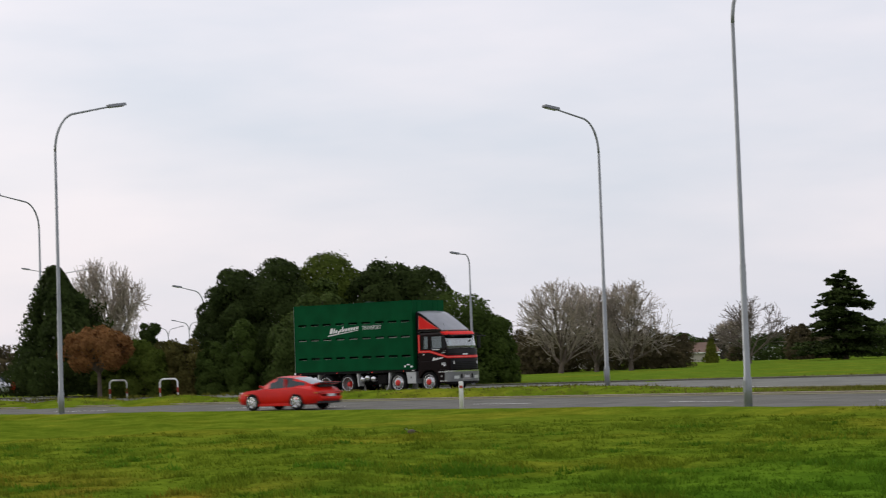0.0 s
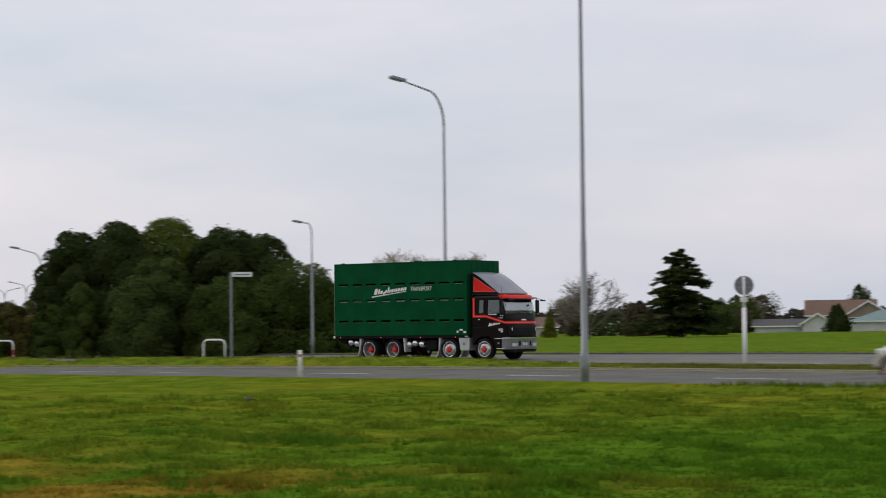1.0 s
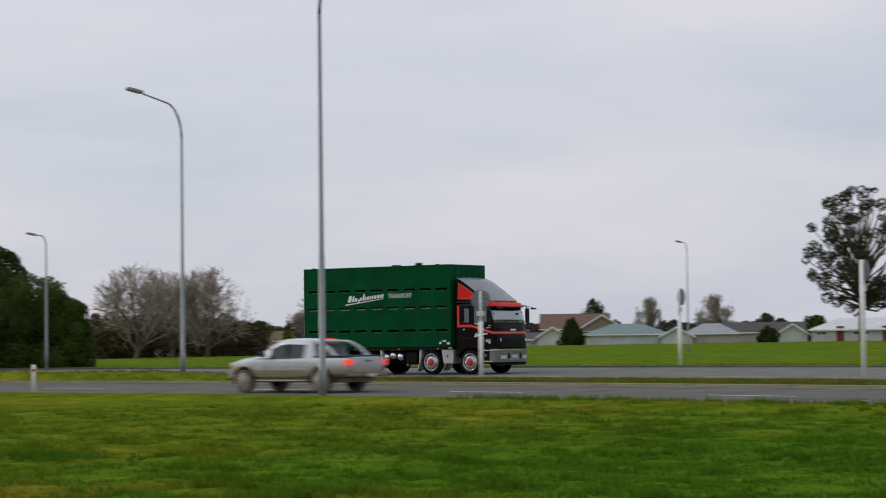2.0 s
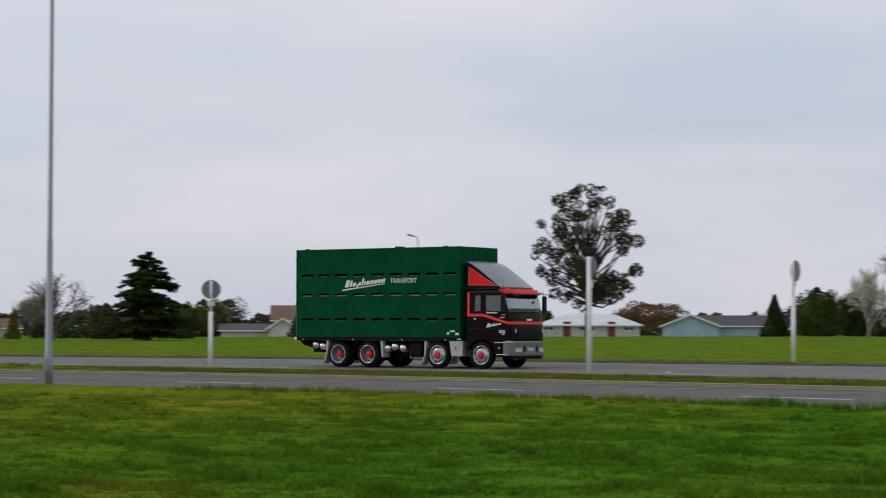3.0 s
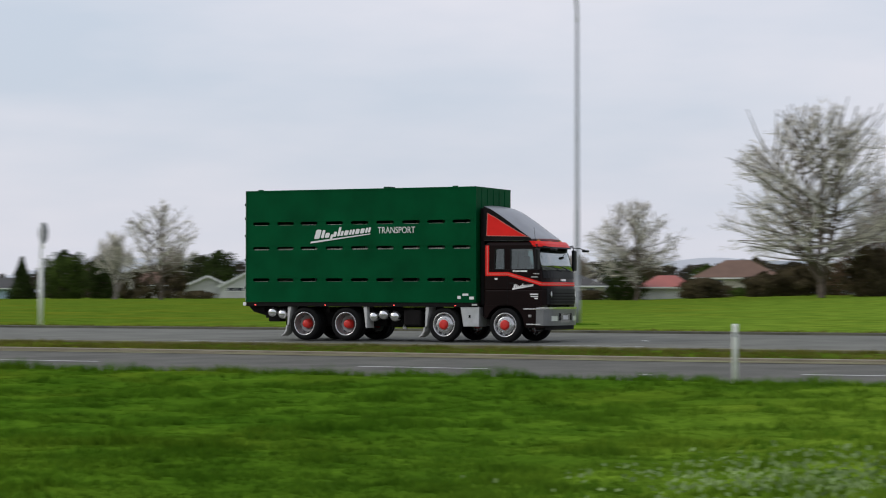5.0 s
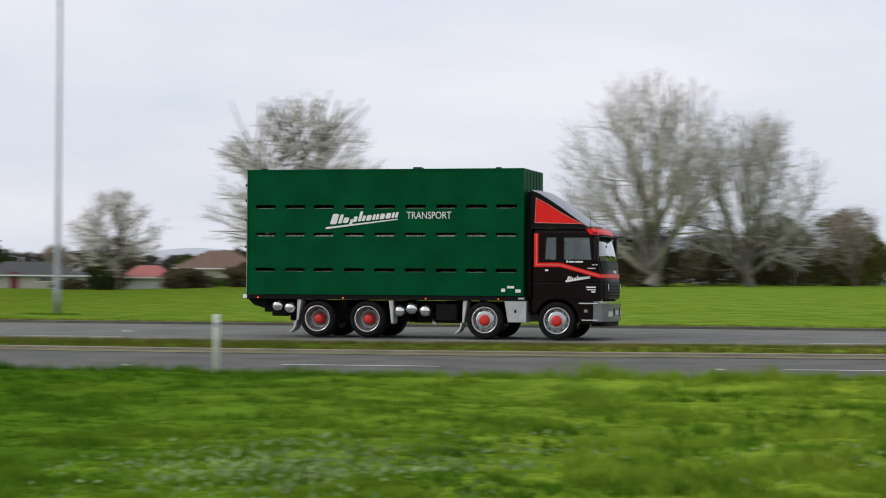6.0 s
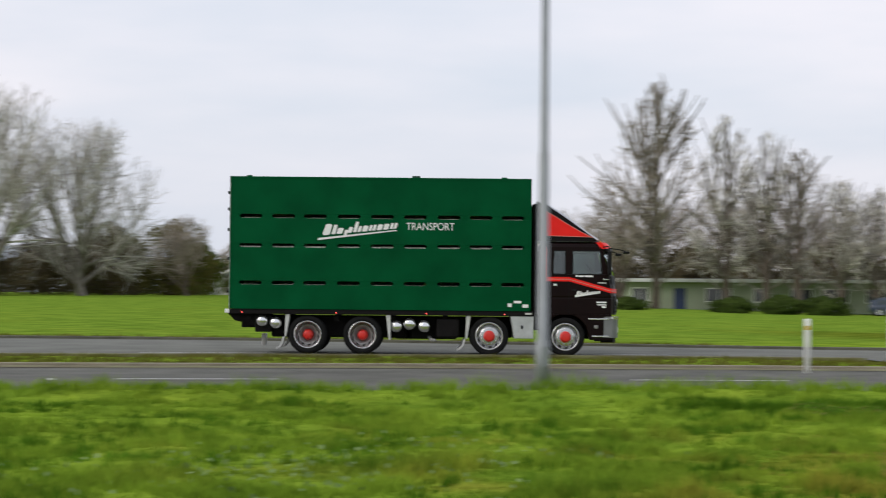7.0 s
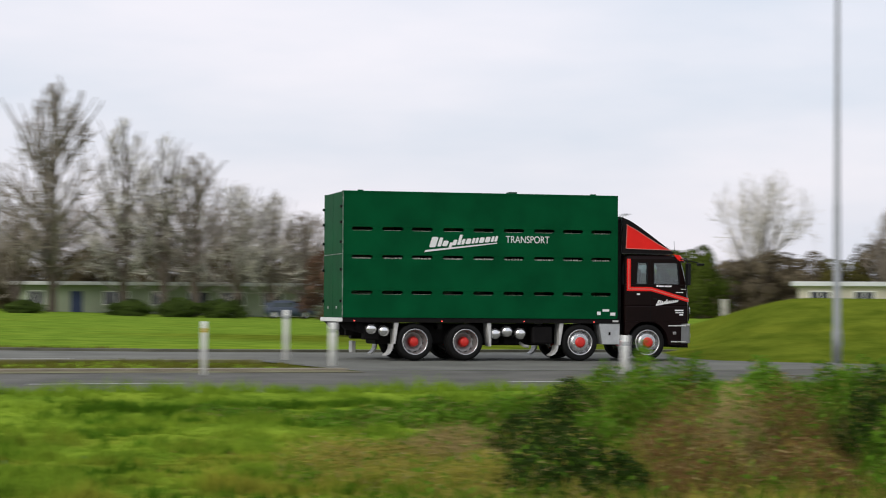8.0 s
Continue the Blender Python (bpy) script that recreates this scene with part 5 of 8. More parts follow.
def leader_tree(az, d, top_el, width, seed, mat, label, profile, leaders=1, branches=44, kids=8, thick=1.0, flat=0.15, spread=0.30, low0=0.10, steep=1.15, bow0=1.3, wobble=0.010, name="bare_tree"):
    """One or more stems that run up through the crown, with level low branches and steep high ones. profile: rows of height and reach, as shares."""
    rng = np.random.default_rng(seed)
    p0 = polar(az, d)
    base = land(p0.x, p0.y)
    h = up(d, top_el) - base
    hs, rs = [a for a, b in profile], [b for a, b in profile]
    rows = []

    def shoot(p, way, length, r, bends, rise, wob, level):
        pts = [p]
        for k in range(bends):
            way = way + rng.normal(size=3) * wob + np.array([0, 0, rise])
            way = way / np.linalg.norm(way)
            q = pts[-1] + way * length / bends
            rows.append((*pts[-1], *q, r * (1 - 0.7 * k / bends), r * (1 - 0.7 * (k + 1) / bends), level))
            pts.append(q)
        return pts

    def along(pts, f):
        i = min(int(f * (len(pts) - 1)), len(pts) - 2)
        return pts[i] + (pts[i + 1] - pts[i]) * (f * (len(pts) - 1) - i), pts[i + 1] - pts[i]

    def aside(way, lo, hi):
        way = way / (np.linalg.norm(way) + 1e-9)
        v = rng.normal(size=3)
        v -= way * v.dot(way)
        v /= np.linalg.norm(v) + 1e-9
        a = rng.uniform(lo, hi)
        return way * math.cos(a) + v * math.sin(a)

    stems = []
    for k in range(leaders):
        a = 2 * math.pi * (k + 0.25) / max(leaders, 1) + rng.uniform(-0.3, 0.3)
        low = np.array([0.0, 0.0, 0.0 if k == 0 else h * rng.uniform(0.08, 0.16)])
        out = 0.0 if k == 0 else spread * width / 2 * rng.uniform(0.7, 1.3)
        tall = h * (1.0 if k == 0 else rng.uniform(0.76, 0.93))
        pts = [low]
        n = 9
        for i in range(n):
            f = (i + 1) / n
            bow = f ** 0.6
            q = np.array([math.cos(a) * out * bow, math.sin(a) * out * bow, low[2] + (tall - low[2]) * f]) + np.array([*(rng.normal(size=2) * wobble * h), 0]) * (f < 1)
            r0 = 0.020 * h * thick * (1.0 if k == 0 else 0.62)
            rows.append((*pts[-1], *q, r0 * (1 - 0.88 * (f - 1 / n)), r0 * (1 - 0.88 * f), 0))
            pts.append(q)
        stems.append(pts)
    for k, pts in enumerate(stems):
        for j in range(branches):
            f = low0 + (0.98 - low0) * ((j + rng.uniform(0, 1)) / branches) ** 1.2
            p, way = along(pts, f)
            z = p[2] / h
            room = float(np.interp(z, hs, rs)) * width / 2 * rng.uniform(0.72, 1.12)
            tilt = flat + (steep - flat) * min(z * 1.1, 1.0) ** bow0 + rng.normal() * 0.12
            a = rng.uniform(0, 2 * math.pi)
            side = np.array([math.cos(a), math.sin(a)])
            # the reach is counted from the tree's middle
            length = max(room - float(side.dot(p[:2])), 0.25 * room) / max(math.cos(tilt), 0.42)
            length = min(length, 0.46 * h, (h * 1.01 - p[2]) / max(math.sin(tilt), 0.15) + 0.02 * h)
            b = shoot(p, np.array([*(side * math.cos(tilt)), math.sin(tilt)]), length, min(0.0062 * h, 0.035 * length) * thick, 5, 0.05, 0.09, 1)
            for _ in range(kids if z < 0.7 else kids // 2):
                g = rng.uniform(0.2, 1.0) ** 0.8
                q, w = along(b, g)
                m = length * rng.uniform(0.22, 0.42) * (1.15 - 0.5 * g)
                c = shoot(q, aside(w, 0.35, 0.95), m, 0.0022 * h, 3, 0.10, 0.14, 2)
                for _ in range(5):
                    q2, w2 = along(c, rng.uniform(0.15, 1.0))
                    shoot(q2, aside(w2, 0.3, 0.9), max(m * rng.uniform(0.25, 0.5), 0.03 * h), 0.001 * h, 2, 0.12, 0.16, 3)
    s = np.array(rows)
    s[:, [2, 5]] *= h / np.percentile(s[:, 5], 99.6)
    # tips that reach out of the crown's outline are broken off
    out = np.hypot(s[:, 3], s[:, 4]) > np.interp(s[:, 5] / h, hs, rs) * width / 2 * rng.uniform(0.9, 1.2, len(s)) + 0.01 * h
    s = s[~(out & (s[:, 8] > 1))]
    s[:, 6:8] = np.maximum(s[:, 6:8], 0.006 + d * 0.000074)
    t = thing(name, pose(p0.x, p0.y, base - 0.05), label, "tree")
    for kind, lo, hi, m, sides in (("trunk", 0, 0, M_BARK, 7), ("limb_spray", 1, 1, M_LIMB, 5), ("branch_spray", 2, 3, mat, 3)):
        ob = new(kind, prisms(kind, s[(s[:, 8] >= lo) & (s[:, 8] <= hi)][:, :8], m, sides))
        ob.parent = t
        if kind != "trunk":
            ob["kind"] = "stuff"
    return t


DOME = ((0.0, 0.25), (0.12, 0.72), (0.25, 0.93), (0.45, 1.0), (0.62, 0.88), (0.78, 0.66), (0.90, 0.40), (1.0, 0.10))
SPIRE = ((0.0, 0.35), (0.12, 0.80), (0.30, 1.0), (0.45, 0.86), (0.58, 0.60), (0.75, 0.40), (0.90, 0.24), (1.0, 0.07))


def leafy_tree(az, d, top_el, width, seed, mat, label, leaves=6000, leaf=0.32, blobs=26, low=0.05, depth=1.0, gaps=0.0, cone=0.0, name="tree", trunk=True, lump=0.30):
    """A crown of leaf clumps about a trunk with limbs. low: where the crown starts, as a share of the height."""
    rng = np.random.default_rng(seed)
    p0 = polar(az, d)
    base = land(p0.x, p0.y)
    h = up(d, top_el) - base
    t = thing(name, pose(p0.x, p0.y, base - 0.05, 0, 0, rng.uniform(0, 360)), label, "tree" if trunk else "bush")
    cs, rs = [], []
    w = width / 2
    for k in range(blobs):
        for _ in range(20):
            f = rng.uniform(0, 1)
            z = h * (low + (1 - low) * f)
            prof = math.sqrt(max(1 - (2 * f - 0.9) ** 2 / 1.25, 0.02)) if not cone else (1 - f) ** 0.8 * 0.95 + 0.06
            a, rr = rng.uniform(0, 2 * math.pi), w * prof * math.sqrt(rng.uniform(0.15 if not gaps else 0.3, 1))
            r = w * lump * rng.uniform(0.6, 1.25) * (0.55 + 0.45 * prof)
            z = min(z, h - r * 0.8)
            c = np.array([math.cos(a) * max(rr - r * 0.7, 0), math.sin(a) * max(rr - r * 0.7, 0) * depth, z])
            if gaps and any(np.linalg.norm((c - o) * (1, 1, 1.25)) < gaps * (r + q) for o, q in zip(cs, rs)):
                continue
            cs.append(c)
            rs.append(r)
            break
    cs, rs = np.array(cs), np.array(rs)
    if gaps:
        idx = rng.choice(len(cs), size=leaves, p=rs ** 2 / (rs ** 2).sum())
        v = rng.normal(size=(leaves, 3))
        v /= np.linalg.norm(v, axis=1, keepdims=True)
        rad = rs[idx][:, None] * rng.uniform(0.55, 1.12, size=(leaves, 1)) ** 0.6
        pts = cs[idx] + v * rad * np.array([[1, 1, 0.8]])
    else:
        # leaves through a lumpy shell, denser outside, ragged at the rim
        f = rng.uniform(0, 1, leaves) ** (0.85 if not cone else 1.35)
        a = rng.uniform(0, 2 * math.pi, leaves)
        prof = np.sqrt(np.clip(1 - np.abs(2 * f - 0.88) ** 3 / 1.43, 0.0, 1)) if not cone else ((1 - f) ** (1.15 - 0.4 * cone) * 0.97 + 0.03) * np.minimum(1, 0.75 + f * 2)
        off = rng.uniform(0, 50)
        lumps = np.array([noise.noise((math.cos(q) * 1.7 + off, math.sin(q) * 1.7, g * 3.2)) * 0.55 + noise.noise((math.cos(q) * 4.5, math.sin(q) * 4.5 + off, g * 8.0)) * 0.34 for q, g in zip(a, f)])
        rr = w * prof * (0.92 + lumps) * rng.uniform(0.25, 1.0, leaves) ** 0.33 * rng.uniform(0.88, 1.10, leaves)
        crest = np.array([noise.noise((x * 2.1 / w + off, y * 2.1 / w, 3.0)) for x, y in zip(np.cos(a) * rr, np.sin(a) * rr)])
        z = h * (low + (1 - low) * f) * (1 + 0.26 * crest) / 1.06
        pts = np.stack([np.cos(a) * rr, np.sin(a) * rr * depth, z], axis=1)
        v = np.stack([np.cos(a), np.sin(a), (f - 0.4) * 1.6], axis=1)
    pts[:, 2] = np.maximum(pts[:, 2], 0.06)
    ob = new("crown", cards("crown", pts, v + rng.normal(size=(leaves, 3)) * 0.55, leaf, mat, rng))
    ob.parent = t
    ob["kind"] = "stuff"
    segs = []
    th = 0.02 * h + 0.05
    hub = np.array([0, 0, h * max(low, 0.12)])
    segs.append((0, 0, 0, *(hub * 0.6), th, th * 0.85))
    segs.append((*(hub * 0.6), *hub, th * 0.85, th * 0.7))
    segs.append((*hub, 0, 0, h * 0.75, th * 0.7, th * 0.2))
    for c in cs:
        start = np.array([0, 0, hub[2] + (c[2] - hub[2]) * rng.uniform(0.2, 0.5) if c[2] > hub[2] else hub[2] * 0.8])
        mid = (start + c) / 2 + rng.normal(size=3) * 0.06 * w
        segs.append((*start, *mid, th * 0.35, th * 0.25))
        segs.append((*mid, *c, th * 0.25, th * 0.08))
    ob = new("trunk" if trunk else "stem", prisms("trunk", segs, M_BARK, 6))
    ob.parent = t
    return t


def billow_tree(az, d, top_el, width, seed, mat, label, leaves=20000, leaf=0.22, lobes=34, low=0.1, lump=0.28, name="tree", trunk=True):
    """A dense crown of rounded leafy lobes. low: where the crown's foot would lie, as a share of the height; below nought it meets the ground."""
    rng = np.random.default_rng(seed)
    p0 = polar(az, d)
    base = land(p0.x, p0.y)
    h = up(d, top_el) - base
    w = width / 2
    t = thing(name, pose(p0.x, p0.y, base - 0.05), label, "tree" if trunk else "bush")
    mid, tall = h * (1 + low) / 2, h * (1 - low) / 2
    k = np.arange(lobes) + 0.5
    up_ = 1 - 1.75 * k / lobes
    turn = k * 2.39996 + rng.uniform(0, 6.28)
    side = np.sqrt(np.clip(1 - up_ ** 2, 0, 1))
    way = np.stack([np.cos(turn) * side, np.sin(turn) * side, up_], axis=1) + rng.normal(size=(lobes, 3)) * 0.10
    rs = w * lump * rng.uniform(0.65, 1.30, lobes)
    cs = np.array([[0, 0, mid]]) + way * (np.array([[w, w * 0.8, tall]]) - rs[:, None])
    cs[:, 2] = np.maximum(cs[:, 2], 0.3)
    idx = rng.choice(lobes, size=leaves, p=rs ** 2 / (rs ** 2).sum())
    v = rng.normal(size=(leaves, 3)) * 0.75 + way[idx] * np.array([[1, 1, 0.7]]) + np.array([[0, 0, 0.25]])
    v /= np.linalg.norm(v, axis=1, keepdims=True)
    reach = np.where(rng.uniform(size=leaves) < 0.12, rng.uniform(0.2, 0.8, leaves), rng.uniform(0.84, 1.08, leaves) + (rng.uniform(size=leaves) < 0.07) * rng.uniform(0, 0.22, leaves))
    pts = cs[idx] + v * (rs[idx] * reach)[:, None]
    core = rng.uniform(size=leaves) < 0.15
    pts[core] = np.array([0, 0, mid]) + (pts[core] - np.array([0, 0, mid])) * rng.uniform(0.5, 0.9, (core.sum(), 1))
    pts[:, 2] = np.maximum(pts[:, 2], 0.06)
    ob = new("crown", cards("crown", pts, v + rng.normal(size=(leaves, 3)) * 0.42, leaf, mat, rng))
    ob.parent = t
    ob["kind"] = "stuff"
    th = 0.02 * h + 0.06
    hub = np.array([0, 0, max(mid - tall * 0.9, h * 0.12)])
    segs = [(0, 0, 0, *hub, th, th * 0.75), (*hub, 0, 0, mid + tall * 0.5, th * 0.75, th * 0.2)]
    for c in cs:
        q = (hub + c) / 2 + np.array([0, 0, 0.06 * h])
        segs.append((*hub, *q, th * 0.40, th * 0.28))
        segs.append((*q, *c, th * 0.28, th * 0.08))
    ob = new("trunk" if trunk else "stem", prisms("trunk", segs, M_BARK, 6))
    ob.parent = t
    return t


def tiered_conifer(az, d, top_el, width, seed, mat, label, tiers=15, start=0.12, flat=0.5, leaf=0.5, power=0.8, bare_top=0.0):
    """A conifer with whorls of spreading branches that carry flat sprays."""
    rng = np.random.default_rng(seed)
    p0 = polar(az, d)
    base = land(p0.x, p0.y)
    h = up(d, top_el) - base
    t = thing("conifer", pose(p0.x, p0.y, base - 0.05), label, "tree")
    segs, pts, nrm = [(0, 0, 0, 0, 0, h * 0.5, 0.035 * h, 0.022 * h), (0, 0, h * 0.5, 0, 0, h, 0.022 * h, 0.02)], [], []
    for k in range(tiers):
        f = k / (tiers - 1)
        z = h * (start + (0.97 - start) * f)
        reach = width / 2 * ((1 - f) ** power * 0.96 + 0.04)
        for b in range(int(7 + 4 * (1 - f))):
            a = rng.uniform(0, 2 * math.pi)
            ln = reach * rng.uniform(0.45, 1.12)
            rise = rng.uniform(-0.10, 0.22)
            tip = np.array([math.cos(a) * ln, math.sin(a) * ln, z + ln * rise - 0.10 * ln])
            root = np.array([0, 0, z - 0.02 * h])
            mid = (root + tip) / 2 + np.array([0, 0, 0.10 * ln])
            segs.append((*root, *mid, 0.006 * h, 0.004 * h))
            segs.append((*mid, *tip, 0.004 * h, 0.0015 * h))
            n = int(40 + 190 * ln / (width / 2))
            s = rng.uniform(0.12, 1.03, size=(n, 1)) ** 0.7
            c = np.where(s < 0.5, root + (mid - root) * s * 2, mid + (tip - mid) * (s - 0.5) * 2)
            side = np.array([-math.sin(a), math.cos(a), 0])
            c = c + side * rng.normal(size=(n, 1)) * ln * 0.16 * (1.1 - 0.5 * s) + rng.normal(size=(n, 3)) * np.array([0.05, 0.05, 0.06]) * leaf * 1.8
            pts.append(c)
            nrm.append(np.tile((0, 0, 1.0), (n, 1)) + rng.normal(size=(n, 3)) * flat)
    ob = new("crown", cards("crown", np.concatenate(pts), np.concatenate(nrm), leaf, mat, rng, 0.5))
    ob.parent = t
    ob["kind"] = "stuff"
    ob = new("trunk", prisms("trunk", segs, M_BARK, 6))
    ob.parent = t
    return t


def W(d, px_deg):
    """The width that spans so many degrees at the distance d."""
    return 2 * d * math.tan(radians(px_deg) / 2)


# the clump of evergreens beside the far road
for az, d, el, w, seed, mat, n, low, label in (
        (-60.30, 124, 2.25, 1.35, 10, L_DARK, 16000, 0.0, "dark green pine in the roadside clump"),
        (-59.85, 123, 2.74, 1.45, 11, L_DARK, 18000, 0.1, "tall dark green pine with a pointed top"),
        (-58.85, 122, 2.90, 1.85, 12, L_DARK, 24000, 0.1, "tall dark green pine in the roadside clump"),
        (-57.55, 124, 3.00, 2.15, 213, L_OLIVE, 26000, 0.1, "lighter olive-green tree in the roadside clump"),
        (-56.10, 121, 2.88, 1.70, 14, L_DARK, 24000, 0.1, "dark green pine in the roadside clump"),
        (-55.10, 120, 2.63, 1.60, 15, L_DARK, 22000, 0.05, "dark green pine in the roadside clump")):
    billow_tree(az, d, el, W(d, w * 1.32), seed, mat, label, n, 0.215, 30, low, lump=0.38, trunk=True)
for az, d, el, w, seed, mat, n, label in (
        (-54.25, 117, 1.82, 3.40, 16, L_HEDGE, 34000, "broad dense domed evergreen shrub beside the road"),
        (-53.35, 116, 1.42, 1.95, 17, L_HEDGE, 24000, "dense rounded green shrub in the roadside clump"),
        (-57.75, 115, 2.16, 2.10, 18, L_SAGE, 26000, "broad mid-green tree before the darker pines"),
        (-58.30, 113, 1.66, 2.30, 118, L_SAGE, 26000, "broad brownish-green shrub before the darker pines"),
        (-59.80, 114, 1.38, 1.20, 19, L_HEDGE, 18000, "rounded mid-green shrub before the darker pines"),
        (-60.55, 116, 0.85, 1.10, 119, L_HEDGE, 14000, "low dark green shrub at the clump's edge"),
        (-59.25, 128, 1.30, 2.20, 120, L_DARK, 9000, "dark undergrowth within the roadside clump"),
        (-57.00, 129, 1.40, 2.60, 121, L_DARK, 9000, "dark undergrowth within the roadside clump"),
        (-56.10, 112, 1.50, 2.40, 20, L_HEDGE, 26000, "broad dark green shrub before the pines"),
        (-61.10, 118, 0.80, 1.50, 21, L_TAN, 14000, "olive-brown untrimmed hedge shrub"),
        (-61.75, 119, 0.92, 1.60, 221, L_TAN, 14000, "olive-brown untrimmed hedge shrub"),
        (-62.40, 118, 0.90, 1.70, 22, L_OLIVE, 16000, "olive untrimmed hedge shrub"),
        (-63.10, 119, 0.62, 1.50, 122, L_OLIVE, 12000, "olive untrimmed hedge shrub")):
    billow_tree(az, d, el, W(d, w), seed, mat, label, int(n * 0.9), 0.19, 34, -0.35, lump=0.34, name="large_shrub", trunk=False)
billow_tree(-63.50, 115, 1.32, W(115, 2.05), 23, L_AUTUMN, "small spreading tree with rusty autumn leaves", 11000, 0.18, 34, 0.34, lump=0.25)
leafy_tree(-64.40, 122, 2.99, W(122, 3.9), 24, L_DARK, "tall dark conical evergreen by the roadside", 32000, 0.25, 36, 0.05, cone=1.0)
billow_tree(-62.22, 150, 1.38, W(150, 0.75), 25, L_DARK, "small dark tree beyond the hedge", 5000, 0.3, 16, 0.1, lump=0.34)
leafy_tree(-66.4, 170, 0.9, 6.0, 26, L_BROWN, "brown shrubs far down the road", 3000, 0.4, 20, 0.0, trunk=False, name="large_shrub")
bare_tree(-63.35, 160, 3.10, W(160, 2.5), 31, M_TWIG_BROWN, "leafless fan-shaped tree beyond the evergreens", kids=6, upright=0.0, limbs=12)

# beyond the field
bare_tree(-51.45, 175, 2.18, W(175, 2.3), 32, M_TWIG_BROWN, "leafless brown tree at the field's edge", limbs=10, kids=5, upright=0.12)
bare_tree(-50.5, 180, 2.0, W(180, 2.2), 35, M_TWIG_BROWN, "leafless brown tree at the field's edge", limbs=10, kids=5, upright=0.12)
bare_tree(-49.6, 178, 2.1, W(178, 2.3), 33, M_TWIG_BROWN, "pale brown leafless tree at the field's edge", limbs=10, kids=5, upright=0.12)
bare_tree(-46.5, 210, 1.55, W(210, 2.1), 34, M_TWIG_DARK, "dark spreading leafless tree before the houses", kids=4, upright=0.05)
for az, d, el, w, seed, mat, n in ((-52.0, 185, 0.75, 5, 41, L_BROWN, 3500), (-49.0, 260, 0.45, 7, 42, L_BROWN, 2500), (-48.4, 300, 0.55, 6, 43, L_HEDGE, 2500),
                                   (-46.0, 270, 0.5, 9, 46, L_DARK, 3000), (-45.2, 240, 0.75, 3.6, 47, L_BROWN, 2500),
                                   (-44.8, 250, 0.45, 5.0, 48, L_BROWN, 2500), (-43.2, 245, 0.75, 4.6, 49, L_HEDGE, 3000), (-42.6, 300, 0.5, 5.0, 50, L_BROWN, 2500)):
    leafy_tree(az, d, el, w, seed, mat, "shrubby garden growth before the houses", n, 0.4, 18, 0.0, trunk=False, name="large_shrub")
for az, el, w, seed in ((-52.3, 0.85, 5.5, 150), (-51.5, 0.8, 5.0, 151), (-50.7, 0.95, 5.0, 152), (-50.0, 0.8, 5.0, 153), (-49.2, 0.75, 5.0, 154), (-48.5, 0.6, 4.0, 155)):
    leafy_tree(az, 190, el, w, seed, L_BROWN, "brown winter undergrowth beneath the leafless trees", 4500, 0.26, 18, 0.0, trunk=False, name="large_shrub")
leafy_tree(-47.5, 250, 0.6, 1.9, 44, L_LIME, "golden upright garden conifer", 2500, 0.3, 16, 0.0, cone=1.0)
tiered_conifer(-44.05, 215, 2.12, W(215, 2.5), 51, L_DARK, "dark layered cedar at the field's edge", 20, 0.08, 0.5, 0.50, 0.55)
leafy_tree(-40.03, 280, 0.68, 4.0, 52, L_DARK, "dark conical garden conifer", 5000, 0.35, 20, 0.0, cone=0.9)
leafy_tree(-39.45, 380, 1.05, 4.6, 53, L_DARK, "dark round tree behind a roof", 2500, 0.5, 16)
billow_tree(-34.93, 280, 0.31, W(280, 0.62), 54, L_DARK, "clipped dark round garden shrub", 4000, 0.3, 20, -0.4, lump=0.34, trunk=False, name="large_shrub")
leafy_tree(-33.7, 350, 0.60, W(350, 0.6), 253, L_HEDGE, "dark round tree behind a white roof", 2500, 0.45, 16, 0.0)
leafy_tree(-42.0, 380, 0.9, 6.0, 65, L_BROWN, "brown tree behind the roofs", 2500, 0.5, 16)
for az, el, w, seed in ((-38.0, 1.15, 5, 55), (-36.3, 1.20, 6.5, 56), (-42.3, 0.85, 5, 59)):
    bare_tree(az, 370, el, w, seed, M_TWIG_BROWN, "leafless street tree behind the roofs", levels=4)
GUM = (-32.55, 250, 3.92, W(250, 3.0))
leafy_tree(*GUM, 67, L_GUM, "tall gum tree with clumped foliage and pale gaps", 14000, 0.34, 120, 0.20, gaps=0.66, lump=0.128, name="gum_tree")
leafy_tree(-30.9, 360, 0.80, W(360, 1.75), 62, L_FAWN, "fawn brown tree behind the roofs", 4000, 0.5, 22, 0.2)
leafy_tree(-27.66, 255, 1.03, 3.6, 63, L_DARK, "dark conical tree between the houses", 3500, 0.35, 20, 0.0, cone=1.0)
leafy_tree(-26.5, 255, 1.15, 5.0, 64, L_HEDGE, "dark round evergreen garden tree", 5000, 0.35, 24, 0.0)
leafy_tree(-25.6, 262, 1.10, 4.0, 66, L_DARK, "dark round evergreen garden tree", 4000, 0.35, 22, 0.0)
leader_tree(-24.1, 225, 2.50, W(225, 2.6), 67, M_TWIG_PALE, "grey leafless tree before the houses", DOME, leaders=4, branches=12, kids=7, flat=0.15, spread=0.40, low0=0.24)
for az, el, w, seed in ((-24.7, 0.72, 4.6, 261), (-23.85, 0.80, 4.0, 262)):
    billow_tree(az, 252, el, w, seed, L_BROWN, "brown winter thicket behind a leafless tree", 4000, 0.3, 22, -0.3, lump=0.32, name="large_shrub", trunk=False)
bare_tree(-25.3, 240, 1.75, 4.5, 68, M_TWIG_PALE, "small pale leafless tree before the houses", levels=4)
leafy_tree(-22.6, 330, 1.16, 6.0, 69, L_DARK, "dark tree behind the gables", 4000, 0.45, 22)
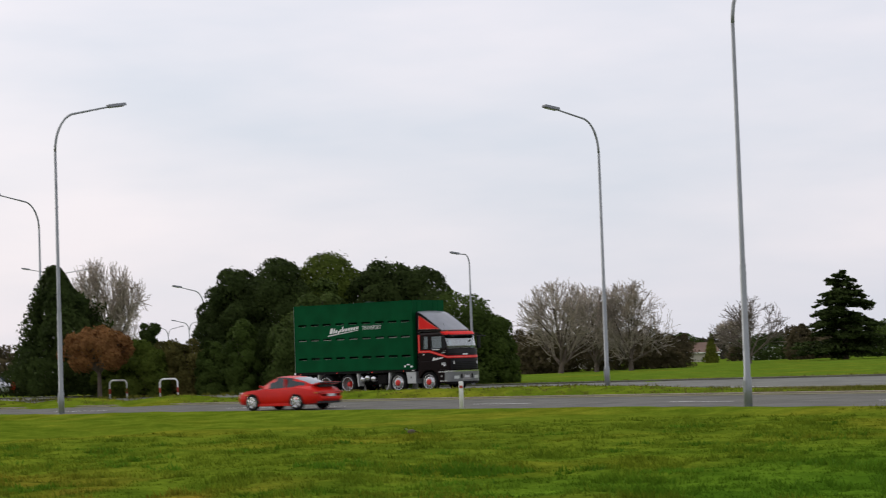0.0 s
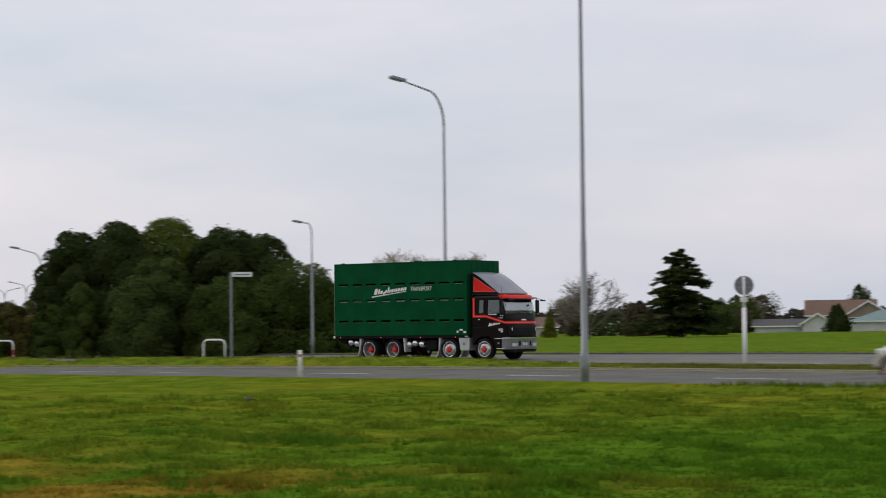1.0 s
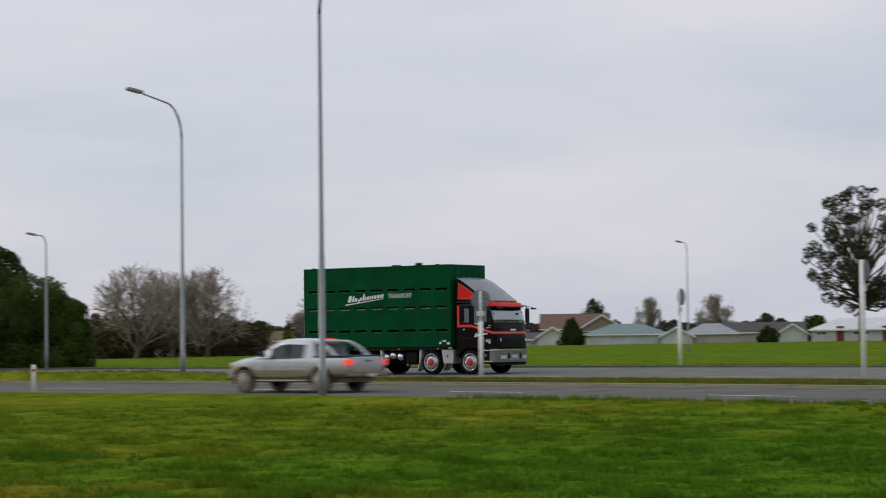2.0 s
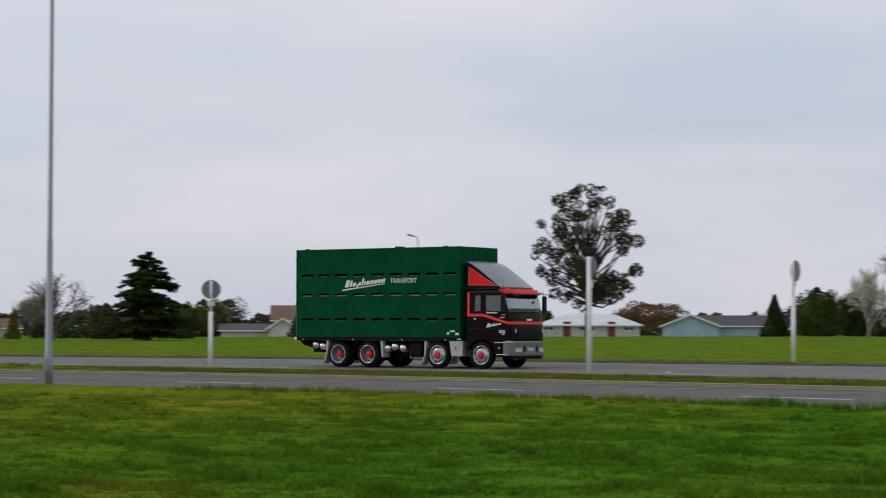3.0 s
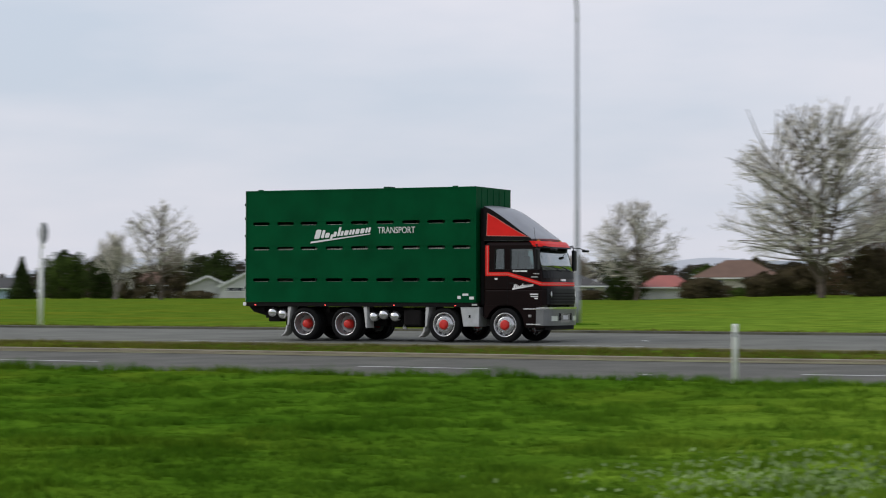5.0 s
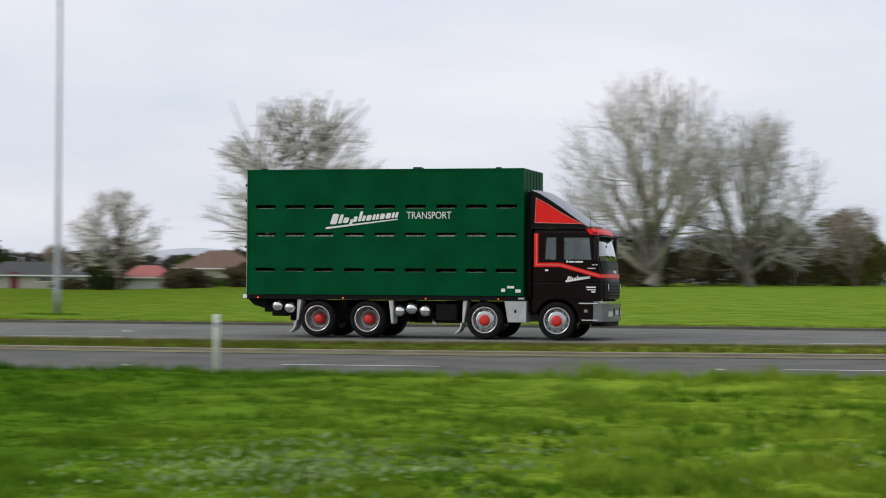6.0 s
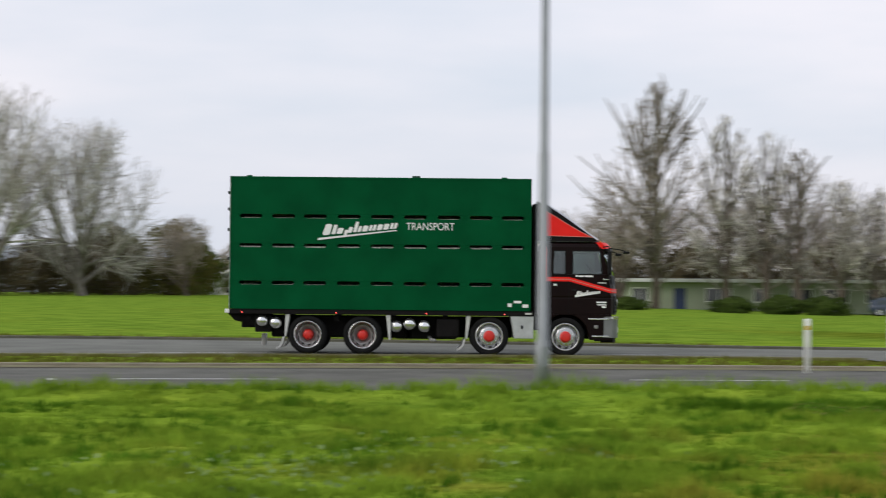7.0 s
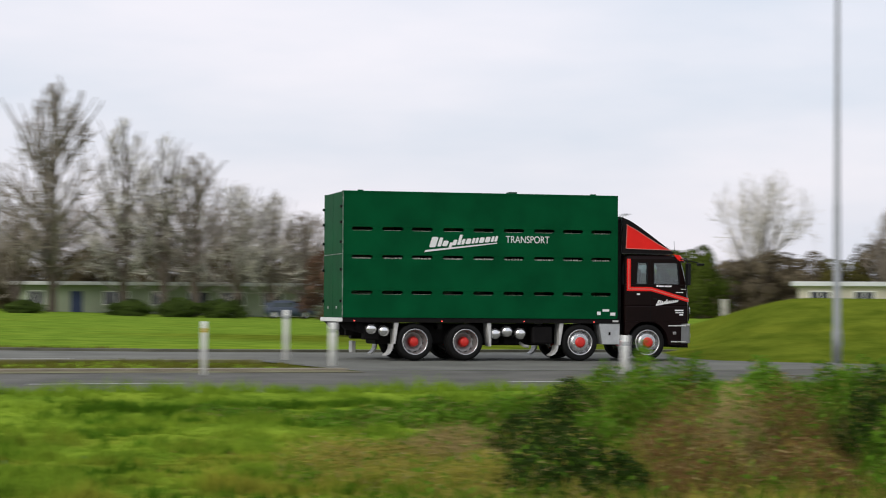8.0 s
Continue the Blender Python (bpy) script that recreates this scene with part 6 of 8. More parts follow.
leafy_tree(-20.8, 255, 0.52, 2.6, 70, L_OLIVE, "small olive garden shrub", 1800, 0.3, 12, 0.0, trunk=False, name="large_shrub")
leafy_tree(-18.85, 330, 1.18, 8.0, 71, L_HEDGE, "dark green tree behind the houses", 5000, 0.45, 24)
leafy_tree(-19.8, 360, 1.05, 6.0, 72, L_BROWN, "brown tree behind the houses", 3500, 0.5, 20)
leafy_tree(-16.7, 350, 1.38, W(350, 1.15), 73, L_FAWN, "fawn brown tree behind the roofs", 4500, 0.5, 24)
tiered_conifer(-15.36, 300, 2.11, W(300, 1.85), 74, L_DARK, "dark open-tiered fir behind the roofs", 21, 0.10, 0.4, 0.7, 0.70)
leafy_tree(-12.0, 235, 0.95, 4.6, 75, L_DARK, "dark evergreen shrub beside the house", 3500, 0.35, 20, 0.0)
leader_tree(-11.65, 225, 2.62, W(225, 3.3), 76, M_TWIG_PALE, "pale domed leafless tree beside the house", DOME, leaders=5, branches=16, kids=7, flat=0.0, spread=0.42, low0=0.16)
for az, el, seed in ((-9.9, 0.5, 170), (-8.3, 0.62, 171), (-7.5, 0.85, 172), (-6.6, 0.9, 173)):
    leafy_tree(az, 222, el, 5.0, seed, L_BROWN, "brown winter shrubs before the hipped house", 4000, 0.32, 18, 0.0, trunk=False, name="large_shrub")
leader_tree(-6.85, 195, 5.1, W(195, 5.4), 77, M_TWIG_PALE, "large pale spreading leafless tree beyond the field", DOME, leaders=6, branches=24, kids=8, flat=0.0, spread=0.42, low0=0.14)
leafy_tree(-5.6, 200, 1.25, 5.0, 78, L_BROWN, "brown shrubs under the large bare tree", 5000, 0.35, 22, 0.0, trunk=False, name="large_shrub")
leafy_tree(-4.3, 203, 1.75, 6.5, 79, L_RUST, "rusty brown shrubs under the bare trees", 5000, 0.35, 22, 0.0, trunk=False, name="large_shrub")
leafy_tree(-3.2, 198, 1.62, 4.0, 80, L_DARK, "dark evergreen shrub at the field's edge", 4500, 0.32, 20, 0.0, trunk=False, name="large_shrub")
leafy_tree(-2.8, 190, 0.9, 3.4, 81, L_HEDGE, "green shrub at the field's edge", 3500, 0.32, 18, 0.0, trunk=False, name="large_shrub")
bare_tree(2.3, 190, 5.80, W(190, 5.6), 82, M_TWIG_GREY, "large pale leafless tree with a domed crown", kids=5, thick=1.25, fork=0.06, limbs=12)
bare_tree(4.9, 196, 4.75, W(196, 4.6), 83, M_TWIG_GREY, "pale leafless tree beside a larger one", kids=5, fork=0.08, limbs=14, upright=0.08)
leafy_tree(2.1, 195, 1.6, 7.0, 84, L_BROWN, "brown-green shrubs under the large bare tree", 6000, 0.35, 26, 0.0, trunk=False, name="large_shrub")
leafy_tree(0.6, 200, 1.0, 5.0, 85, L_HEDGE, "green shrubs under the large bare tree", 4000, 0.35, 22, 0.0, trunk=False, name="large_shrub")
billow_tree(7.2, 215, 2.10, W(215, 2.4), 86, L_TAN, "olive-brown rounded garden tree beside the house", 7000, 0.32, 28, -0.2, lump=0.32)
billow_tree(5.6, 212, 1.95, W(212, 2.2), 87, L_TAN, "olive-brown rounded garden tree under the bare trees", 7000, 0.32, 28, -0.2, lump=0.32)
leafy_tree(11.0, 230, 1.40, W(230, 1.6), 87, L_LIME, "yellow-green garden tree beside the house", 5000, 0.38, 24, 0.0)
bare_tree(12.1, 245, 2.14, W(245, 2.3), 88, M_TWIG_PALE, "pale leafless winter garden tree")
leafy_tree(12.7, 250, 1.2, 5.5, 89, L_BROWN, "brown untrimmed garden shrubs in winter", 4000, 0.38, 22, 0.0, trunk=False, name="large_shrub")
leafy_tree(14.0, 225, 1.55, 3.4, 90, L_DARK, "dark upright garden conifer", 4000, 0.34, 20, 0.0)
leafy_tree(15.4, 225, 1.55, 4.4, 91, L_HEDGE, "dark round evergreen garden tree", 4500, 0.34, 22, 0.0)
bare_tree(16.2, 235, 2.50, W(235, 1.2), 92, M_TWIG_PALE, "slim pale leafless garden tree", levels=4)
leafy_tree(17.2, 230, 1.3, 5.0, 93, L_BROWN, "brown untrimmed garden shrubs in winter", 4000, 0.38, 22, 0.0, trunk=False, name="large_shrub")
for az, el, w, seed, mat in ((19.9, 6.0, 4.6, 94, M_TWIG_BROWN), (21.75, 5.05, 3.2, 95, M_TWIG_PALE), (22.75, 4.6, 3.0, 96, M_TWIG_PALE),
                             (23.6, 4.3, 3.2, 97, M_TWIG_BROWN), (24.7, 3.5, 3.0, 98, M_TWIG_PALE), (25.6, 3.2, 2.8, 99, M_TWIG_PALE), (26.4, 2.7, 2.6, 100, M_TWIG_BROWN)):
    leader_tree(az, 180, el, W(180, w), seed, mat, "tall leafless poplar in a row, with a slim top", SPIRE, leaders=3, branches=24 if w > 4 else 18, kids=7, flat=0.22, spread=0.20, steep=1.40, bow0=0.80, wobble=0.004, name="bare_poplar")
bare_tree(19.0, 178, 3.4, W(178, 2.4), 101, M_TWIG_BROWN, "spreading leafless tree beside the poplars", kids=4, upright=0.1)
for az, el, w, seed, mat in ((18.6, 1.5, 7, 102, L_BROWN), (20.8, 1.55, 7, 103, L_BROWN), (22.6, 1.7, 7, 104, L_BROWN), (24.4, 1.7, 7, 105, L_BROWN), (26.3, 1.5, 7, 106, L_BROWN),
                             (27.9, 1.6, 6, 107, L_BROWN), (29.2, 1.75, 5, 108, L_BROWN), (32.2, 1.3, 6, 112, L_BROWN)):
    leafy_tree(az, 200, el, w, seed, mat, "brown thicket behind the flat-roofed house", 5000, 0.38, 24, 0.0, trunk=False, name="large_shrub")
bare_tree(29.9, 170, 2.2, W(170, 2.2), 109, M_TWIG_BROWN, "reddish leafless tree beside the brick house")
leafy_tree(30.55, 112, 1.72, W(112, 3.0), 110, L_DARK, "dark broad-based evergreen on the grass", 16000, 0.24, 34, 0.0, cone=0.8)
leafy_tree(28.15, 86, 0.16, W(86, 2.1), 111, L_LIME, "yellow-green mounded shrub by the road", 6000, 0.14, 26, 0.0, trunk=False, name="large_shrub")
for az, el, w, seed, mat in ((35.9, 1.75, 5.0, 190, L_HEDGE), (36.7, 1.45, 4.5, 191, L_TAN), (37.6, 1.50, 5.0, 192, L_DRAB), (38.6, 1.62, 5.0, 193, L_DRAB), (39.6, 1.60, 5.0, 194, L_DRAB), (40.5, 1.45, 5.0, 195, L_TAN)):
    billow_tree(az, 158, el, w, seed, mat, "drab winter thicket behind the grass bank", 6000, 0.25, 24, -0.3, lump=0.32, name="large_shrub", trunk=False)
leafy_tree(36.8, 150, 1.7, 4.0, 113, L_OLIVE, "olive tree behind the grass bank", 4000, 0.32, 22)
bare_tree(38.45, 165, 3.78, W(165, 3.0), 114, M_TWIG_PALE, "pale leafless tree behind the grass bank", kids=4)
leafy_tree(38.6, 168, 1.6, 6.0, 115, L_BROWN, "brown shrubs behind the grass bank", 4000, 0.36, 22, 0.0, trunk=False, name="large_shrub")
leafy_tree(41.5, 165, 1.9, 6.0, 116, L_BROWN, "brown shrubs behind the grass bank", 4000, 0.36, 22, 0.0, trunk=False, name="large_shrub")
bare_tree(42.0, 160, 3.0, W(160, 2.0), 117, M_TWIG_BROWN, "leafless tree behind the grass bank", levels=4)
for az, el, w, seed in ((21.9, 0.25, 3.5, 120), (23.2, 0.28, 3.5, 121), (24.3, 0.27, 3.5, 122), (19.2, 0.2, 3.0, 123)):
    leafy_tree(az, 165, el, w, seed, L_HEDGE, "low clipped green garden shrub", 2500, 0.25, 14, 0.0, trunk=False, name="large_shrub")


for az, d, el, w, seed, mat, label in (
        (-5.4, 212, 2.1, 9.0, 130, L_RUST, "tall brown winter thicket behind the field"), (0.2, 205, 1.35, 6.5, 131, L_BROWN, "tall brown winter thicket behind the field"),
        (3.9, 205, 1.55, 7.0, 132, L_BROWN, "brown-green thicket under the bare trees"), (5.6, 208, 1.75, 6.5, 133, L_BROWN, "brown-green thicket under the bare trees"),
        (7.9, 226, 1.5, 6.5, 134, L_OLIVE, "olive shrubs beside the garden tree"), (9.2, 236, 0.8, 5.5, 135, L_BROWN, "brown untrimmed hedge behind the field"),
        (11.7, 225, 0.75, 5.5, 136, L_BROWN, "brown untrimmed hedge behind the field"), (12.9, 224, 0.65, 5.0, 137, L_DARK, "dark untrimmed hedge behind the field"),
        (14.8, 236, 0.9, 5.0, 138, L_BROWN, "brown untrimmed hedge behind the field"), (16.3, 236, 1.0, 5.5, 139, L_BROWN, "brown untrimmed hedge behind the field"),
        (18.2, 238, 1.2, 6.5, 140, L_BROWN, "brown untrimmed hedge behind the field")):
    leafy_tree(az, d, el, w, seed, mat, label, 4500, 0.34, 22, 0.0, trunk=False, name="large_shrub")
for az, el, w, seed in ((-5.2, 3.4, 2.4, 141), (-3.4, 2.2, 2.0, 142), (7.6, 2.3, 2.0, 143), (17.6, 2.6, 2.2, 144), (18.7, 2.4, 2.4, 149), (20.0, 2.9, 2.6, 145), (21.2, 3.0, 2.6, 161), (22.3, 3.1, 2.6, 162), (23.4, 3.0, 2.6, 163), (24.5, 2.8, 2.6, 146), (25.6, 2.7, 2.6, 164), (26.8, 2.6, 2.4, 147), (28.3, 2.5, 2.4, 148)):
    bare_tree(az, 208, el, W(208, w), seed, M_TWIG_BROWN, "brown leafless tree in the thicket behind the field", levels=4, kids=4, upright=0.2, limbs=8)


# the belt of far growth behind the roofs
def far_woods():
    rng = np.random.default_rng(77)
    pts = []
    for _ in range(60000):
        az = rng.uniform(-54, 46)
        d = rng.uniform(385, 440)
        top = 0.42 + 0.30 * noise.noise((az * 0.9, 2.0, 0)) + 0.22 * noise.noise((az * 3.1, 5.0, 0)) + 0.40 * smooth(-28, -24, az) + 0.15 * smooth(-8, -5, az)
        el = -0.2 + (max(top, 0.12) + 0.2) * rng.uniform(0, 1) ** 0.8
        pts.append(polar(az, d, max(up(d, el), 0.3)))
    pts = np.array([tuple(p) for p in pts])
    ob = new("far_woods", cards("far_woods", pts, rng.normal(size=(len(pts), 3)) + np.array([0, -0.8, 0.3]), 1.1, L_WOODS, rng, 0.8))
    tagged(ob, "dull brown-green growth behind the far roofs", "woods", kind="stuff")


L_WOODS = leaf_mat("far_woods_growth", (0.034, 0.040, 0.026), (0.080, 0.064, 0.048))
far_woods()
wr = random.Random(8)
for k in range(48):
    az = -48.0 + k * 1.4 + wr.uniform(-0.5, 0.5)
    if -46 < az < -43 or -34 < az < -30.5 or -8.5 < az < 0.5 and k % 2:
        continue
    d = wr.uniform(335, 378)
    el = wr.uniform(0.55, 0.85) if az < -27 else wr.uniform(0.85, 1.35)
    if -42 < az < -27:
        continue
    if k % 4 == 1:
        bare_tree(az, d, el + 0.25, wr.uniform(6, 9), 500 + k, M_TWIG_BROWN, "leafless brown tree behind the far roofs", levels=4)
    else:
        leafy_tree(az, d, el, wr.uniform(5, 10), 500 + k, wr.choice((L_DARK, L_BROWN, L_BROWN, L_HEDGE, L_GUM)), "dull winter tree behind the far roofs", 3200, 0.45, 20, 0.0)
gr = random.Random(12)
for k in range(34):
    az = -49.5 + k * 2.02 + gr.uniform(-0.7, 0.7)
    if -7 < az < 18.5 or -41.5 < az < -28:
        continue
    leafy_tree(az, gr.uniform(238, 252) if az > -25 else gr.uniform(262, 280), gr.uniform(0.12, 0.36), gr.uniform(2.2, 4.5), 300 + k, gr.choice((L_DARK, L_BROWN, L_HEDGE, L_BROWN)),
               "low winter garden shrub before the houses", 1500, 0.3, 10, 0.0, trunk=False, name="garden_shrub")


# ---------------------------------------------------------------- houses
def house_mat(name, c, rough=0.8, **k):
    return material(name, c, rough, vary=0.10, scale=0.8, **k)


H_WHITE = house_mat("white_weatherboard", (0.62, 0.62, 0.59))
H_TAN = house_mat("tan_weatherboard", (0.27, 0.22, 0.17))
H_CREAM = house_mat("cream_weatherboard", (0.52, 0.48, 0.40))
H_BLUE = house_mat("pale_blue_weatherboard", (0.42, 0.55, 0.62))
H_GREY = house_mat("grey_weatherboard", (0.33, 0.34, 0.34))
H_SAGE = house_mat("pale_green_weatherboard", (0.30, 0.34, 0.24))
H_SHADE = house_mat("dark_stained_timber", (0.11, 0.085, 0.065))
R_GREY = house_mat("grey_iron_roof", (0.29, 0.305, 0.315), 0.6)
R_DARK = house_mat("dark_tile_roof", (0.06, 0.058, 0.055), 0.8)
R_BROWN = house_mat("brown_tile_roof", (0.16, 0.095, 0.065), 0.85)
R_TEAL = house_mat("grey_teal_iron_roof", (0.155, 0.235, 0.225), 0.6)
R_WHITE = house_mat("pale_iron_roof", (0.62, 0.63, 0.63), 0.5)
R_RED = house_mat("red_iron_roof", (0.36, 0.09, 0.065), 0.6)
H_PANE = material("window_pane", (0.035, 0.04, 0.045), 0.08, vary=0.3, spec=0.8)
H_DOOR_BLUE = house_mat("dark_blue_door", (0.02, 0.035, 0.10), 0.5)
H_DOOR_RED = house_mat("dull_red_door", (0.20, 0.03, 0.02), 0.5)


def house(az, d, degrees, top_el, wall, roof, label, kind="hip", depth=8.0, turn=0.0, pitch=0.42, doors=None, windows=3, chimney=False, eaves=2.4, overhang=0.45, base_el=None):
    p = polar(az, d)
    base = land(p.x, p.y)
    w = W(d, degrees)
    ridge = up(d, top_el) - base
    rise = min(max(ridge - eaves, 0.48 * ridge if kind != 'flat' else 0.3), 3.2)
    eaves = ridge - rise
    h = thing("house", pose(p.x, p.y, base - 0.1, 0, 0, -az + turn), label, "house")
    hx, hy = w / 2, depth / 2
    bm = boxes((-hx, hx, -hy, hy, 0, eaves))
    if kind == "gable_front":
        prism(bm, [(-hx, eaves), (hx, eaves), (0, eaves + rise * 0.96)], -hy, hy)
    elif kind == "gable":
        a = [bm.verts.new(v) for v in ((-hx, -hy, eaves), (-hx, hy, eaves), (-hx, 0, eaves + rise * 0.96), (hx, -hy, eaves), (hx, hy, eaves), (hx, 0, eaves + rise * 0.96))]
        for f in ((0, 2, 1), (3, 4, 5), (0, 3, 5, 2), (1, 2, 5, 4)):
            bm.faces.new([a[i] for i in f])
    wl_ = part("wall", bm, wall, h)
    ox, oy = hx + overhang, hy + overhang
    t = 0.12
    bm = bmesh.new()
    drop = -0.06
    if kind == "gable_front":
        for s in (-1, 1):
            a = (s * ox, eaves + drop - rise * overhang / hx), (0, eaves + rise), (0, eaves + rise + t), (s * ox, eaves + drop - rise * overhang / hx + t)
            prism(bm, a, -oy, oy)
    elif kind == "flat":
        box(bm, -ox, ox, -oy, oy, eaves, eaves + 0.30, 0.02)
    else:
        k = 0 if kind == "gable" else min(hx * 0.8, depth * 0.5)
        e0 = eaves + drop
        low = [(-ox, -oy, e0), (ox, -oy, e0), (ox, oy, e0), (-ox, oy, e0)]
        r = [(-ox + k, 0, eaves + rise), (ox - k, 0, eaves + rise)]
        v = [bm.verts.new(q) for q in low + r]
        v2 = [bm.verts.new((q[0], q[1], q[2] + t)) for q in low + r]
        for f in ((0, 1, 5, 4), (2, 3, 4, 5), (1, 2, 5), (3, 0, 4)):
            bm.faces.new([v2[i] for i in f])
            bm.faces.new([v[i] for i in f][::-1])
        for i in range(4):
            j = (i + 1) % 4
            bm.faces.new((v[i], v[j], v2[j], v2[i]))
    rf = part("roof", bm, roof, h)
    if kind not in ("flat", "gable_front"):
        part("gutter", boxes((-ox, ox, -oy - 0.10, -oy + 0.0, eaves - 0.12, eaves + 0.04)), M_WHITE, rf)
    if kind == "gable_front":
        bm = bmesh.new()
        for s in (-1, 1):
            a = (s * ox, eaves - rise * overhang / hx - 0.10), (0, eaves + rise - 0.06), (0, eaves + rise + 0.16), (s * ox, eaves - rise * overhang / hx + 0.14)
            prism(bm, a, -oy - 0.05, -oy - 0.01)
        part("bargeboard", bm, M_WHITE, rf)
    rng = random.Random(int(az * 100) + 5)
    spots = windows + (len(doors) if doors else 0)
    for k in range(spots):
        x = -hx + w * (k + 0.5) / spots + rng.uniform(-0.3, 0.3)
        if doors and k % 2 == 1 and k // 2 < len(doors):
            o = part("door", boxes((x - 0.5, x + 0.5, -hy - 0.06, -hy + 0.02, 0.1, 2.05), bevel=0.01), doors[k // 2], h)
            part("door_handle", boxes((x + 0.36, x + 0.42, -hy - 0.10, -hy - 0.06, 1.0, 1.1)), M_GALV, o)
            continue
        ww = rng.choice((0.7, 0.9, 1.1))
        z0, z1 = (0.9, min(2.1, eaves - 0.15))
        if z1 - z0 < 0.5:
            continue
        fr = part("window", boxes((x - ww, x + ww, -hy - 0.05, -hy + 0.02, z0, z0 + 0.08), (x - ww, x + ww, -hy - 0.05, -hy + 0.02, z1 - 0.08, z1),
                                  (x - ww, x - ww + 0.08, -hy - 0.05, -hy + 0.02, z0 + 0.08, z1 - 0.08), (x + ww - 0.08, x + ww, -hy - 0.05, -hy + 0.02, z0 + 0.08, z1 - 0.08),
                                  (x - 0.03, x + 0.03, -hy - 0.05, -hy + 0.02, z0 + 0.08, z1 - 0.08)), M_WHITE, h)
        for a, b in ((x - ww + 0.08, x - 0.03), (x + 0.03, x + ww - 0.08)):
            part("pane", boxes((a, b, -hy - 0.03, -hy - 0.01, z0 + 0.08, z1 - 0.08)), H_PANE, fr)
    if chimney:
        part("chimney", boxes((hx * 0.3, hx * 0.3 + 0.7, -0.35, 0.35, eaves + rise * 0.4, eaves + rise + 0.5), bevel=0.02), R_BROWN, rf)
    return h


house(-51.0, 240, 1.2, 0.30, H_CREAM, R_BROWN, "cream bungalow behind the bare trees", windows=2)
house(-48.0, 300, 1.0, 0.34, H_CREAM, R_BROWN, "cream house with a brown tiled roof", "gable", windows=2, turn=10)
house(-46.1, 300, 1.4, 0.26, H_WHITE, R_DARK, "white house with a dark roof behind a bare tree", windows=3)
house(-45.75, 285, 0.85, 0.22, H_WHITE, R_WHITE, "white garage with a pale gable roof", "gable_front", windows=1, eaves=2.0)
house(-43.7, 300, 1.7, 0.15, H_WHITE, R_GREY, "long low white house beneath the cedar", windows=4)
house(-39.95, 330, 1.7, 0.70, H_TAN, R_BROWN, "tan two-storey house with a brown roof", "gable", windows=4, eaves=3.6)
house(-39.25, 325, 1.25, 0.66, H_TAN, R_BROWN, "tan gabled wing of a house with a brown roof", "gable_front", windows=2)
house(-38.6, 300, 2.1, 0.42, H_WHITE, R_TEAL, "low white house with a grey-teal iron roof", windows=4)
house(-41.4, 300, 1.5, 0.22, H_WHITE, R_DARK, "low white house with a dark roof", "gable", windows=3)
house(-40.55, 295, 0.75, 0.36, H_WHITE, R_WHITE, "white gabled porch of a house", "gable_front", windows=1)
house(-37.3, 292, 0.8, 0.32, H_WHITE, R_WHITE, "white house end with a pale gable", "gable_front", windows=1)
house(-36.4, 300, 1.3, 0.40, H_CREAM, R_GREY, "cream house with a grey roof", windows=2)
house(-35.1, 310, 2.1, 0.42, H_CREAM, R_DARK, "cream house with a long dark roof", "gable", windows=4)
house(-34.3, 292, 0.75, 0.37, H_WHITE, R_WHITE, "white gabled end beside a grey-roofed house", "gable_front", windows=1)
house(-32.5, 290, 2.6, 0.50, H_WHITE, R_WHITE, "white house with a pale iron roof beside a gum tree", windows=3, doors=[H_DOOR_RED, H_DOOR_RED])
house(-29.85, 285, 1.45, 0.48, H_BLUE, R_WHITE, "pale blue house with a white gable", "gable_front", windows=2)
house(-28.6, 290, 2.0, 0.46, H_BLUE, R_DARK, "pale blue house with a dark roof", "gable", windows=3)
house(-24.4, 300, 1.6, 0.62, H_CREAM, R_BROWN, "cream house with a brown roof behind bare trees", windows=2)
house(-22.9, 280, 1.3, 0.52, H_WHITE, R_GREY, "white gabled house beyond the field", "gable_front", windows=2, overhang=0.9)
house(-21.9, 270, 1.3, 0.60, H_WHITE, R_GREY, "white gabled house with a grey roof", "gable_front", windows=2)
house(-17.1, 260, 3.7, 0.64, H_WHITE, R_WHITE, "long white house with a pale roof and dark blue doors", windows=3, doors=[H_DOOR_BLUE, H_DOOR_BLUE, H_DOOR_BLUE])
house(-13.9, 265, 2.8, 0.62, H_CREAM, R_DARK, "cream house with a wide dark tiled roof", windows=3, doors=[H_DOOR_RED])
house(-10.85, 240, 1.3, 0.55, H_WHITE, R_RED, "small white house with a red roof", windows=2)
house(-9.0, 260, 2.2, 0.95, H_CREAM, R_BROWN, "house with a broad brown hipped roof", windows=2, eaves=3.0)
house(-5.6, 235, 2.0, 0.74, H_GREY, R_GREY, "low grey gabled house", "gable", windows=2)
house(-1.2, 360, 3.6, 0.98, H_CREAM, R_WHITE, "long cream hall with a pale roof", "gable", windows=4, depth=12)
house(9.25, 240, 2.4, 0.97, H_WHITE, R_GREY, "white house with a low grey gable", "gable_front", windows=2)
house(15.9, 260, 2.6, 0.55, H_WHITE, R_GREY, "low white house beyond the field", windows=3)
house(23.7, 190, 9.0, 0.72, H_SAGE, R_WHITE, "long low pale green flat-roofed house with a white fascia", "flat", windows=8, doors=[H_DOOR_BLUE], eaves=2.7, depth=9, turn=-4, overhang=0.9)
house(34.6, 165, 3.9, 1.02, H_SHADE, R_GREY, "dark timber house with a pale-edged grey roof", "hip", windows=4, depth=9)
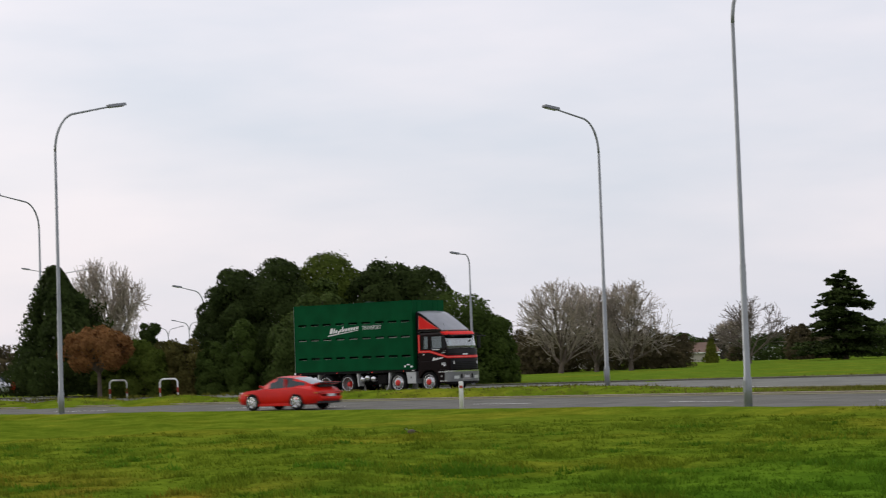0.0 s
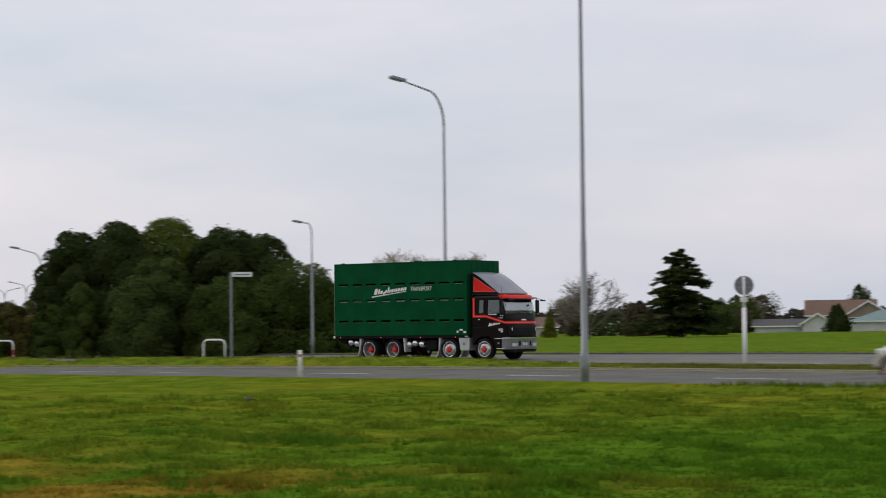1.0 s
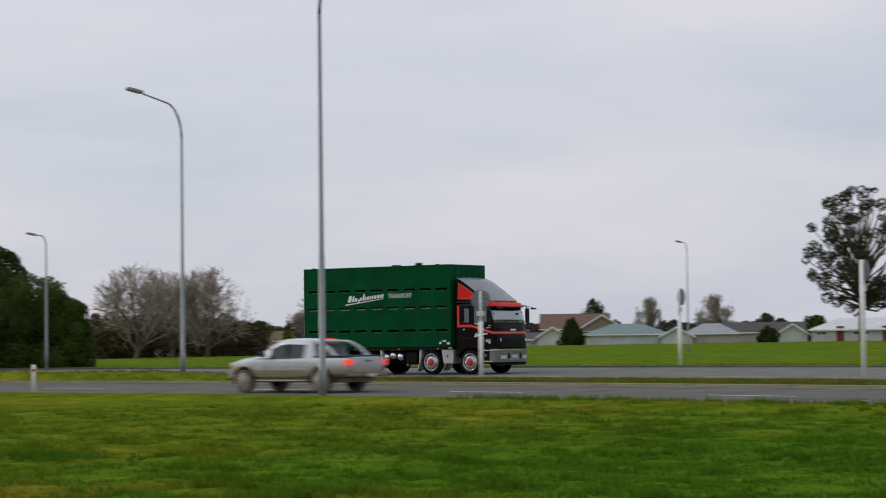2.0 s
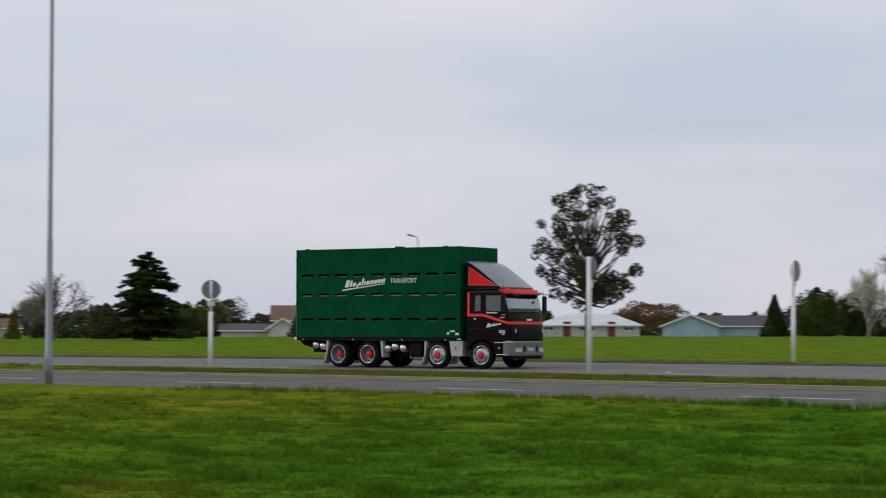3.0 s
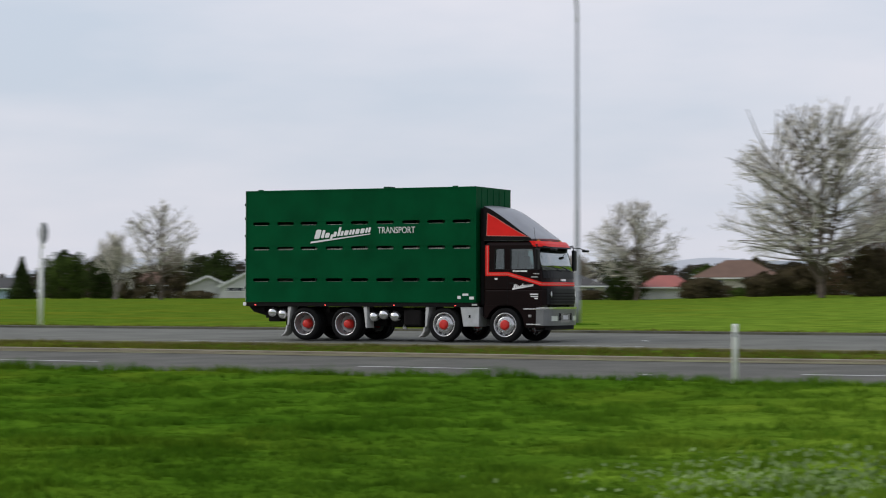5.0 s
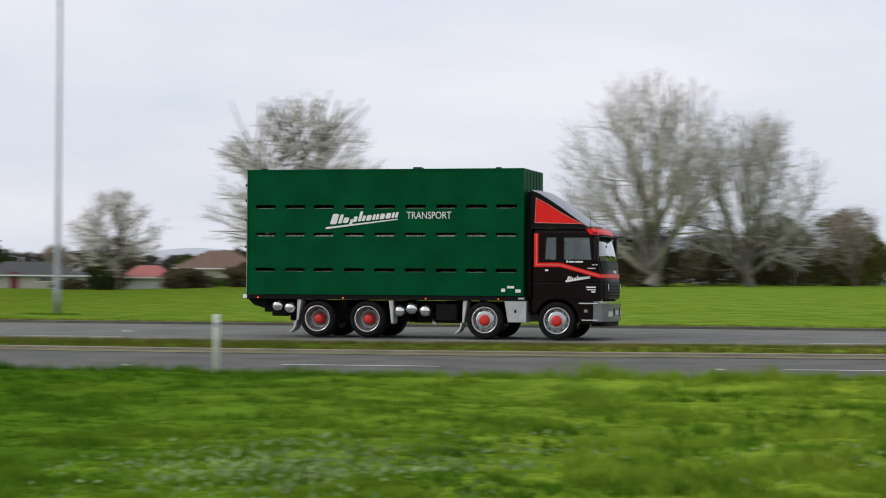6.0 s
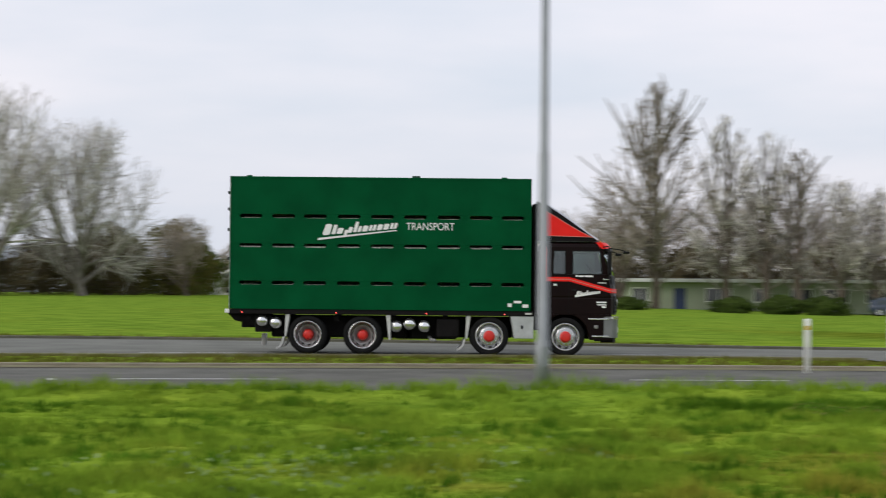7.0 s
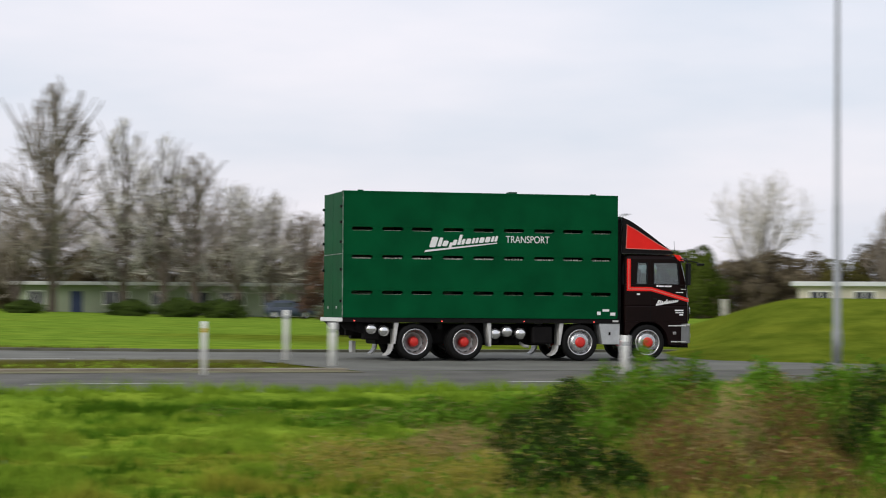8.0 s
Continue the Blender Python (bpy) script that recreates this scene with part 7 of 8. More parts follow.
for az, el, w, seed in ((32.3, 0.10, 3.4, 180), (33.3, 0.16, 3.4, 181), (34.3, 0.12, 3.4, 182), (35.2, 0.15, 3.2, 183)):
    billow_tree(az, 146, el, w, seed, L_HEDGE, "dark clipped hedge shrub before the timber house", 3500, 0.2, 18, -0.3, lump=0.34, name="large_shrub", trunk=False)
for az, el, w, seed in ((27.2, 1.70, 5.5, 184), (28.4, 1.85, 5.5, 185), (29.6, 1.80, 5.5, 186), (31.3, 1.70, 5.0, 187), (32.3, 1.45, 5.0, 188)):
    billow_tree(az, 172, el, w, seed, L_DRAB if seed % 2 else L_RUST, "reddish-brown winter thicket behind the evergreen", 6000, 0.26, 24, -0.3, lump=0.32, name="large_shrub", trunk=False)
house(41.0, 150, 3.2, 0.95, H_CREAM, R_WHITE, "cream flat-roofed house behind the grass bank", "flat", windows=3, depth=8)


# ---------------------------------------------------------------- cars
M_CARRED = material("red_car_paint", (0.62, 0.014, 0.008), 0.35, vary=0.05, scale=2.0, coat=0.08, spec=0.2)
M_CARGLASS = material("car_glass", (0.030, 0.042, 0.045), 0.06, vary=0.3, scale=2.0, spec=0.55)
# opaque glass with the sky's reflection put into its pale base colour
M_SCREENPALE = material("pale_reflecting_glass", (0.30, 0.34, 0.36), 0.08, vary=0.25, scale=1.5, spec=0.9)
M_UTE = material("muddy_silver_paint", (0.60, 0.64, 0.68), 0.35, 0.1, vary=0.08, scale=1.4, tint=(0.70, 0.74, 0.78))
M_MUD = material("mud_splashed_paint", (0.44, 0.40, 0.32), 0.75, vary=0.25, scale=2.2, tint=(0.52, 0.49, 0.44))
M_MUDDARK = material("dried_mud", (0.20, 0.165, 0.12), 0.9, vary=0.3, scale=3.0)
M_MUDRIM = material("muddy_alloy_rim", (0.40, 0.36, 0.28), 0.7, 0.1, vary=0.15, scale=5)
M_MUDTYRE = material("mud_caked_tyre", (0.16, 0.135, 0.10), 0.95, vary=0.35, scale=4.0)
M_WELL = material("dark_wheel_well", (0.022, 0.019, 0.016), 0.9, vary=0.3, scale=4.0, spec=0.1)
M_BLACKTRIM = material("black_plastic_trim", (0.012, 0.012, 0.012), 0.6, vary=0.2)
M_TAIL = material("lit_tail_lamp", (0.7, 0.03, 0.02), 0.3, emit=(1.0, 0.04, 0.02, 0.9))
M_TAILDULL = material("red_tail_lamp", (0.45, 0.02, 0.015), 0.3)
M_CARBLUE = material("dark_blue_car_paint", (0.03, 0.045, 0.075), 0.35, vary=0.1, coat=0.3)
M_CARSILVER = material("silver_car_paint", (0.42, 0.43, 0.44), 0.35, 0.3, vary=0.1)


def splashed(name, clean, mud, lo, hi):
    """Paint with dried mud that thins out upwards in a ragged edge between two heights."""
    m = material(name, clean, 0.38, 0.1, vary=0.06, scale=1.4)
    n, l = m.node_tree.nodes, m.node_tree.links
    b = n["Principled BSDF"]
    co, sep, no = n.new("ShaderNodeTexCoord"), n.new("ShaderNodeSeparateXYZ"), n.new("ShaderNodeTexNoise")
    no.inputs["Scale"].default_value, no.inputs["Detail"].default_value = 2.6, 6.0
    l.new(co.outputs["Object"], sep.inputs["Vector"])
    l.new(co.outputs["Object"], no.inputs["Vector"])
    add, span = n.new("ShaderNodeMath"), n.new("ShaderNodeMapRange")
    add.operation = "MULTIPLY_ADD"
    add.inputs[1].default_value = -0.55
    l.new(no.outputs["Fac"], add.inputs[0])
    l.new(sep.outputs["Z"], add.inputs[2])
    span.interpolation_type = "SMOOTHSTEP"
    span.inputs["From Min"].default_value, span.inputs["From Max"].default_value = hi - 0.27, lo - 0.27
    l.new(add.outputs[0], span.inputs["Value"])
    mix = n.new("ShaderNodeMix")
    mix.data_type = "RGBA"
    l.new(span.outputs["Result"], mix.inputs["Factor"])
    l.new(b.inputs["Base Color"].links[0].from_socket, mix.inputs["A"])
    mix.inputs["B"].default_value = (*mud, 1)
    l.new(mix.outputs["Result"], b.inputs["Base Color"])
    return m


M_MUDDY = splashed("silver_paint_with_mud", (0.56, 0.60, 0.65), (0.27, 0.225, 0.14), 0.55, 1.10)


def skin(sections, pick, thing_, mats, labels=None):
    """Panels between half sections (x, [(y, z), ...]) and their mirror image, shared out among parts by pick(i, j)."""
    bms = {}
    m = len(sections[0][1])
    for side in (1, -1):
        for i in range(len(sections) - 1):
            (xa, a), (xb, b) = sections[i], sections[i + 1]
            for j in range(m - 1):
                key = (pick(i, j), side if pick(i, j) == "side_window" else 0)
                bm = bms.setdefault(key, bmesh.new())
                q = [(xa, a[j]), (xb, b[j]), (xb, b[j + 1]), (xa, a[j + 1])]
                bm.faces.new([bm.verts.new((x, y * side, z)) for x, (y, z) in q])
    for xs, e in ((sections[0], 0), (sections[-1], len(sections) - 2)):
        bm = bms.setdefault((pick(e, 0), 0), bmesh.new())
        ring = [(y, z) for y, z in xs[1]] + [(-y, z) for y, z in xs[1][::-1]]
        vs = []
        for y, z in ring:
            if not vs or (Vector((xs[0], y, z)) - vs[-1].co).length > 1e-4:
                vs.append(bm.verts.new((xs[0], y, z)))
        if len(vs) > 2:
            bm.faces.new(vs)
    for (key, _), bm in bms.items():
        bmesh.ops.remove_doubles(bm, verts=bm.verts[:], dist=1e-4)
        bmesh.ops.recalc_face_normals(bm, faces=bm.faces[:])
        part(key, bm, mats[key], thing_, (labels or {}).get(key, ""), True).data.set_sharp_from_angle(angle=radians(32))


def car_wheel(r, width, rim_mat, spokes=5, rubber=None):
    tyre, rim, cap = bmesh.new(), bmesh.new(), bmesh.new()
    w = width / 2
    k = r / 0.48
    lathe(tyre, [(-w * 0.8, 0.32 * k), (-w, 0.36 * k), (-w * 0.95, 0.45 * k), (-w * 0.7, r), (w * 0.7, r), (w, 0.44 * k), (w * 0.8, 0.32 * k)], 32, open_start=True, open_end=True)
    lathe(rim, [(-w * 0.82, 0.325 * k), (-w * 0.98, 0.34 * k), (-w * 0.94, 0.30 * k), (-w * 0.86, 0.27 * k), (-w * 0.86, 0.05)], 28, open_start=True)
    for s in range(spokes):
        a = 2 * math.pi * s / spokes
        c, n = math.cos(a), math.sin(a)
        lo, hi = 0.05 * k, 0.31 * k
        q = 0.055 * k
        vs = [rim.verts.new((c * d - n * e, y, n * d + c * e)) for y in (-w * 0.99, -w * 0.8) for d, e in ((lo, -q), (hi, -q * 0.7), (hi, q * 0.7), (lo, q))]
        for f in ((0, 1, 2, 3), (7, 6, 5, 4), (0, 4, 5, 1), (2, 6, 7, 3), (1, 5, 6, 2)):
            rim.faces.new([vs[i] for i in f])
    bmesh.ops.recalc_face_normals(rim, faces=rim.faces[:])
    lathe(cap, [(-w * 0.7, 0.07 * k), (-w * 1.0, 0.065 * k), (-w * 1.05, 0.02)], 16)
    return [Mesh("tyre", tyre, rubber or M_TYRE), Mesh("rim", rim, rim_mat), Mesh("hub_cap", cap, rim_mat)]


def half(hw, zb, sh, zt):
    return [(0, zb), (hw * 0.86, zb), (hw * 0.97, zb + 0.10), (hw, zb + 0.22), (hw * 0.995, sh - 0.10), (hw * 0.95, sh), (hw * 0.72, zt - 0.005), (hw * 0.35, zt), (0, zt)]


def arches(t, axles, y, r, z, mat):
    """Flat dark plates on the flanks round each wheel, coloured as the shade in its well."""
    for x in axles:
        for s in (-1, 1):
            pts = [(r * math.cos(a), r * math.sin(a)) for a in np.linspace(-0.25, math.pi + 0.25, 20)]
            bm = bmesh.new()
            prism(bm, pts, -0.012, 0.06)
            part("wheel_well", bm, mat, t, m=pose(x, s * y, z, 0, 0, 0 if s < 0 else 180))


def sports_car():
    t = thing("sports_car", Matrix(), "bright red rear-engined coupe with a tail spoiler on the road", "car")
    body = [(x, half(hw, zb, sh, zt)) for x, zb, zt, sh, hw in (
        (-2.12, 0.38, 0.58, 0.52, 0.60), (-2.04, 0.30, 0.74, 0.64, 0.72), (-1.85, 0.25, 0.86, 0.74, 0.79), (-1.45, 0.22, 0.93, 0.82, 0.84), (-1.05, 0.20, 0.95, 0.86, 0.85),
        (-0.5, 0.19, 0.91, 0.85, 0.82), (0.2, 0.18, 0.88, 0.82, 0.80), (0.7, 0.18, 0.88, 0.81, 0.80), (1.1, 0.20, 0.82, 0.80, 0.81), (1.5, 0.21, 0.76, 0.77, 0.80),
        (1.80, 0.23, 0.68, 0.71, 0.77), (1.98, 0.25, 0.60, 0.62, 0.71), (2.10, 0.28, 0.53, 0.52, 0.62), (2.16, 0.34, 0.46, 0.44, 0.50))]
    skin(body, lambda i, j: "body", t, {"body": M_CARRED}, {"body": "glossy red rounded body"})
    cab_ = [(x, [(wb, zb), (wt + (wb - wt) * 0.35, zb + (z - zb) * 0.62), (wt, z - 0.05), (wt * 0.7, z - 0.008), (0, z)]) for x, zb, z, wb, wt in (
        (-1.74, 0.88, 0.93, 0.44, 0.38), (-1.30, 0.89, 1.13, 0.60, 0.48), (-0.75, 0.88, 1.27, 0.67, 0.53), (-0.2, 0.86, 1.325, 0.70, 0.56), (0.14, 0.85, 1.30, 0.70, 0.56),
        (0.45, 0.85, 1.18, 0.69, 0.57), (0.88, 0.85, 0.88, 0.66, 0.60))]

    def pick(i, j):
        if i in (0, 1) and j >= 2:
            return "rear_window"
        if i in (4, 5) and j >= 2:
            return "windscreen"
        if i in (2, 3, 4) and j == 0 or i in (2, 3) and j == 1 or (i == 1 and j == 0):
            return "side_window"
        return "roof"
    skin(cab_, pick, t, {"rear_window": M_SCREENPALE, "windscreen": M_CARGLASS, "side_window": M_CARGLASS, "roof": M_CARRED})
    for s in (-1, 1):
        part("door_pillar", boxes((-0.42, -0.36, s * 0.66 - 0.035, s * 0.66 + 0.035, 0.86, 1.22)), M_CARRED, t)
        part("door_mirror", boxes((0.62, 0.74, s * 0.84 - 0.06, s * 0.84 + 0.06, 0.88, 0.98), bevel=0.02), M_CARRED, t)
        part("tail_lamp", boxes((-2.09, -2.0, s * 0.50 - 0.22, s * 0.50 + 0.22, 0.62, 0.70), bevel=0.01), M_TAILDULL, t, "red tail lamp cluster")
        part("indicator", boxes((-2.03, -1.93, s * 0.72 - 0.05, s * 0.72 + 0.04, 0.63, 0.68), bevel=0.01), M_AMBER, t)
        part("headlamp", boxes((1.84, 1.98, s * 0.58 - 0.09, s * 0.58 + 0.09, 0.57, 0.72), bevel=0.04), M_LENS, t)
        part("sill", boxes((-0.95, 0.95, s * 0.80 - 0.03, s * 0.80 + 0.015, 0.17, 0.27), bevel=0.01), M_CARRED, t)
        part("side_lamp", boxes((1.45, 1.62, s * 0.805 - 0.01, s * 0.805 + 0.01, 0.60, 0.64)), M_AMBER, t)
    bm = bmesh.new()
    prism(bm, [(-2.06, 1.00), (-1.62, 0.93), (-1.60, 0.96), (-2.05, 1.06)], -0.60, 0.60, 0.012)
    sp = part("tail_spoiler", bm, M_CARRED, t, "flat red tail spoiler")
    part("spoiler_rim", boxes((-2.12, -2.02, -0.62, 0.62, 1.00, 1.05), bevel=0.015), M_BLACKTRIM, sp)
    part("spoiler_stalk", boxes((-1.90, -1.65, -0.40, 0.40, 0.86, 0.97), bevel=0.02), M_BLACKTRIM, sp)
    part("rear_valance", boxes((-2.06, -1.86, -0.66, 0.66, 0.24, 0.36), bevel=0.02), M_BLACKTRIM, t)
    part("bumper_strip", boxes((-2.14, -2.06, -0.60, 0.60, 0.40, 0.50), bevel=0.02), M_CARRED, t)
    part("number_plate", boxes((-2.15, -2.11, -0.20, 0.20, 0.50, 0.60)), M_PLATE, t)
    arches(t, (-1.05, 1.22), 0.832, 0.345, 0.315, M_WELL)
    proto = car_wheel(0.315, 0.21, M_RIM)
    ws_ = [(add_wheel(t, proto, x, s, 0.315, 0.755), x, s, 0.755) for s in (-1, 1) for x in (-1.05, 1.22)]
    return t, ws_


def pickup():
    t = thing("pickup_truck", Matrix(), "silver double-cab pickup, mud-splashed, tail lamps lit", "pickup truck")
    body = [(x, half(hw, zb, sh, zt)) for x, zb, zt, sh, hw in (
        (-2.62, 0.56, 1.08, 1.04, 0.86), (-2.55, 0.50, 1.12, 1.08, 0.91), (-2.0, 0.48, 1.12, 1.08, 0.93), (-1.0, 0.44, 1.12, 1.08, 0.93), (-0.72, 0.42, 1.12, 1.08, 0.92), (0.2, 0.40, 1.12, 1.06, 0.92),
        (1.05, 0.40, 1.14, 1.05, 0.92), (1.45, 0.42, 1.13, 1.03, 0.93), (1.9, 0.44, 1.09, 0.99, 0.92), (2.20, 0.46, 1.02, 0.93, 0.88), (2.36, 0.48, 0.92, 0.86, 0.80), (2.43, 0.54, 0.80, 0.76, 0.70))]
    skin(body, lambda i, j: "body", t, {"body": M_MUDDY}, {"body": "silver body with mud sprayed up the sills"})
    cab_ = [(x, [(wb, zb), (wt + (wb - wt) * 0.30, zb + (z - zb) * 0.70), (wt, z - 0.05), (wt * 0.75, z - 0.01), (0, z)]) for x, zb, z, wb, wt in (
        (-1.22, 1.09, 1.14, 0.84, 0.80), (-1.06, 1.09, 1.64, 0.86, 0.68), (-0.76, 1.09, 1.69, 0.87, 0.68), (-0.1, 1.08, 1.72, 0.87, 0.68), (0.32, 1.08, 1.69, 0.87, 0.68),
        (0.68, 1.09, 1.49, 0.87, 0.72), (1.28, 1.09, 1.12, 0.86, 0.80))]

    def pick(i, j):
        if i == 0 and j >= 2:
            return "rear_window"
        if i >= 4 and j >= 2:
            return "windscreen"
        if i in (2, 3, 4) and j == 0:
            return "side_window"
        return "roof"
    skin(cab_, pick, t, {"rear_window": M_CARGLASS, "windscreen": M_CARGLASS, "side_window": M_CARGLASS, "roof": M_UTE})
    for s in (-1, 1):
        part("door_pillar", boxes((-0.10, -0.04, s * 0.84 - 0.03, s * 0.84 + 0.022, 1.09, 1.54)), M_BLACKTRIM, t)
        part("tail_lamp", boxes((-2.66, -2.46, s * 0.86 - 0.10, s * 0.86 + 0.075, 0.86, 1.03), bevel=0.02), M_TAIL, t, "lit red tail lamp")
        part("door_mirror", boxes((0.78, 0.92, s * 1.0 - 0.10, s * 1.0 + 0.10, 1.12, 1.30), bevel=0.03), M_BLACKTRIM, t)
        part("headlamp", boxes((2.20, 2.40, s * 0.64 - 0.16, s * 0.64 + 0.16, 0.80, 0.96), bevel=0.04), M_LENS, t)
        part("side_step", boxes((-0.95, 1.10, s * 0.97 - 0.08, s * 0.97 + 0.06, 0.36, 0.41), bevel=0.018), M_MUD, t, "mud-caked side step")
        for x in (-0.085, 0.86):
            part("door_seam", boxes((x, x + 0.010, s * 0.921 - 0.003, s * 0.921 + 0.003, 0.52, 1.08)), M_MUDDARK, t)
        for x in (-0.02, -0.72):
            part("door_handle", boxes((x - 0.16, x, s * 0.93 - 0.012, s * 0.93 + 0.012, 0.95, 0.985), bevel=0.006), M_CHROME, t)
        part("side_strip", boxes((-1.0, 1.25, s * 0.928 - 0.008, s * 0.928 + 0.010, 0.70, 0.76), bevel=0.006), M_MUD, t)
        bm = bmesh.new()
        prism(bm, [(-1.05, 1.62), (-1.00, 1.66), (-1.30, 1.63), (-1.70, 1.45), (-2.02, 1.20), (-2.05, 1.13), (-1.92, 1.13), (-1.86, 1.22), (-1.60, 1.42), (-1.28, 1.56)][::-1], s * 0.80 - 0.04, s * 0.80 + 0.04, 0.012)
        part("sports_bar", bm, M_UTE, t, "silver curved sports bar")
    bm = bmesh.new()
    tube(bm, [(-1.26, -0.80, 1.58), (-1.28, -0.5, 1.62), (-1.28, 0.5, 1.62), (-1.26, 0.80, 1.58)], 0.04, 8)
    part("sports_bar", bm, M_UTE, t, "silver curved sports bar", True)
    part("brake_lamp", boxes((-1.12, -1.06, -0.26, 0.26, 1.645, 1.70), bevel=0.01), M_TAIL, t, "lit high brake lamp")
    part("tonneau", boxes((-2.56, -1.16, -0.86, 0.86, 1.115, 1.165), bevel=0.02), M_BLACKTRIM, t, "black soft tonneau cover")
    tg = part("tailgate", boxes((-2.67, -2.60, -0.74, 0.74, 0.62, 1.11), bevel=0.02), M_MUDDY, t, "muddy silver tailgate")
    part("gate_handle", boxes((-2.69, -2.665, -0.12, 0.12, 0.96, 1.02), bevel=0.005), M_BLACKTRIM, tg)
    part("rear_bumper", boxes((-2.82, -2.58, -0.90, 0.90, 0.50, 0.62), bevel=0.03), M_MUDDARK, t, "muddy dark rear bumper")
    part("number_plate", boxes((-2.835, -2.81, -0.18, 0.18, 0.50, 0.60)), M_PLATE, t)
    part("front_bumper", boxes((2.26, 2.50, -0.80, 0.80, 0.44, 0.70), bevel=0.06), M_MUD, t)
    part("grille", boxes((2.40, 2.46, -0.46, 0.46, 0.74, 0.90), bevel=0.02), M_CHROME, t)
    part("underbody", boxes((-2.4, 2.2, -0.62, 0.62, 0.32, 0.48), bevel=0.03), M_MUDDARK, t)
    arches(t, (-1.50, 1.72), 0.935, 0.455, 0.385, M_WELL)
    proto = car_wheel(0.375, 0.25, M_MUDRIM, 12, M_MUDTYRE)
    ws_ = [(add_wheel(t, proto, x, s, 0.375, 0.83), x, s, 0.83) for s in (-1, 1) for x in (-1.50, 1.72)]
    return t, ws_


sports, sports_wheels = sports_car()
ute, ute_wheels = pickup()


def hatchback(az, d, turn, paint, label):
    t = thing("parked_car", set_on(az, d, turn), label, "car")
    body = [(x, half(hw, zb, sh, zt)) for x, zb, zt, sh, hw in ((-1.95, 0.40, 0.85, 0.78, 0.74), (-1.8, 0.26, 0.95, 0.88, 0.82), (-0.8, 0.22, 0.95, 0.90, 0.85), (0.8, 0.22, 0.93, 0.88, 0.85),
                                                                (1.5, 0.24, 0.82, 0.76, 0.82), (1.95, 0.34, 0.66, 0.60, 0.70))]
    skin(body, lambda i, j: "body", t, {"body": paint})
    cab_ = [(x, [(wb, 0.90), (wt + 0.05, 1.25), (wt, z - 0.05), (0, z)]) for x, z, wb, wt in ((-1.85, 0.96, 0.74, 0.60), (-1.4, 1.44, 0.76, 0.60), (-0.3, 1.50, 0.78, 0.62), (0.3, 1.42, 0.78, 0.62), (1.0, 0.95, 0.76, 0.66))]
    skin(cab_, lambda i, j: "window" if (j == 0 and i in (1, 2)) or (i in (0, 3) and j >= 1) else "roof", t, {"window": M_CARGLASS, "roof": paint})
    proto = car_wheel(0.31, 0.2, M_RIM)
    for s in (-1, 1):
        for x in (-1.25, 1.25):
            add_wheel(t, proto, x, s, 0.31, 0.76)
    return t


hatchback(-64.93, 141, 40, M_CARRED, "small red hatchback parked beyond the road")
hatchback(26.05, 172, -20, M_CARBLUE, "dark blue hatchback parked by the flat-roofed house")
hatchback(14.9, 215, -10, M_CARSILVER, "silver hatchback parked before the garden trees")
hatchback(-66.3, 150, 30, M_CARSILVER, "silver hatchback waiting far down the road")


def guard_rail(az0, az1, d, el):
    a, b = polar(az0, d), polar(az1, d)
    t = thing("guard_rail", pose(a.x, a.y, land(a.x, a.y)), "low white guard rail on short posts", "guard rail")
    ln = (b - a).length
    ang = math.degrees(math.atan2(b.y - a.y, b.x - a.x))
    h = up(d, el) - land(a.x, a.y)
    part("rail", boxes((0, ln, -0.02, 0.03, h - 0.19, h - 0.12), (0, ln, -0.04, 0.0, h - 0.12, h - 0.07), (0, ln, -0.02, 0.03, h - 0.07, h)), M_WHITE, t, m=pose(0, 0, 0, 0, 0, ang))
    n = int(ln / 2) + 1
    for k in range(n + 1):
        part("post", boxes((ln * k / n - 0.05, ln * k / n + 0.05, 0.03, 0.13, -0.1, h - 0.02)), M_WHITE, t, m=pose(0, 0, 0, 0, 0, ang))


def gate_pillar(az, d, top_el):
    h = up(d, top_el) - land(*polar(az, d).xy)
    t = thing("gate_pillar", set_on(az, d, -az), "pale concrete gate pillar with a flat cap behind the bank", "pillar")
    part("shaft", boxes((-0.20, 0.20, -0.20, 0.20, -0.1, h - 0.08), bevel=0.015), M_PILLAR, t)
    part("cap", boxes((-0.24, 0.24, -0.24, 0.24, h - 0.08, h), bevel=0.02), M_PILLAR, t)


M_PILLAR = material("weathered_concrete_pillar", (0.42, 0.40, 0.36), 0.85, vary=0.2, scale=2.0, bump=0.3)
gate_pillar(37.45, 128, 0.36)
guard_rail(29.0, 33.5, 88, -0.55)
guard_rail(-66.5, -63.7, 150, -0.25)


# ---------------------------------------------------------------- grass blades, weeds and brambles
def blades(name, spots, heights, per, spread, mat, rng, width=0.012, lean=0.35):
    """Tufts of thin blades, each a leaning sliver."""
    n = len(spots)
    c = np.repeat(spots, per, axis=0)
    h = np.repeat(heights, per) * rng.uniform(0.5, 1.2, n * per)
    c = c + np.concatenate([rng.normal(size=(n * per, 2)) * spread, np.zeros((n * per, 1))], axis=1)
    a = rng.uniform(0, 2 * math.pi, n * per)
    side = np.stack([np.cos(a), np.sin(a), np.zeros_like(a)], axis=1) * (1.25 * width * rng.uniform(0.6, 1.4, n * per))[:, None]
    tip = c + np.concatenate([rng.normal(size=(n * per, 2)) * lean * h[:, None], h[:, None]], axis=1)
    vs = np.stack([c - side, c + side, tip], axis=1).reshape(-1, 3)
    return raw_mesh(name, vs, np.arange(n * per)[:, None] * 3 + np.array([[0, 1, 2]]), mat)


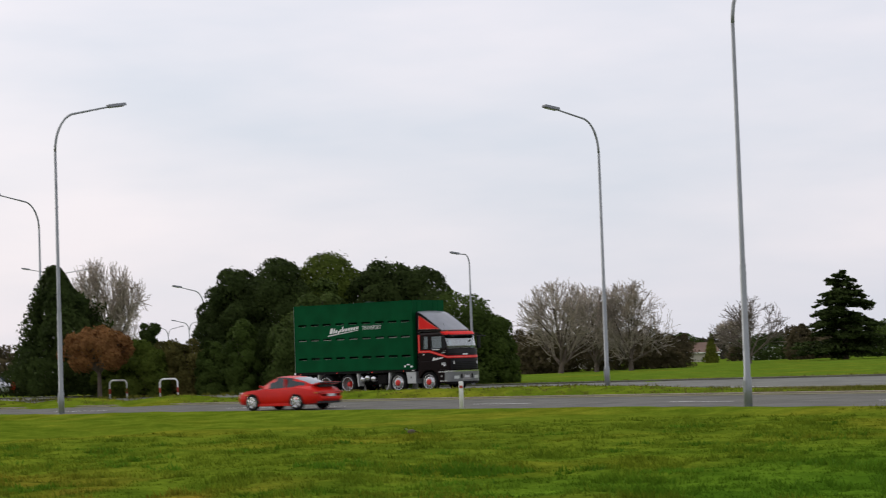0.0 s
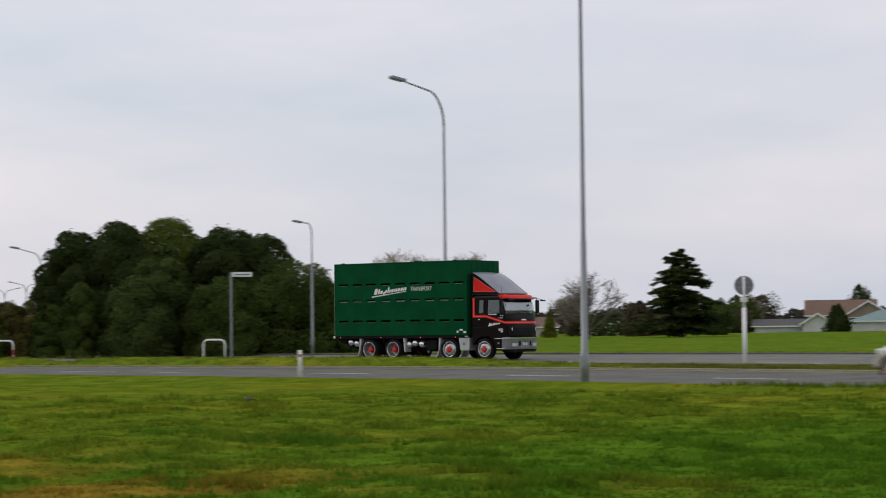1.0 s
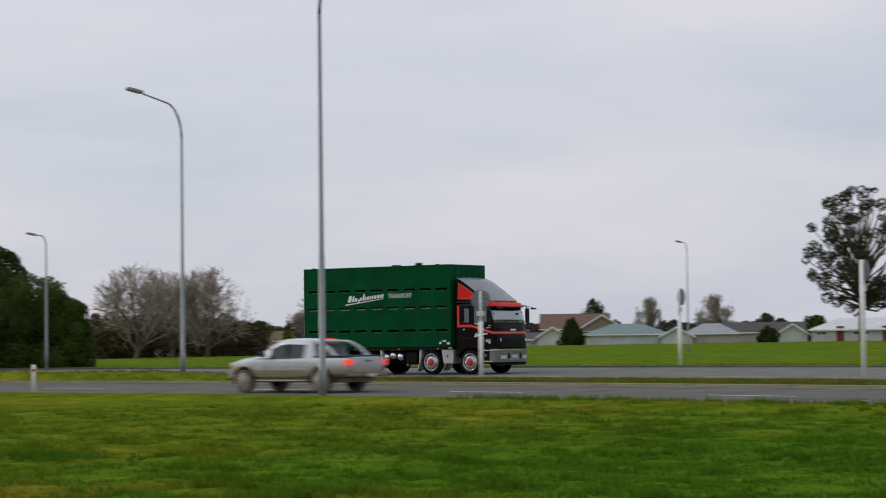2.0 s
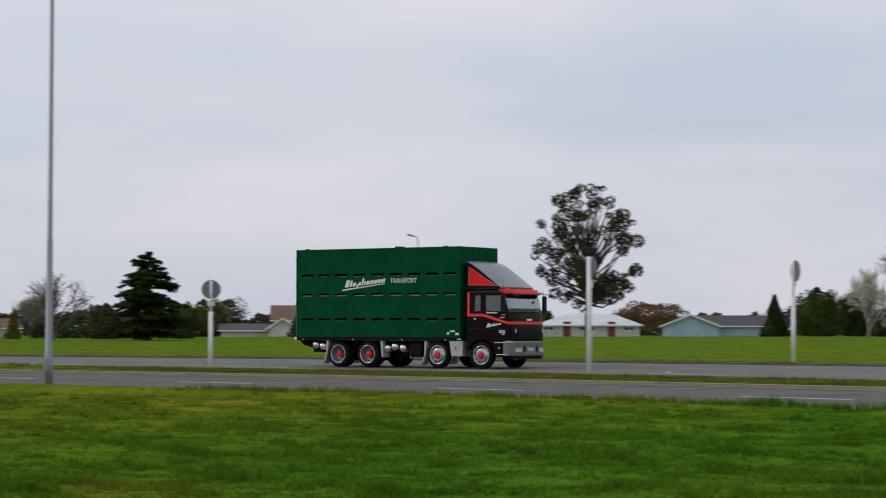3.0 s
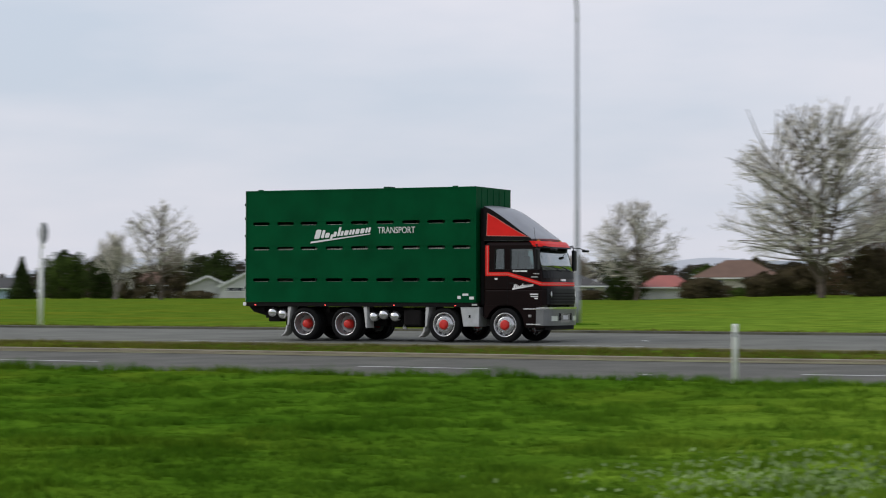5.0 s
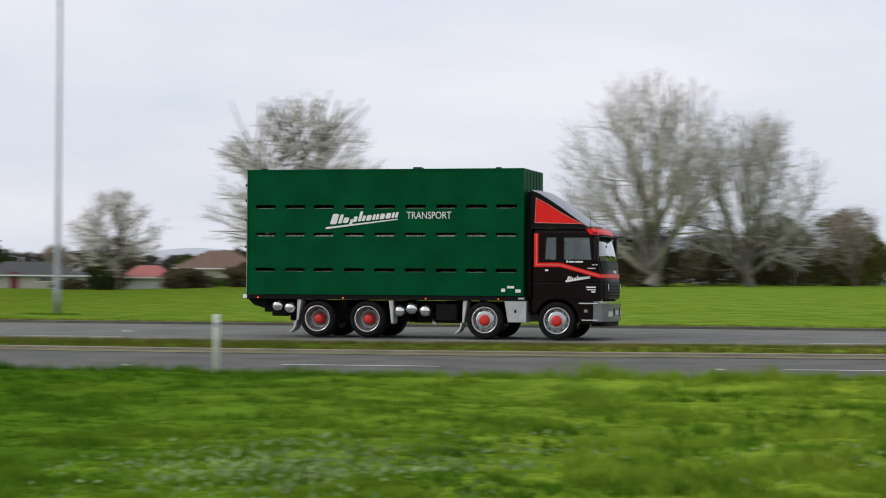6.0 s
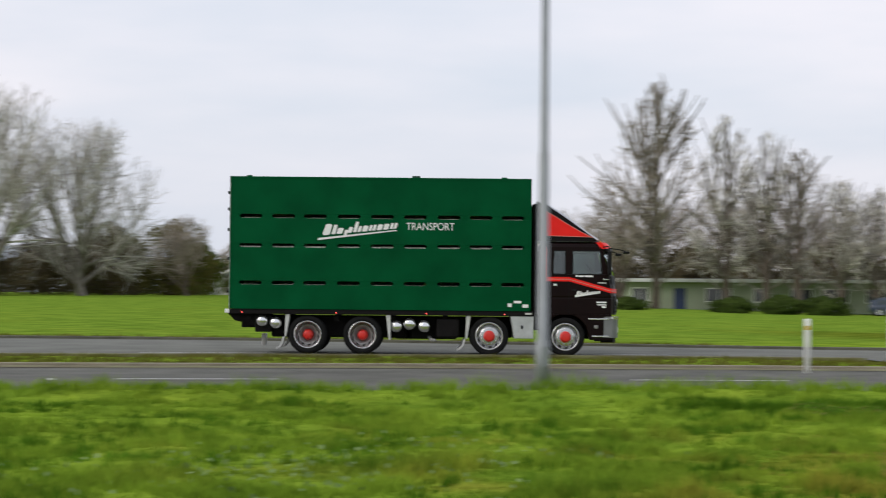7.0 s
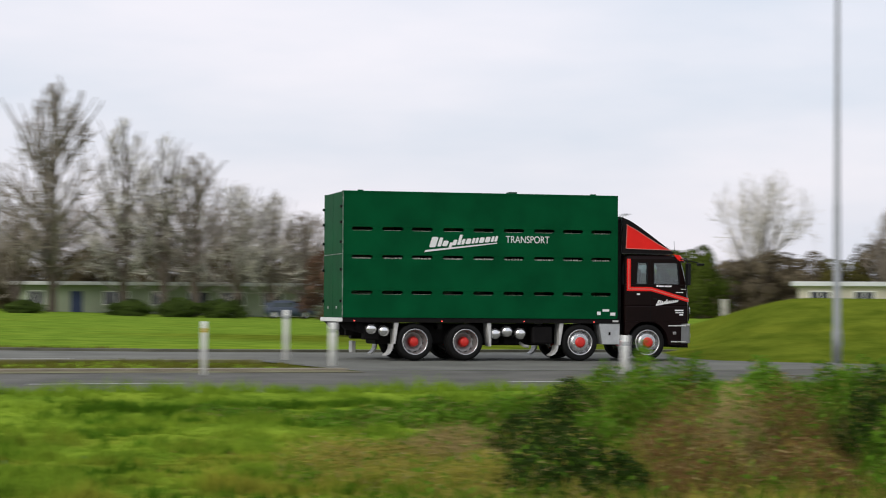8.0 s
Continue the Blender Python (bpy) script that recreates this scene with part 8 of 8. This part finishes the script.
def lawn():
    rng = np.random.default_rng(5)
    out, hs = [], []
    while len(out) < 66000:
        az = rng.uniform(-68, 44)
        d = 16.8 + 41.7 * rng.uniform(0, 1) ** 1.25
        p = polar(az, d)
        w = p.y - road_axis(p.x)
        if w > NEAR_EDGE - 0.15:
            continue
        clump = noise.noise((p.x * 0.7, p.y * 0.7, 9.0)) + 0.7 * noise.noise((p.x * 1.9, p.y * 1.9, 6.2))
        if clump < -0.1 and rng.uniform() < 0.45:
            continue
        tall = 0.035 + (0.15 if p.x < 0 else 0.18) * max(clump, 0) + (0.10 if w > NEAR_EDGE - 1.8 else 0)
        if p.x > 0:
            tall *= 1.35
        out.append((p.x, p.y, land(p.x, p.y) - 0.01))
        hs.append(tall)
    ob = new("lawn_grass", blades("lawn_grass", np.array(out), np.array(hs), 6, 0.055, M_BLADE, rng))
    tagged(ob, "short uneven grass blades over the verge", "grass", kind="stuff")
    # ranker tufts
    out, hs = [], []
    for k in range(520):
        az, d = rng.uniform(-68, 44), 17 + 36 * rng.uniform(0, 1) ** 1.2
        p = polar(az, d)
        if p.y - road_axis(p.x) > NEAR_EDGE - 0.4:
            continue
        for _ in range(int(rng.uniform(5, 18))):
            q = Vector((p.x + rng.normal() * 0.35, p.y + rng.normal() * 0.22, 0))
            out.append((q.x, q.y, land(q.x, q.y) - 0.01))
            hs.append(rng.uniform(0.05, 0.12) * (1.0 if p.x < 0 else 1.5))
    for az, d, n in ((-13.2, 79.6, 60), (-54.4, 33.5, 90), (-53.6, 33.8, 90), (-43.9, 31, 80), (-55.35, 52, 26), (23, 35.5, 160), (21.8, 35.5, 120), (24.3, 36, 160), (10.2, 34.8, 70), (5.2, 34.4, 50), (26, 36.2, 120), (28, 36.5, 120), (31, 36.0, 120), (33, 35, 120)):
        p = polar(az, d)
        for _ in range(n // 2 if p.x > 0 else n):
            q = Vector((p.x + rng.normal() * 0.55, p.y + rng.normal() * 0.2, 0))
            out.append((q.x, q.y, land(q.x, q.y) - 0.01))
            hs.append(rng.uniform(0.09, 0.20) if p.x > 0 else rng.uniform(0.05, 0.12))
    ob = new("rank_grass", blades("rank_grass", np.array(out), np.array(hs), 9, 0.05, M_RANK, rng, 0.014))
    tagged(ob, "darker rank tufts of grass in the verge", "grass", kind="stuff")
    # median and the far kerb's edge
    out, hs = [], []
    for k in range(15000):
        x = rng.uniform(-110, 45)
        if x < -58 and k % 3:
            continue
        if x > 23:
            continue
        if rng.uniform() < 0.7:
            w = rng.uniform(MEDIAN_NEAR + 0.55, MEDIAN_FAR - 0.45)
        else:
            w = far_edge(x) + 0.4 + abs(rng.normal()) * 0.8
        y = road_axis(x) + w
        out.append((x, y, land(x, y) - 0.01))
        hs.append(rng.uniform(0.05, 0.13))
    ob = new("median_grass", blades("median_grass", np.array(out), np.array(hs), 5, 0.09, M_MEDIAN, rng, 0.02))
    tagged(ob, "tired olive grass on the median", "grass", kind="stuff")
    # pale clover heads
    pts = []
    for cx, cd, n in ((-6.8, 19.6, 420), (-9.5, 19.2, 170), (-5.0, 20.6, 260), (9.0, 21.0, 90), (1.0, 23.0, 70), (14.0, 23.0, 80), (12.0, 20.0, 80), (-2.0, 22.0, 60)):
        for _ in range(n):
            p = polar(cx + rng.normal() * 2.2, cd + rng.normal() * 1.6)
            pts.append((p.x, p.y, land(p.x, p.y) + rng.uniform(0.04, 0.09)))
    pts = np.array(pts)
    ob = new("clover", cards("clover", pts, rng.normal(size=(len(pts), 3)) + np.array([0, -1.0, 1.0]), 0.062, M_CLOVER, rng, 1.0))
    tagged(ob, "pale clover leaves scattered through the grass", "clover", kind="stuff")


M_RANK = leaf_mat("rank_grass_blades", (0.080, 0.180, 0.010), (0.115, 0.235, 0.016), 0.4)
M_MEDIAN = leaf_mat("olive_median_blades", (0.135, 0.150, 0.020), (0.185, 0.170, 0.040), 0.35)
M_CLOVER = leaf_mat("pale_clover", (0.19, 0.30, 0.09), (0.28, 0.37, 0.15), 0.2)
L_BRAMBLE = leaf_mat("bramble_leaves", (0.10, 0.22, 0.014), (0.15, 0.29, 0.026))
L_DEAD = leaf_mat("dead_bramble", (0.165, 0.090, 0.031), (0.235, 0.140, 0.053))
L_TAWNY = leaf_mat("tawny_dry_grass", (0.40, 0.31, 0.075), (0.36, 0.33, 0.055))
L_STRAW = leaf_mat("straw_brown_stems", (0.36, 0.26, 0.10), (0.44, 0.34, 0.15))
# green weeds, darkened so the colour carries the deep shade between brambles
L_WEED = leaf_mat("dark_weed_leaves", (0.022, 0.047, 0.007), (0.042, 0.075, 0.013))
lawn()


# mounds of growth on the verge: bearing, distance, spread in degrees and metres, height, kind
MOUNDS = ((27.5, 24.5, 1.4, 3.0, 0.16, "tawny"), (29.0, 22.5, 1.5, 3.0, 0.24, "tawny"), (30.4, 25.0, 1.3, 3.0, 0.26, "straw"), (31.3, 21.0, 1.2, 2.0, 0.22, "tawny"),
          (32.7, 24.5, 1.0, 2.2, 0.50, "dark"), (33.5, 22.5, 0.9, 1.8, 0.42, "dark"), (34.3, 26.5, 0.8, 2.0, 0.50, "green"), (34.4, 19.8, 0.9, 1.4, 0.42, "dark"), (33.0, 20.3, 1.0, 1.5, 0.45, "dark"),
          (36.4, 23.5, 0.9, 2.2, 0.75, "dead"), (37.8, 22.5, 0.9, 2.0, 0.68, "straw"), (39.0, 23.5, 1.0, 2.2, 0.78, "dead"), (37.0, 20.0, 1.2, 1.8, 0.42, "dead"), (39.6, 20.5, 1.2, 1.8, 0.50, "dead"),
          (41.3, 25.0, 0.9, 2.5, 0.85, "dark"), (42.4, 22.5, 1.0, 2.5, 0.80, "green"), (35.2, 29.0, 1.2, 1.5, 0.42, "dark"),
          (28.0, 32.0, 1.2, 1.0, 0.20, "green"), (30.2, 32.0, 1.3, 1.0, 0.30, "green"), (32.2, 31.5, 1.2, 1.0, 0.44, "green"), (34.2, 31.0, 1.2, 1.2, 0.70, "green"), (36.4, 31.0, 1.2, 1.2, 0.78, "green"),
          (38.6, 30.5, 1.3, 1.2, 0.85, "green"), (40.8, 30.5, 1.3, 1.2, 0.85, "green"), (43.0, 30.0, 1.3, 1.3, 0.95, "green"), (24.5, 33.5, 1.2, 0.8, 0.14, "green"), (33.6, 30.5, 0.8, 0.8, 0.62, "dark"),
          (35.4, 27.5, 1.1, 1.4, 0.80, "green"), (38.0, 27.0, 1.2, 1.4, 0.80, "green"), (40.4, 27.0, 1.2, 1.4, 0.85, "green"))


def thicket():
    rng = np.random.default_rng(41)
    mats = {"tawny": (L_TAWNY, "low tawny dry weeds matted over the verge"), "straw": (L_STRAW, "straw-brown dead stalks matted over the verge"), "dead": (L_DEAD, "brown dead bramble canes on the verge"),
            "dark": (L_WEED, "dark green weed clumps among dead brambles, shaded gaps put into their colour"), "green": (L_BRAMBLE, "bright green bramble leaves along the verge")}
    leaf_pts, stem_pts, stem_h = {k: [] for k in mats}, {k: [] for k in mats}, {k: [] for k in mats}
    for az0, d0, sa, sd, h, kind in MOUNDS:
        for _ in range(int(1500 + 4200 * h * sa)):
            az, d = az0 + rng.normal() * sa * 0.62, d0 + rng.normal() * sd * 0.5
            p = polar(az, d)
            if p.y - road_axis(p.x) > NEAR_EDGE - 0.25:
                continue
            q = math.exp(-0.5 * (((az - az0) / sa) ** 2 + ((d - d0) / sd) ** 2))
            rough = 0.75 + 0.9 * noise.noise((p.x * 1.3, p.y * 1.3, 5.0)) + 0.5 * noise.noise((p.x * 3.7, p.y * 3.7, 2.0))
            top = h * q * max(rough, 0.15) * 1.15
            z = land(p.x, p.y)
            to = kind if rng.uniform() < 0.72 else rng.choice(("green", "tawny", "straw"))
            leaf_pts[to].append((p.x, p.y, z + top * rng.uniform(0.1, 1.0) ** 0.6 + 0.02))
            if rng.uniform() < 0.10:
                stem_pts[to].append((p.x, p.y, z - 0.01))
                stem_h[to].append(top * 0.7 + rng.uniform(0.04, 0.14))
    for kind, (mat, label) in mats.items():
        pts = np.array(leaf_pts[kind])
        ob = new("bramble_leaves", cards("bramble_leaves", pts, rng.normal(size=(len(pts), 3)) + np.array([0, -0.3, 0.9]), 0.085 if kind in ("green", "dark") else 0.075, mat, rng, 0.55 if kind in ("green", "dark") else 0.25))
        tagged(ob, label, "brambles", kind="stuff")
        ob = new("bramble_canes", blades("bramble_canes", np.array(stem_pts[kind]), np.array(stem_h[kind]), 4, 0.06, mat, rng, 0.009, 0.35))
        tagged(ob, label, "brambles", kind="stuff")


thicket()


def rank_weeds():
    """Long stems standing through and before the brambles."""
    rng = np.random.default_rng(9)
    for mat, n, lo, hi, label in ((M_RANK, 1200, 0.1, 0.3, "long green weeds standing among the brambles"), (L_TAWNY, 1800, 0.1, 0.28, "dry tawny stalks standing among the brambles")):
        out, hs = [], []
        for _ in range(n):
            az = 33 + 9.5 * rng.uniform() ** 0.8 if rng.uniform() < 0.75 else rng.uniform(23, 35)
            d = rng.uniform(17, 28)
            p = polar(az, d)
            k = smooth(25, 36, az)
            out.append((p.x, p.y, land(p.x, p.y) - 0.01))
            hs.append(rng.uniform(lo, hi) * (0.22 + 0.78 * k))
        ob = new("tall_weeds", blades("tall_weeds", np.array(out), np.array(hs), 6, 0.07, mat, rng, 0.016, 0.45))
        tagged(ob, label, "weeds", kind="stuff")


rank_weeds()


def bird(az, d):
    """A small bird that sits in the grass."""
    t = thing("bird", set_on(az, d, 55), "small brown bird with a pale head sitting in grass", "bird")
    t.scale = (0.62, 0.62, 0.62)
    bm = bmesh.new()
    lathe(bm, [(-0.17, 0.004), (-0.14, 0.045), (-0.06, 0.085), (0.04, 0.08), (0.12, 0.05), (0.17, 0.02)], 16)
    part("body", bm, M_BARK, t, "brown plumage", True, pose(0, 0, 0.11, 0, 0, -90))
    bm = bmesh.new()
    lathe(bm, [(-0.05, 0.004), (-0.035, 0.032), (0.0, 0.045), (0.035, 0.032), (0.05, 0.004)], 14)
    part("head", bm, M_CLOVER, t, "pale head", True, pose(-0.19, 0, 0.20, 0, 0, -90))
    bm = bmesh.new()
    prism(bm, [(-0.30, 0.195), (-0.235, 0.185), (-0.235, 0.21)], -0.01, 0.01)
    part("beak", bm, M_CHASSIS, t)
    bm = bmesh.new()
    prism(bm, [(0.13, 0.10), (0.33, 0.04), (0.33, 0.06), (0.13, 0.14)], -0.035, 0.035)
    part("tail", bm, M_CHASSIS, t)
    for s in (-1, 1):
        part("leg", boxes((-0.008, 0.008, s * 0.03 - 0.006, s * 0.03 + 0.006, -0.01, 0.05)), M_CHASSIS, t)


bird(-55.42, 50.5)


# ---------------------------------------------------------------- what moves
# seconds, x, y and heading of the crate's foot at its tail
TRUCK_WAY = ((0.0, -90.62, 56.66, 16.9), (1.0, -78.51, 59.77, 13.8), (2.2, -63.0, 62.4, 7.0), (3.5, -45.38, 63.05, -0.9), (4.5, -31.03, 61.48, -5.9),
             (5.0, -23.49, 60.03, -8.3), (6.3, -3.18, 56.20, -11.8), (7.0, 8.32, 53.62, -14.3), (7.6, 18.75, 51.62, -15.8), (8.0, 25.70, 50.04, -16.0))


def rolling(holder, x, y, z, side, radius, speed, mirrored):
    """Turn a wheel: the rows of its poses in its vehicle's space."""
    rows, a = [], 0.0
    for k in range(241):
        t = k / 30
        flip = pose(0, 0, 0, 0, 0, 180) if mirrored else Matrix()
        rows.append((t, Matrix.Translation((x, y, z)) @ Matrix.Rotation(a, 4, "Y") @ flip))
        a += min(speed(t) / radius / 30, 1.45)
    walk(holder, rows)


def along_lane(x, offset):
    """A pose on the near road's lane, heading towards -x."""
    y = road_line(x) + offset
    slope = road_line(x + 0.5) - road_line(x - 0.5)
    return pose(x, y, max(0.018 * offset, -0.36) + 0.037, 0, 0, 180 + math.degrees(math.atan(slope)) + 7.0)


def motions():
    walk(sports, [(t, along_lane(-72.8 - 12.4 * t, -16.9)) for t in np.arange(0, 8.01, 0.25)])
    for holder, x, s, y in sports_wheels:
        rolling(holder, x, s * y, 0.315, s, 0.315, lambda t: 12.4, s > 0)
    walk(ute, [(t, along_lane(-43.0 - 16.5 * (t - 1.5), -15.6)) for t in np.arange(0, 8.01, 0.25)])
    for holder, x, s, y in ute_wheels:
        rolling(holder, x, s * y, 0.375, s, 0.375, lambda t: 16.5, s > 0)
    walk(truck, [(t, pose(x, y, 0.04, 0, 0, h)) for t, x, y, h in TRUCK_WAY])
    for holder, x, s, y in truck_wheels:
        rolling(holder, x, s * y, 0.47, s, 0.47, lambda t: 12.2 + 0.65 * t, s > 0)


motions()
